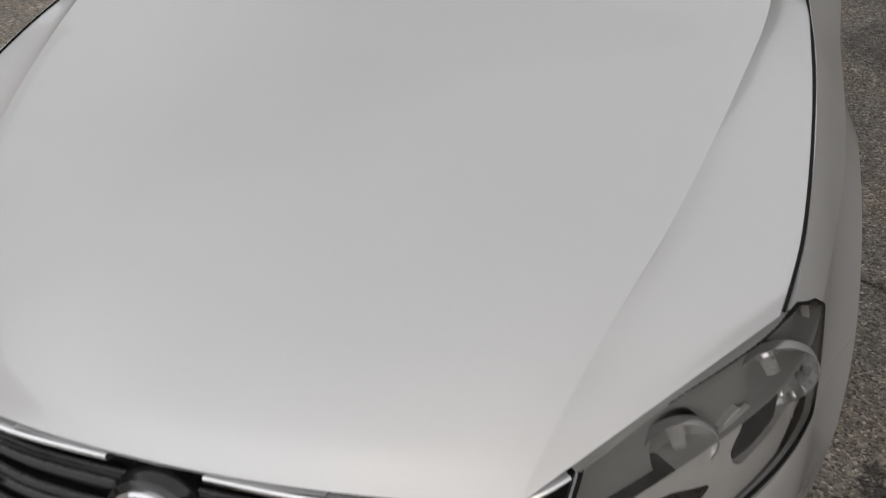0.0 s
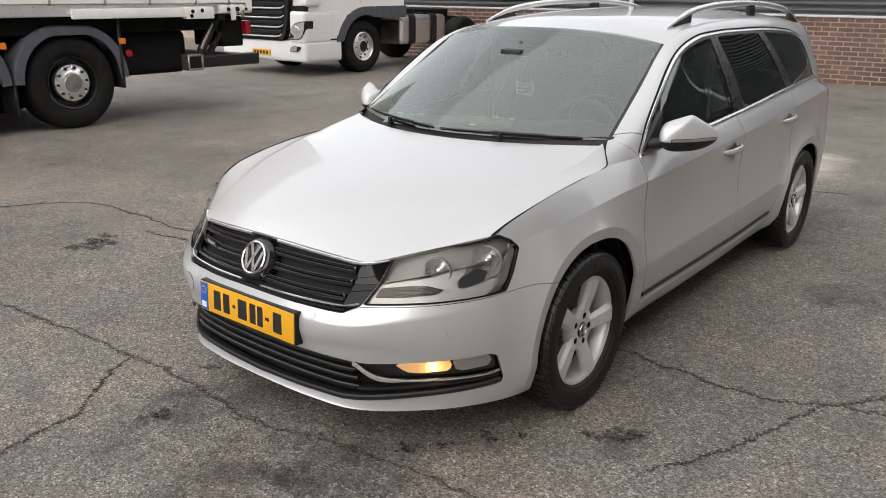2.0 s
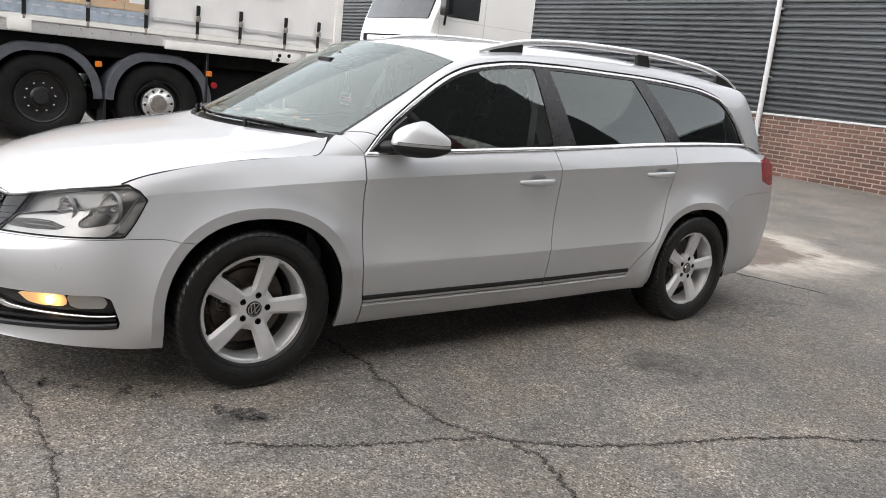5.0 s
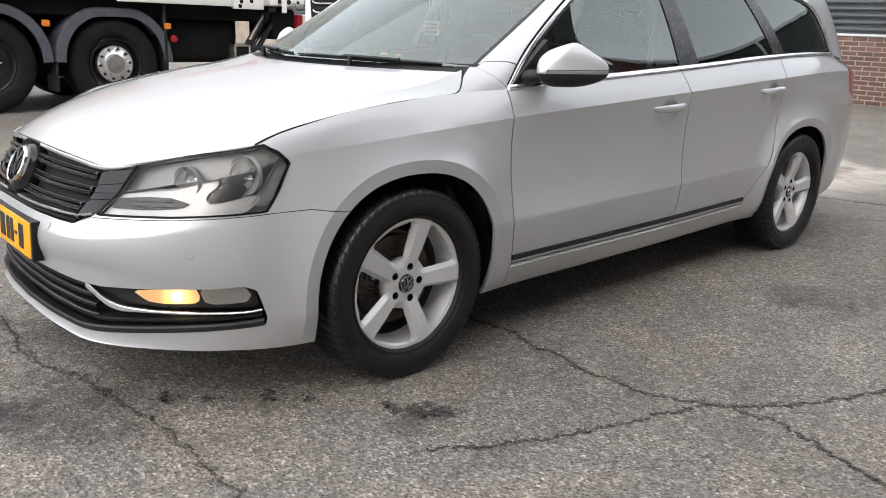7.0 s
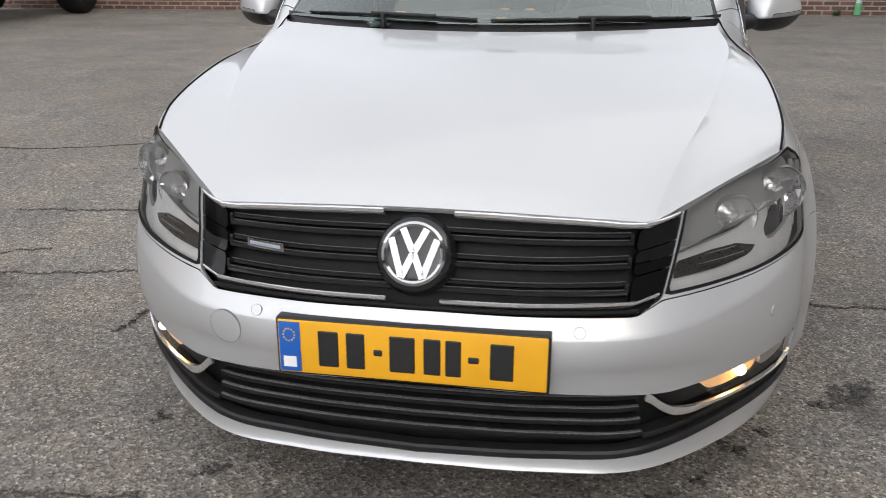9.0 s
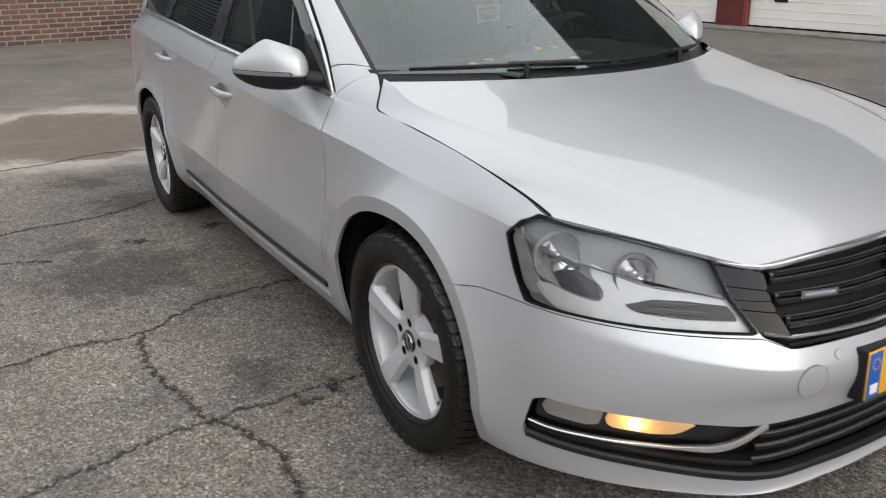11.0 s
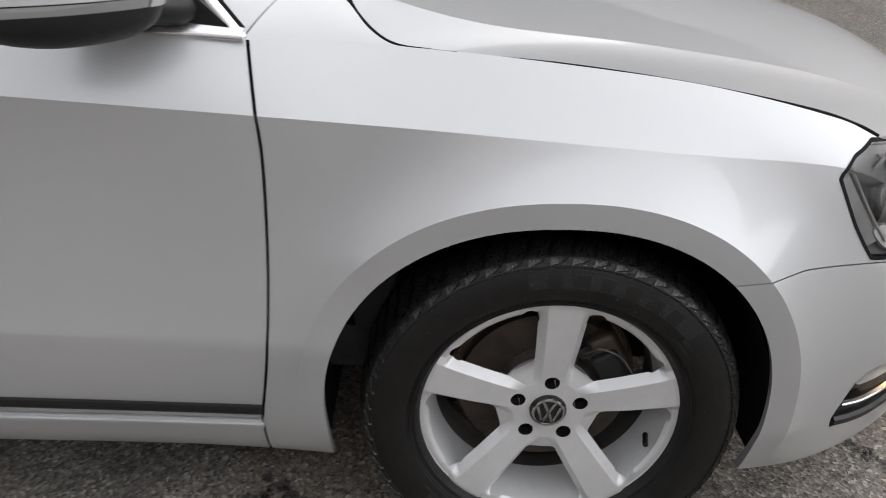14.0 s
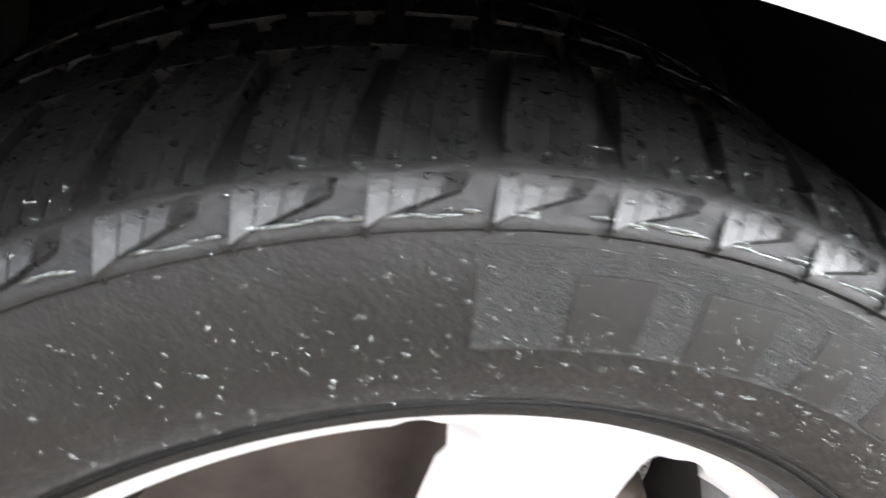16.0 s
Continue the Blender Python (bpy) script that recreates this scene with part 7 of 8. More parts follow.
part("sensor_box", blk((-.06, .66, 1.265), (.06, .80, 1.30), .012, 2, Matrix.Rotation(0, 4, "X")), TRIM, inmirror)
sign = part("hanging_sign", blk((-.05, .80, 1.075), (.05, .804, 1.135), .003, 1), WHITEINK, None)
tagged(sign, "small white sign with dark bars hanging from the mirror", "sign")
for z, mt in ((1.120, INK), (1.104, REDLENS), (1.088, INK)):
    part("sign_bar", blk((-.042, .798, z - .005), (.042, .7995, z + .005)), mt, sign)
for q in (-1, 1):
    part("sign_cord", tube(bmesh.new(), [(.03 * q, .802, 1.134), (.008 * q, .80, 1.25)], .0012, 6), WHITEINK, sign)
# ---- curtain-side trailer ----
trailer = empty("semi_trailer", "white curtain-side trailer with printed cartons and black wheels", "trailer")
TX = -6.84
REAR = 4.52
bm = bmesh.new()
ny, nz = 90, 16
rows = []
for y in np.linspace(-9.5, REAR - .06, ny):
    row = []
    for z in np.linspace(1.46, 4.0, nz):
        wav = .012 * math.sin(y * 9.7) * (1 - (z - 1.46) / 2.6) + .010 * math.sin(y * 2.3 + z) + .006 * math.sin(y * 23) * max(0, 1 - (z - 1.46) / .5)
        row.append(bm.verts.new((TX + wav, y, z)))
    rows.append(row)
for a, b in zip(rows[:-1], rows[1:]):
    for j in range(nz - 1):
        bm.faces.new((a[j], a[j + 1], b[j + 1], b[j]))
bmesh.ops.recalc_face_normals(bm, faces=bm.faces)
curtain = part("side_curtain", bm, CURTAIN, trailer, "white tarpaulin curtain", 180)
part("load_box", blk((TX - 2.5, -9.5, 1.30), (TX - .05, REAR - .02, 4.05), .02, 1), CURTAIN, trailer)
part("rear_post", blk((TX - .10, REAR - .09, 1.28), (TX + .035, REAR + .02, 4.1), .012, 1), WHITEPAINT, trailer)
part("rear_door", blk((TX - 2.48, REAR - .02, 1.32), (TX - .12, REAR + .03, 4.05), .012, 1), WHITEPAINT, trailer)
# printed cartons: flat print on the curtain
rng = random.Random(11)
LOGOS = {"r": LOGO_RED, "b": LOGO_BLUE, "y": LOGO_YELLOW, "w": WHITEINK, "k": INK}
row_z = [(1.63, 1.90), (1.905, 2.175), (2.18, 2.45), (2.455, 2.73)]
marks = [["w", "r", "b", "r", "y", "b", "r"], ["y", "r", "w", "k", "r", "b", "y"], ["r", "w", "b", "r", "y", "w", "r"], ["b", "r", "w", "r", "y", "b", "k"]]
widths = [[.30, .52, .60, .55, .45, .6, .55], [.46, .54, .38, .60, .52, .5, .6], [.36, .62, .55, .48, .5, .6, .5], [.5, .5, .6, .4, .6, .5, .5]]
for (z0, z1), mk, wd in zip(row_z, marks, widths):
    y = 1.86
    for w, c in zip(wd, mk):
        box_ = part("printed_carton", blk((TX + .026, y - w + .004, z0), (TX + .030, y, z1 - .004)), CARTON, curtain)
        lw, lh = min(w * .62, .34), .105
        cy, cz = y - w / 2, (z0 + z1) / 2 + .01
        part("printed_mark", blk((TX + .0305, cy - lw / 2, cz - lh / 2), (TX + .0325, cy + lw / 2, cz + lh / 2)), LOGOS[c], box_)
        if c in "rbk":
            part("printed_bar", blk((TX + .0330, cy - lw * .38, cz - lh * .2), (TX + .0340, cy + lw * .38, cz + lh * .22)), WHITEINK, box_)
        elif c == "y":
            part("printed_bar", blk((TX + .0330, cy - lw * .36, cz - lh * .2), (TX + .0340, cy + lw * .36, cz + lh * .15)), LOGO_BLUE, box_)
        y -= w
part("printed_base", blk((TX + .024, -3.2, 1.46), (TX + .0285, 1.86, 1.625)), PRINTBLUE, curtain, "printed blue-grey base band")
for k in range(34):
    y = 1.83 - k * .148
    part("printed_dash", blk((TX + .029, y - .09, 1.555), (TX + .0305, y, 1.572)), PALEGREY, curtain)
part("grey_band", blk((TX + .016, 1.9, 1.555), (TX + .0255, REAR - .12, 1.595)), PALEGREY, curtain)
# web address as plain red bars, one a letter
y = 2.32
for w in (.12, .12, .12, .03, .10, .09, .10, .11, .09, .10, .03, .09, .08):
    h = .125 if w > .05 else .03
    part("printed_letter_bar", blk((TX + .018, y + .006, 2.09 - .0625), (TX + .0285, y + w - .006, 2.09 - .0625 + h)), LOGO_RED, curtain)
    y += w + .004
# tension straps
for y in (-2.2, -1.53, -.86, -.2, .47, 1.15, 1.82, 2.46, 3.03, 3.67, 4.17):
    st = part("tension_strap", blk((TX + .030, y - .022, 1.44), (TX + .036, y + .022, 1.80), .002, 1), TRIM, trailer)
    part("buckle", blk((TX + .036, y - .030, 1.60), (TX + .058, y + .030, 1.67), .006, 1), STEEL, st)
    part("strap_lever", blk((TX + .036, y - .026, 1.68), (TX + .050, y + .026, 1.80), .006, 1), TRIM, st)
    part("strap_hook", blk((TX + .0, y - .015, 1.37), (TX + .04, y + .015, 1.45), .004, 1), STEEL, st)
# side rail and gear below
part("side_rail", blk((TX - .10, -9.5, 1.385), (TX + .03, REAR, 1.455), .008, 1), WHITEPAINT, trailer)
part("chassis_side", blk((TX - .12, -9.5, 1.25), (TX - .0, REAR - .1, 1.385), .008, 1), ALUMRAIL, trailer)
guard = part("side_guard", blk((TX - .02, 2.06, 1.225), (TX + .045, 3.50, 1.335), .012, 2), WHITEPAINT, trailer)
part("guard_end", blk((TX - .03, 3.50, 1.20), (TX + .05, 3.92, 1.345), .012, 2), WHITEPAINT, guard)
# holes drawn as black discs for the shade in them
for y, z in ((3.60, 1.29), (3.74, 1.30), (3.58, 1.235)):
    part("guard_hole", revolve(bmesh.new(), [(.001, .052), (.026, .052), (.026, .03)], "x", 14, Matrix.Translation((TX, y, z))), GAP, guard)
part("tool_clip", blk((TX + .0, .30, 1.26), (TX + .06, .55, 1.40), .02, 2), WHITEPAINT, trailer)
part("chassis_beam", blk((TX - 1.7, -9.5, .80), (TX - .9, REAR - .5, 1.25), .02, 1), UNDER, trailer)
part("underframe", blk((TX - 2.3, -9.5, 1.05), (TX - .14, REAR - .15, 1.25), .02, 1), UNDER, trailer)
part("axle_box", blk((TX - 2.2, -1.2, .40), (TX - .35, 2.3, .62), .05, 2), UNDER, trailer)
part("mud_plate", blk((TX - .47, 2.62, .42), (TX - .05, 2.66, 1.22), .01, 1), TRIM, trailer)


def truck_wheel(parent, x, y, r, sx=1, chrome=False, width=.36):
    M = Matrix.Translation((x, y, r)) @ Matrix.Diagonal((sx, 1, 1, 1))
    w = part("truck_wheel", revolve(bmesh.new(), [(.300, -.03), (.315, .0), (.36, .012), (.43, .014), (r - .035, .004), (r - .012, -.02), (r, -.05), (r, -width + .05), (r - .03, -width), (.30, -width)], "x", 64, M), TRUCKRUBBER, parent, "large black truck tyre", 50)
    part("wheel_rim", revolve(bmesh.new(), [(.300, -.02), (.292, -.006), (.282, -.012), (.272, -.06), (.262, -.13), (.20, -.145), (.15, -.135), (.12, -.13), (.001, -.13)], "x", 48, M), RIMBLACK if not chrome else RIMBLACK, w)
    if chrome == "silver":
        part("steel_rim", revolve(bmesh.new(), [(.285, -.10), (.278, -.015), (.262, -.006), (.252, -.02), (.240, -.09), (.205, -.105), (.150, -.075), (.125, -.07), (.120, -.02), (.105, -.012)], "x", 48, M), ALUMRAIL, w, "silver steel rim")
        part("hub", revolve(bmesh.new(), [(.106, -.012), (.100, -.03), (.085, -.035), (.001, -.035)], "x", 32, M), RIMBLACK, w)
        for k in range(10):
            a = 2 * math.pi * (k + .5) / 10
            # black disc painted in for the dark of the opening
            part("rim_hole", revolve(bmesh.new(), [(.001, .006), (.022, .005), (.025, -.02)], "x", 12, M @ Matrix.Translation((-.100, .212 * math.cos(a), .212 * math.sin(a)))), GAP, w)
    elif chrome:
        part("cover_cap", revolve(bmesh.new(), [(.001, .006), (.098, .004), (.104, -.002), (.106, -.012)], "x", 36, M @ Matrix.Translation((.0, 0, 0))), STEEL, w)
        part("hub_cover", revolve(bmesh.new(), [(.205, -.10), (.212, -.05), (.204, -.030), (.140, -.022), (.128, -.010), (.115, -.006), (.001, -.006)], "x", 40, M), ALUMRAIL, w, "bright aluminium hub cover")
    else:
        part("hub", revolve(bmesh.new(), [(.12, -.13), (.115, -.06), (.095, -.045), (.08, -.02), (.001, -.02)], "x", 32, M), RIMBLACK, w)
    for k in range(10):
        a = 2 * math.pi * k / 10 + .1
        rr_, x0 = (.170, -.045) if chrome is True else (.158, -.085) if chrome else (.168, -.115)
        if chrome is True:
            part("nut_cup", revolve(bmesh.new(), [(.020, -.040), (.024, -.018), (.030, -.016), (.033, -.034)], "x", 14, M @ Matrix.Translation((0, rr_ * math.cos(a), rr_ * math.sin(a)))), ALUMRAIL, w)
        part("wheel_nut", revolve(bmesh.new(), [(.001, x0 + .045), (.011, x0 + .043), (.016, x0 + .02), (.017, x0)], "x", 8, M @ Matrix.Translation((0, rr_ * math.cos(a), rr_ * math.sin(a)))), GLOSSBLACK if chrome is True else BRIGHT, w)
    return w


def mudguard(parent, x, y, r):
    bm = bmesh.new()
    prof = [(0, .02), (-.03, .0), (-.38, .0)]
    rows = []
    for k in range(29):
        a = radians(2 + 176 * k / 28)
        q = r + (.05 if 8 < k < 20 else 0.0)
        c, s = math.cos(a), math.sin(a)
        c = math.copysign(abs(c) ** .86, c) * 1.03
        s = min(s ** .92, .965) if s > 0 else s
        rows.append([bm.verts.new((x + dx, y + rr_ * c, .52 + rr_ * s)) for dx, rr_ in ((-.40, r), (-.02, r), (.01, r - .015), (.012, r - .105), (-.01, r - .11), (-.02, r - .03), (-.40, r - .03))])
    for a, b in zip(rows[:-1], rows[1:]):
        for j in range(7):
            bm.faces.new((a[j], a[(j + 1) % 7], b[(j + 1) % 7], b[j]))
    bm.faces.new(rows[0])
    bm.faces.new(rows[-1])
    bmesh.ops.recalc_face_normals(bm, faces=bm.faces)
    g = part("mudguard", bm, MUDGREY, parent, "dark blue-grey plastic mudguard", 40)
    part("mud_flap", blk((x - .36, y - r - .02, .22), (x - .02, y - r + .01, .55), .006, 1), TRIM, g)
    return g


for y, chrome in ((-.72, False), (.68, False), (2.05, True)):
    truck_wheel(trailer, TX - .12, y, .52, 1, chrome)
    truck_wheel(trailer, TX - 2.25, y, .52, -1, False)
    g = mudguard(trailer, TX - .07, y, .66)
    for s_ in (1,):
        part("amber_lamp", blk((TX - .07, y + .575, .93), (TX - .035, y + .655, 1.0), .012, 2), AMBER, g, "amber side lamp")
part("red_reflector", revolve(bmesh.new(), [(.001, .02), (.04, .018), (.045, .0)], "x", 20, Matrix.Translation((TX - .06, 2.74, .82))), REDLENS, trailer)
# rear bumper bar, lift frame and lamps
bar = part("rear_bar", blk((TX - .17, 3.60, .585), (TX - .05, 4.68, .735), .015, 1), TRIM, trailer)
for lo, hi in (((TX - .19, 3.53, .56), (TX - .03, 3.76, .585)), ((TX - .19, 3.53, .735), (TX - .03, 3.76, .76)), ((TX - .19, 3.53, .585), (TX - .03, 3.555, .735)), ((TX - .19, 3.735, .585), (TX - .03, 3.76, .735))):
    part("bar_end", blk(lo, hi, .005, 1), STEEL, bar)
# black block in the box end, for the shade inside
part("bar_bore", blk((TX - .15, 3.556, .586), (TX - .045, 3.734, .734), .004, 1), GAP, bar)
part("cross_bar", blk((TX - 2.35, 4.46, .60), (TX - .17, 4.60, .72), .015, 1), TRIM, bar)
for x in (-.16, -1.9):
    part("bar_arm", tube(bmesh.new(), [(TX + x, 4.10, 1.22), (TX + x, 3.76, .70)], .055, 8), TRIM, bar)
    part("lift_ram", tube(bmesh.new(), [(TX + x + .03, 4.02, 1.16), (TX + x + .03, 3.80, .82)], .022, 10), STEEL, bar)
    part("lift_arm", tube(bmesh.new(), [(TX + x, 4.20, 1.10), (TX + x, 3.95, .74)], .035, 8), TRIM, bar)
part("hose", tube(bmesh.new(), [(TX - .10, 3.98, 1.20), (TX - .09, 4.05, 1.0), (TX - .10, 3.93, .86), (TX - .12, 3.86, .76)], .012, 8), GAP, bar)
part("lift_pump_box", blk((TX - .95, 2.72, .52), (TX - .30, 3.72, 1.06), .12, 3), GAP, trailer)
part("spare_carrier", blk((TX - 1.9, 2.72, .50), (TX - 1.0, 3.6, 1.06), .03, 2), UNDER, trailer)
part("lamp_board", blk((TX - .75, 4.13, .83), (TX - .12, REAR - .04, 1.22), .02, 1), UNDER, trailer)
part("lamp_bracket", blk((TX - .12, 4.02, 1.17), (TX - .02, 4.14, 1.25), .015, 1), TRIM, trailer)
part("tail_light", blk((TX - .16, REAR - .06, .98), (TX - .03, REAR + .03, 1.16), .02, 2), REDLENS, trailer)
hinge = part("lift_hinge", blk((TX - .10, 4.02, 1.26), (TX + .02, REAR + .02, 1.37), .02, 2), TRUCKWHITE, trailer)
for y, r_ in ((4.16, .028), (4.30, .034), (4.44, .022)):
    part("hinge_pin", revolve(bmesh.new(), [(.001, .03), (r_ - .006, .028), (r_, .0)], "x", 14, Matrix.Translation((TX + .012, y, 1.31))), TRIM, hinge)
part("hinge_plate", blk((TX + .0, 4.20, 1.17), (TX + .035, 4.27, 1.36), .01, 1), TRUCKWHITE, hinge)
part("hinge_plate", blk((TX + .0, 4.36, 1.20), (TX + .03, 4.41, 1.30), .01, 1), STEEL, hinge)
part("landing_leg", blk((TX - .6, -6.2, 0), (TX - .45, -6.05, 1.25), .01, 1), UNDER, trailer)

# ---- white tractor unit ----
tractor = empty("tractor_unit", "white tractor unit with black grille facing the yard", "truck")
DX, FY, RY = -9.26, 7.70, 10.4
W_ = 2.5
cabp = [(FY + .02, .62), (FY, 1.1), (FY + .02, 1.95), (FY + .10, 2.25), (FY + .45, 3.15), (FY + .75, 3.62), (RY, 3.75), (RY, .95), (FY + 2.35, 1.16), (FY + 2.1, 1.22), (FY + 1.55, 1.24), (FY + 1.05, 1.10), (FY + .82, .62)]
secs = []
for x, inset in ((DX, .05), (DX - .06, .0), (DX - W_ + .06, .0), (DX - W_, .05)):
    secs.append([(x, y + (inset if y < FY + 1 else -inset), z) for y, z in cabp])
cab = swept(secs, "cab", TRUCKWHITE, tractor, "white painted sleeper cab", True, 30)
part("windscreen", blk((DX - W_ + .12, FY - .03, 2.28), (DX - .12, FY + .02, 3.05), .03, 2, Matrix.Translation((0, FY + .10, 2.25)) @ Matrix.Rotation(radians(-20), 4, "X") @ Matrix.Translation((0, -FY, -2.25))), WINDOWDARK, cab, "dark truck windscreen")
part("side_window", blk((DX - .02, FY + .35, 2.36), (DX + .015, FY + 1.22, 3.0), .03, 3), WINDOWDARK, cab, "dark side window")
for z in (1.62, 2.30):
    part("panel_joint", blk((DX - .01, FY + .20, z - .006), (DX + .004, RY - .05, z + .006)), PALEGREY, cab)
for y in (FY + .28, FY + 1.38):
    part("panel_joint", blk((DX - .01, y - .005, 1.3), (DX + .004, y + .005, 3.1)), PALEGREY, cab)
part("door_handle", blk((DX - .01, FY + 1.0, 1.70), (DX + .02, FY + 1.22, 1.84), .02, 2), GLOSSBLACK, cab)
part("model_bar", blk((DX, FY + .34, 1.82), (DX + .008, FY + .56, 1.90)), INK, cab)
part("model_bar", blk((DX, FY + .34, 1.77), (DX + .008, FY + .56, 1.79)), INK, cab)
part("air_deflector", blk((DX - .16, FY - .03, 1.26), (DX + .05, FY + .30, 2.02), .07, 4), TRUCKWHITE, cab)
part("bumper", blk((DX - W_, FY - .06, .27), (DX + .01, FY + .86, .66), .07, 4), TRUCKWHITE, cab)
part("bumper_corner", blk((DX - .42, FY - .08, .60), (DX + .012, FY + .60, 1.19), .08, 4), TRUCKWHITE, cab)
part("corner_gap", blk((DX - .40, FY - .05, 1.17), (DX - .01, FY + .34, 1.28), .02, 1), GAP, cab)
def mirrored(pts):
    return pts + [(-2.5 - x, z) for x, z in reversed(pts)]


def front(outline_, y0, y1):
    return prism(bmesh.new(), [(DX + x, z) for x, z in outline_], "y", y0, y1)


grl = part("truck_grille", front(mirrored([(-.35, 1.95), (-.36, 1.60), (-.39, 1.25), (-.44, .98), (-.49, .80), (-.54, .70), (-.63, .645)]), FY - .085, FY + .02), GAP, cab, "black truck grille with bright ribs")
part("grille_frame", front(mirrored([(-.36, 1.95), (-.37, 1.60), (-.40, 1.25), (-.45, .98), (-.50, .80), (-.55, .71), (-.64, .655)])[:7] + [(-.70, .70), (-.62, .74), (-.56, .83), (-.51, 1.0), (-.46, 1.25), (-.43, 1.60), (-.42, 1.95)], FY - .11, FY - .084), GLOSSBLACK, grl)
for k in range(6):
    z = .72 + k * .17
    e = -.60 + .045 * k - .004 * k * k
    part("grille_rib", tube(bmesh.new(), [(DX - 1.25, FY - .115, z)] + [(DX + e + dx, FY - .115 + dy, z + dz) for dx, dy, dz in ((-.22, 0, .0), (-.10, .002, .006), (-.04, .006, .022), (-.005, .012, .048))] , .013, 8), PALEGREY, grl)
    part("grille_rib", tube(bmesh.new(), [(DX - 1.25, FY - .115, z)] + [(DX - 2.5 - e - dx, FY - .115 + dy, z + dz) for dx, dy, dz in ((-.22, 0, .0), (-.10, .002, .006), (-.04, .006, .022), (-.005, .012, .048))] , .013, 8), PALEGREY, grl)
    part("grille_slot", blk((DX - 2.48 - e + .02, FY - .098, z + .055), (DX + e - .04, FY - .08, z + .115), .010, 1), GLOSSBLACK, grl)
part("maker_band", blk((DX - 1.95, FY - .12, 1.76), (DX - .46, FY - .07, 1.92), .02, 2), ALUMRAIL, grl)
for k in range(3):
    part("maker_bar", blk((DX - 1.36 + k * .16, FY - .128, 1.79), (DX - 1.24 + k * .16, FY - .118, 1.88)), INK, grl)
LAMP = [(-.41, .69), (-.385, .79), (-.33, .89), (-.25, .955), (-.14, .985), (.018, 1.0), (.012, .90), (-.03, .79), (-.09, .72), (-.16, .70)]
cx_, cz_ = -.17, .84
part("headlamp_rim", front([(cx_ + (x - cx_) * 1.06, cz_ + (z - cz_) * 1.10) for x, z in LAMP], FY - .090, FY + .12), GLOSSBLACK, cab)
hl = part("headlamp", front(LAMP, FY - .098, FY + .10), BRIGHT, cab, "clear swept-back truck headlamp")
for x, z, r_ in ((-.20, .845, .075),):
    part("lamp_bowl", revolve(bmesh.new(), [(.001, .0), (r_ * .8, -.006), (r_, -.003), (r_ + .003, .002)], "y", 24, Matrix.Translation((DX + x, FY - .099, z))), REFLECTOR, hl)
part("lamp_lid", front([(-.40, .70), (-.30, .705), (-.27, .74), (-.36, .80)], FY - .106, FY - .097), GLOSSBLACK, hl)
part("fog_lamp_rim", front([(-.44, .46), (-.41, .53), (-.33, .565), (-.12, .555), (-.15, .50), (-.24, .455)], FY - .072, FY - .04), GLOSSBLACK, cab)
part("fog_lamp", front([(-.425, .465), (-.40, .525), (-.33, .552), (-.22, .55), (-.24, .47)], FY - .080, FY - .04), REFLECTOR, cab)
pl = part("truck_plate", blk((DX - 1.52, FY - .085, .36), (DX - 1.0, FY - .06, .47), .005, 1), YELLOW, cab, "yellow plate with plain bars")
for k in range(5):
    part("plate_bar", blk((DX - 1.47 + k * .09, FY - .089, .385), (DX - 1.41 + k * .09, FY - .084, .445)), INK, pl)
WY, WZ = FY + 1.52, .50
arch = [(WY - .80, .62), (WY - .795, .72)] + [(WY - .79 * math.cos(radians(k)), WZ + .76 * math.sin(radians(k))) for k in range(20, 91, 7)]
arch += [(RY, 1.27), (RY, 1.04), (WY + .62, 1.04)] + [(WY - .62 * math.cos(radians(k)), WZ + .60 * math.sin(radians(k))) for k in range(112, 19, -7)] + [(WY - .63, .62)]
part("wheel_arch_trim", prism(bmesh.new(), arch, "x", DX - .05, DX + .022), MUDGREY, tractor, "grey wheel arch trim")
# black block that stands in for the shade of the well
part("wheel_well", blk((DX - .9, FY + .84, .40), (DX - .48, RY - .2, 1.20), .03, 1), GAP, tractor)
part("step_panel", blk((DX - .3, FY + .45, .66), (DX + .004, FY + .80, 1.20), .03, 3), TRUCKWHITE, cab)
part("step_gap", blk((DX - .2, FY + .50, .655), (DX + .006, FY + .80, .685)), GAP, cab)
truck_wheel(tractor, DX - .06, FY + 1.52, .50, 1, "silver")
truck_wheel(tractor, DX - W_ + .06, FY + 1.52, .50, -1, False)
tank = part("fuel_tank", blk((DX - .75, RY - .05, .48), (DX - .08, RY + 1.45, 1.08), .12, 4), ALUMRAIL, tractor, "silver fuel tank")
for y in (RY + .3, RY + 1.0):
    part("tank_strap", blk((DX - .77, y - .03, .47), (DX - .06, y + .03, 1.10), .12, 4), TRIM, tank)
part("frame_rails", blk((DX - 1.7, FY + .5, .70), (DX - .8, 13.2, 1.0), .02, 1), UNDER, tractor)
part("fifth_wheel", blk((DX - 1.7, 11.9, 1.0), (DX - .8, 12.8, 1.16), .03, 2), UNDER, tractor)
truck_wheel(tractor, DX - .06, 12.55, .50, 1, False)
truck_wheel(tractor, DX - W_ + .06, 12.55, .50, -1, False)
mirror_ = part("truck_mirror", blk((DX + .10, FY + .18, 2.35), (DX + .32, FY + .36, 2.85), .05, 3), GLOSSBLACK, tractor, "black truck mirror")
part("mirror_arm", tube(bmesh.new(), [(DX - .02, FY + .42, 2.28), (DX + .10, FY + .33, 2.20), (DX + .20, FY + .27, 2.36)], .025, 8), GLOSSBLACK, mirror_)

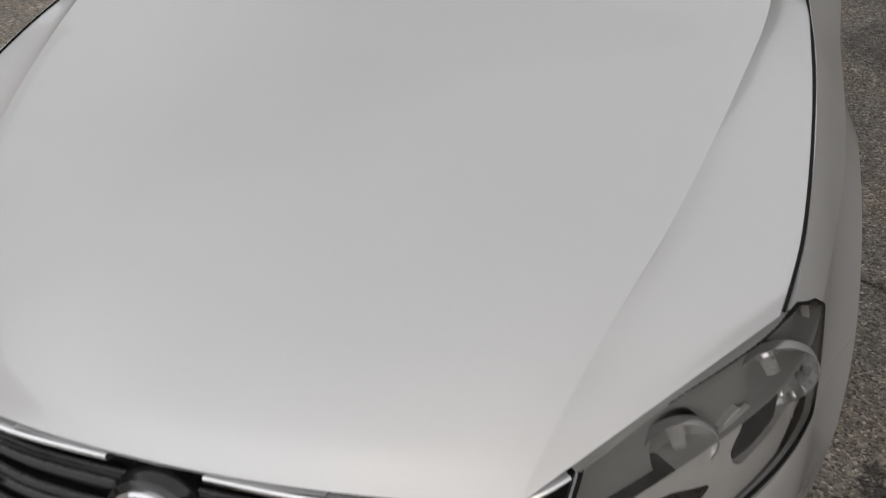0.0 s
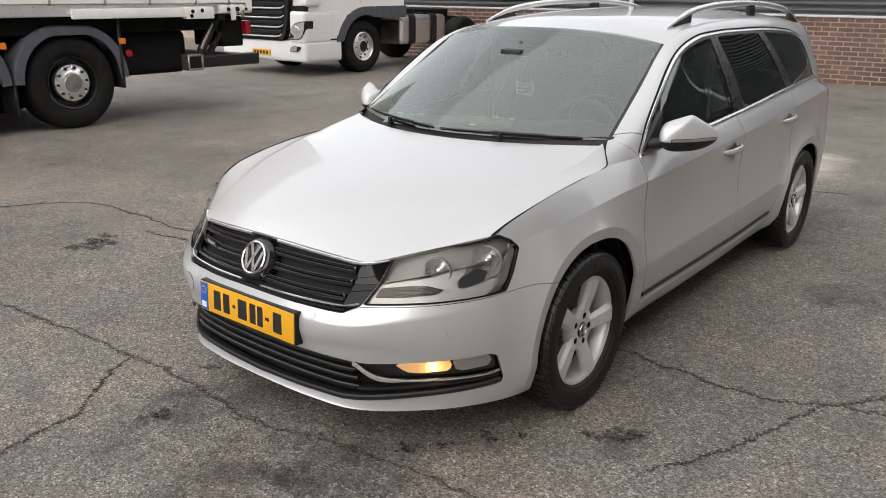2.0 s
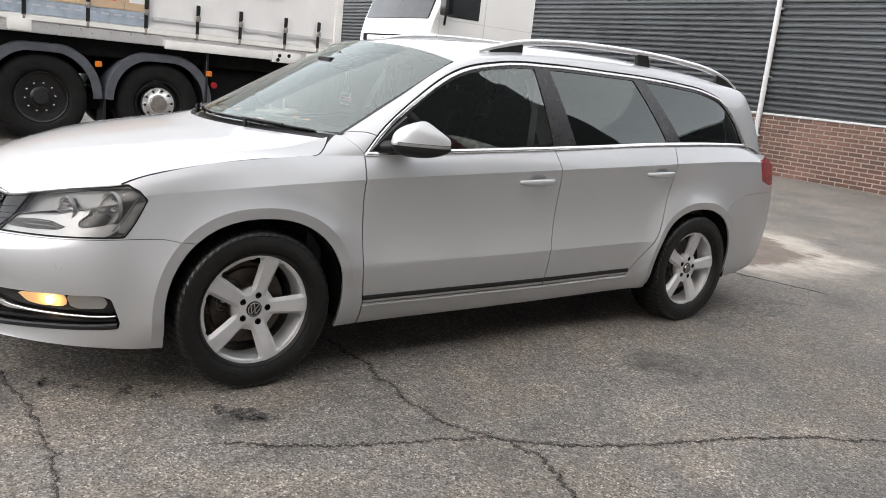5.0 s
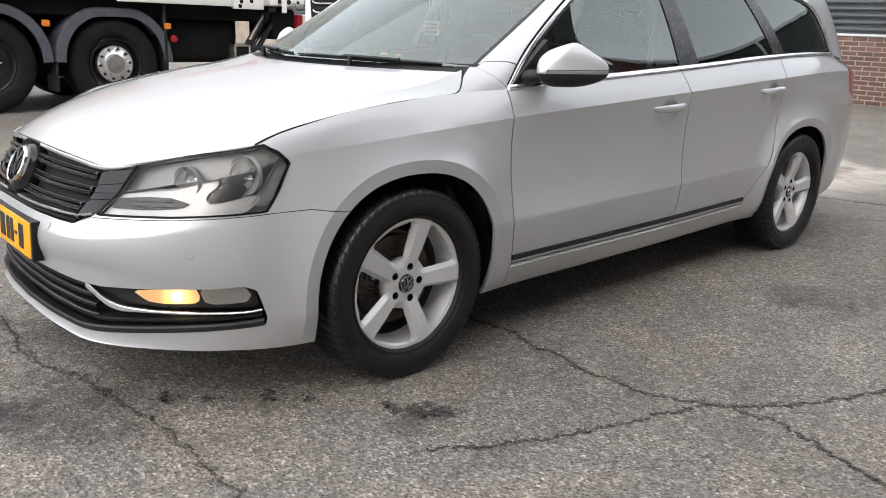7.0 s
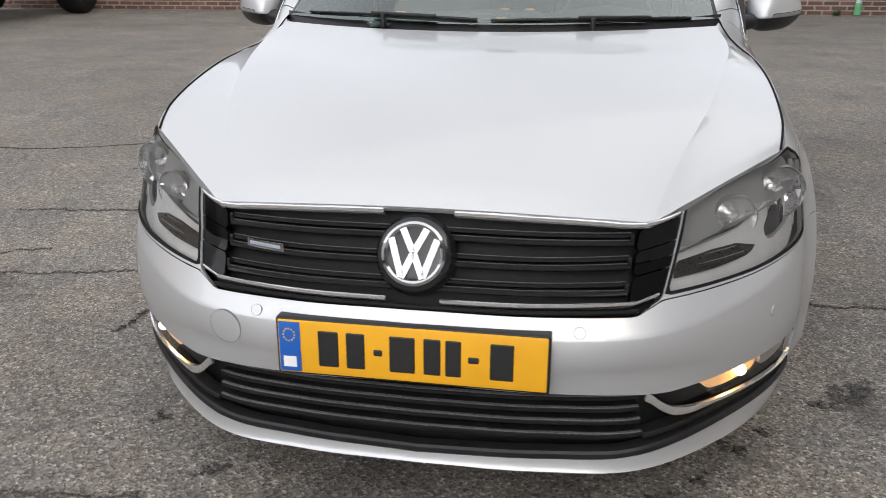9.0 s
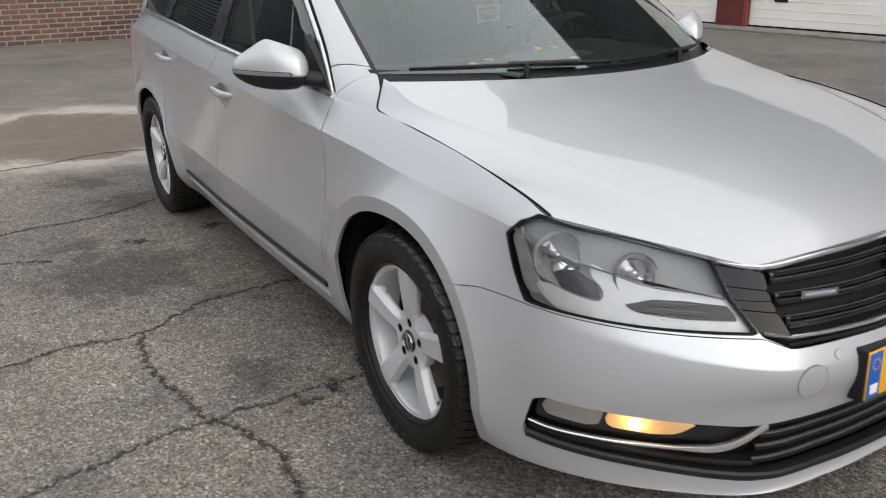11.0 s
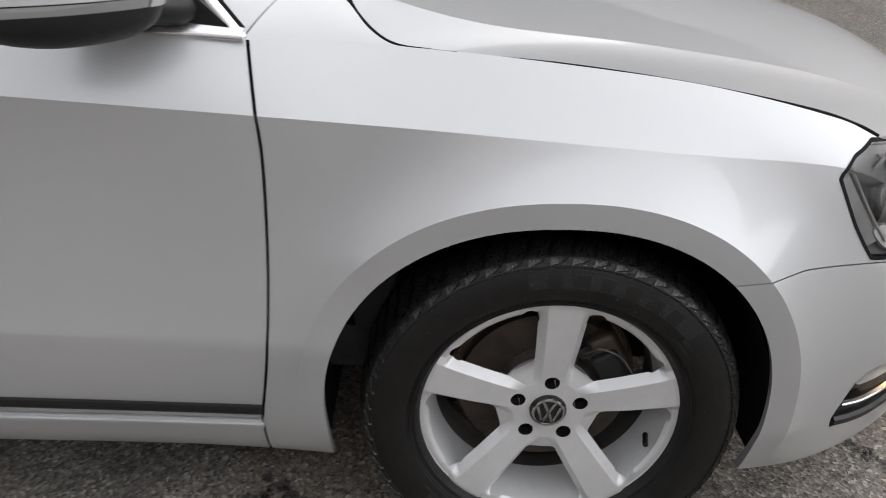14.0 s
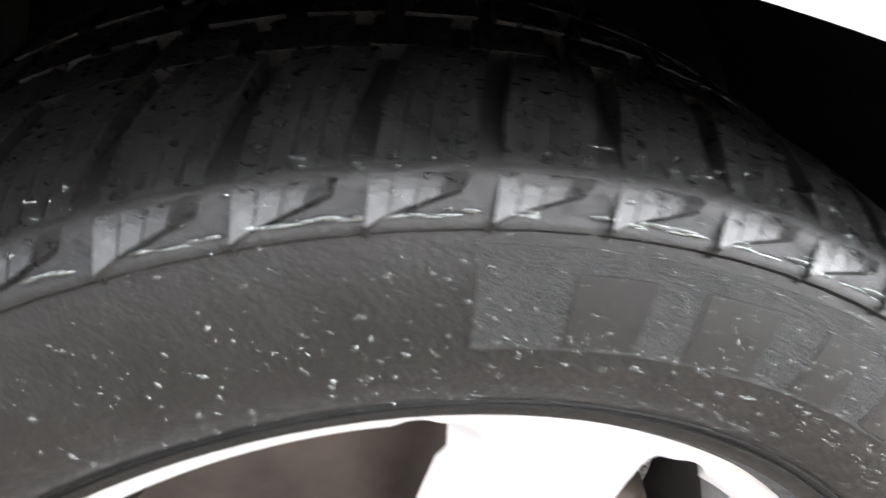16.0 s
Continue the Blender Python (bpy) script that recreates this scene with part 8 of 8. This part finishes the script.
# ---- bricks, last ----
def brick_mesh():
    me = bpy.data.meshes.new("brick")
    l, h, d = .1235, .0310, .012
    v = [(-l, 0, -h), (l, 0, -h), (l, 0, h), (-l, 0, h), (-l + .004, -d, -h + .004), (l - .004, -d, -h + .004), (l - .004, -d, h - .004), (-l + .004, -d, h - .004)]
    me.from_pydata(v, [], [(4, 5, 6, 7), (0, 1, 5, 4), (1, 2, 6, 5), (2, 3, 7, 6), (3, 0, 4, 7)])
    me.materials.append(BRICK)
    me.update()
    return me


BR = brick_mesh()
co, faces = [], []
base_v = [tuple(v.co) for v in BR.vertices]
base_f = [tuple(p.vertices) for p in BR.polygons]
rng = random.Random(3)
courses = 14
for c in range(courses):
    z = .0415 + c * .083
    for k in range(94):
        x = -16.0 + k * .270 + (.135 if c % 2 else 0)
        if x > 8.45:
            continue
        place = (x + rng.uniform(-.002, .002), WALL_Y - rng.uniform(0, .003), z)
        if 0 < x < 5.6:
            b = new("brick", BR)
            b.location = place
            b.parent = hall
        else:
            n = len(co)
            co += [(v[0] + place[0], v[1] + place[1], v[2] + place[2]) for v in base_v]
            faces += [tuple(i + n for i in f) for f in base_f]
for c in range(7):
    for k in range(14):
        y = 1.60 - k * .270 - (.135 if c % 2 else 0)
        n = len(co)
        co += [(EX - .02 + v[1], y + v[0], .0415 + c * .083 + v[2]) for v in base_v]
        faces += [tuple(i + n for i in reversed(f)) for f in base_f]
me = bpy.data.meshes.new("brick_courses")
me.from_pydata(co, [], faces)
me.materials.append(BRICK)
rest = new("brick_courses", me)
rest.parent = hall
rest["kind"] = "stuff"

# weeds at the foot of the wall
def weed(x, y, size, seed):
    g = random.Random(seed)
    bm = bmesh.new()
    for k in range(26):
        a, l = g.uniform(0, 6.28), size * g.uniform(.5, 1.1)
        d = Vector((math.cos(a), math.sin(a), g.uniform(.5, 1.6))).normalized()
        s_ = d.cross(Vector((0, 0, 1))).normalized() * l * .13
        p0 = Vector((x + g.uniform(-.05, .05), y + g.uniform(-.03, .03), 0))
        m_ = p0 + d * l * .55 + Vector((0, 0, l * .1))
        e = p0 + d * l
        q = [bm.verts.new(v) for v in (p0, m_ + s_, e, m_ - s_)]
        bm.faces.new(q)
    ob = part("weed", bm, LEAF)
    return tagged(ob, "small green weed growing at the wall foot", "weed", "weeds along the wall", "")


for k, (x, s_) in enumerate(((3.2, .16), (3.75, .12), (4.6, .15), (1.4, .10), (-2.0, .09), (6.2, .12))):
    weed(x, WALL_Y - .07, s_, k)
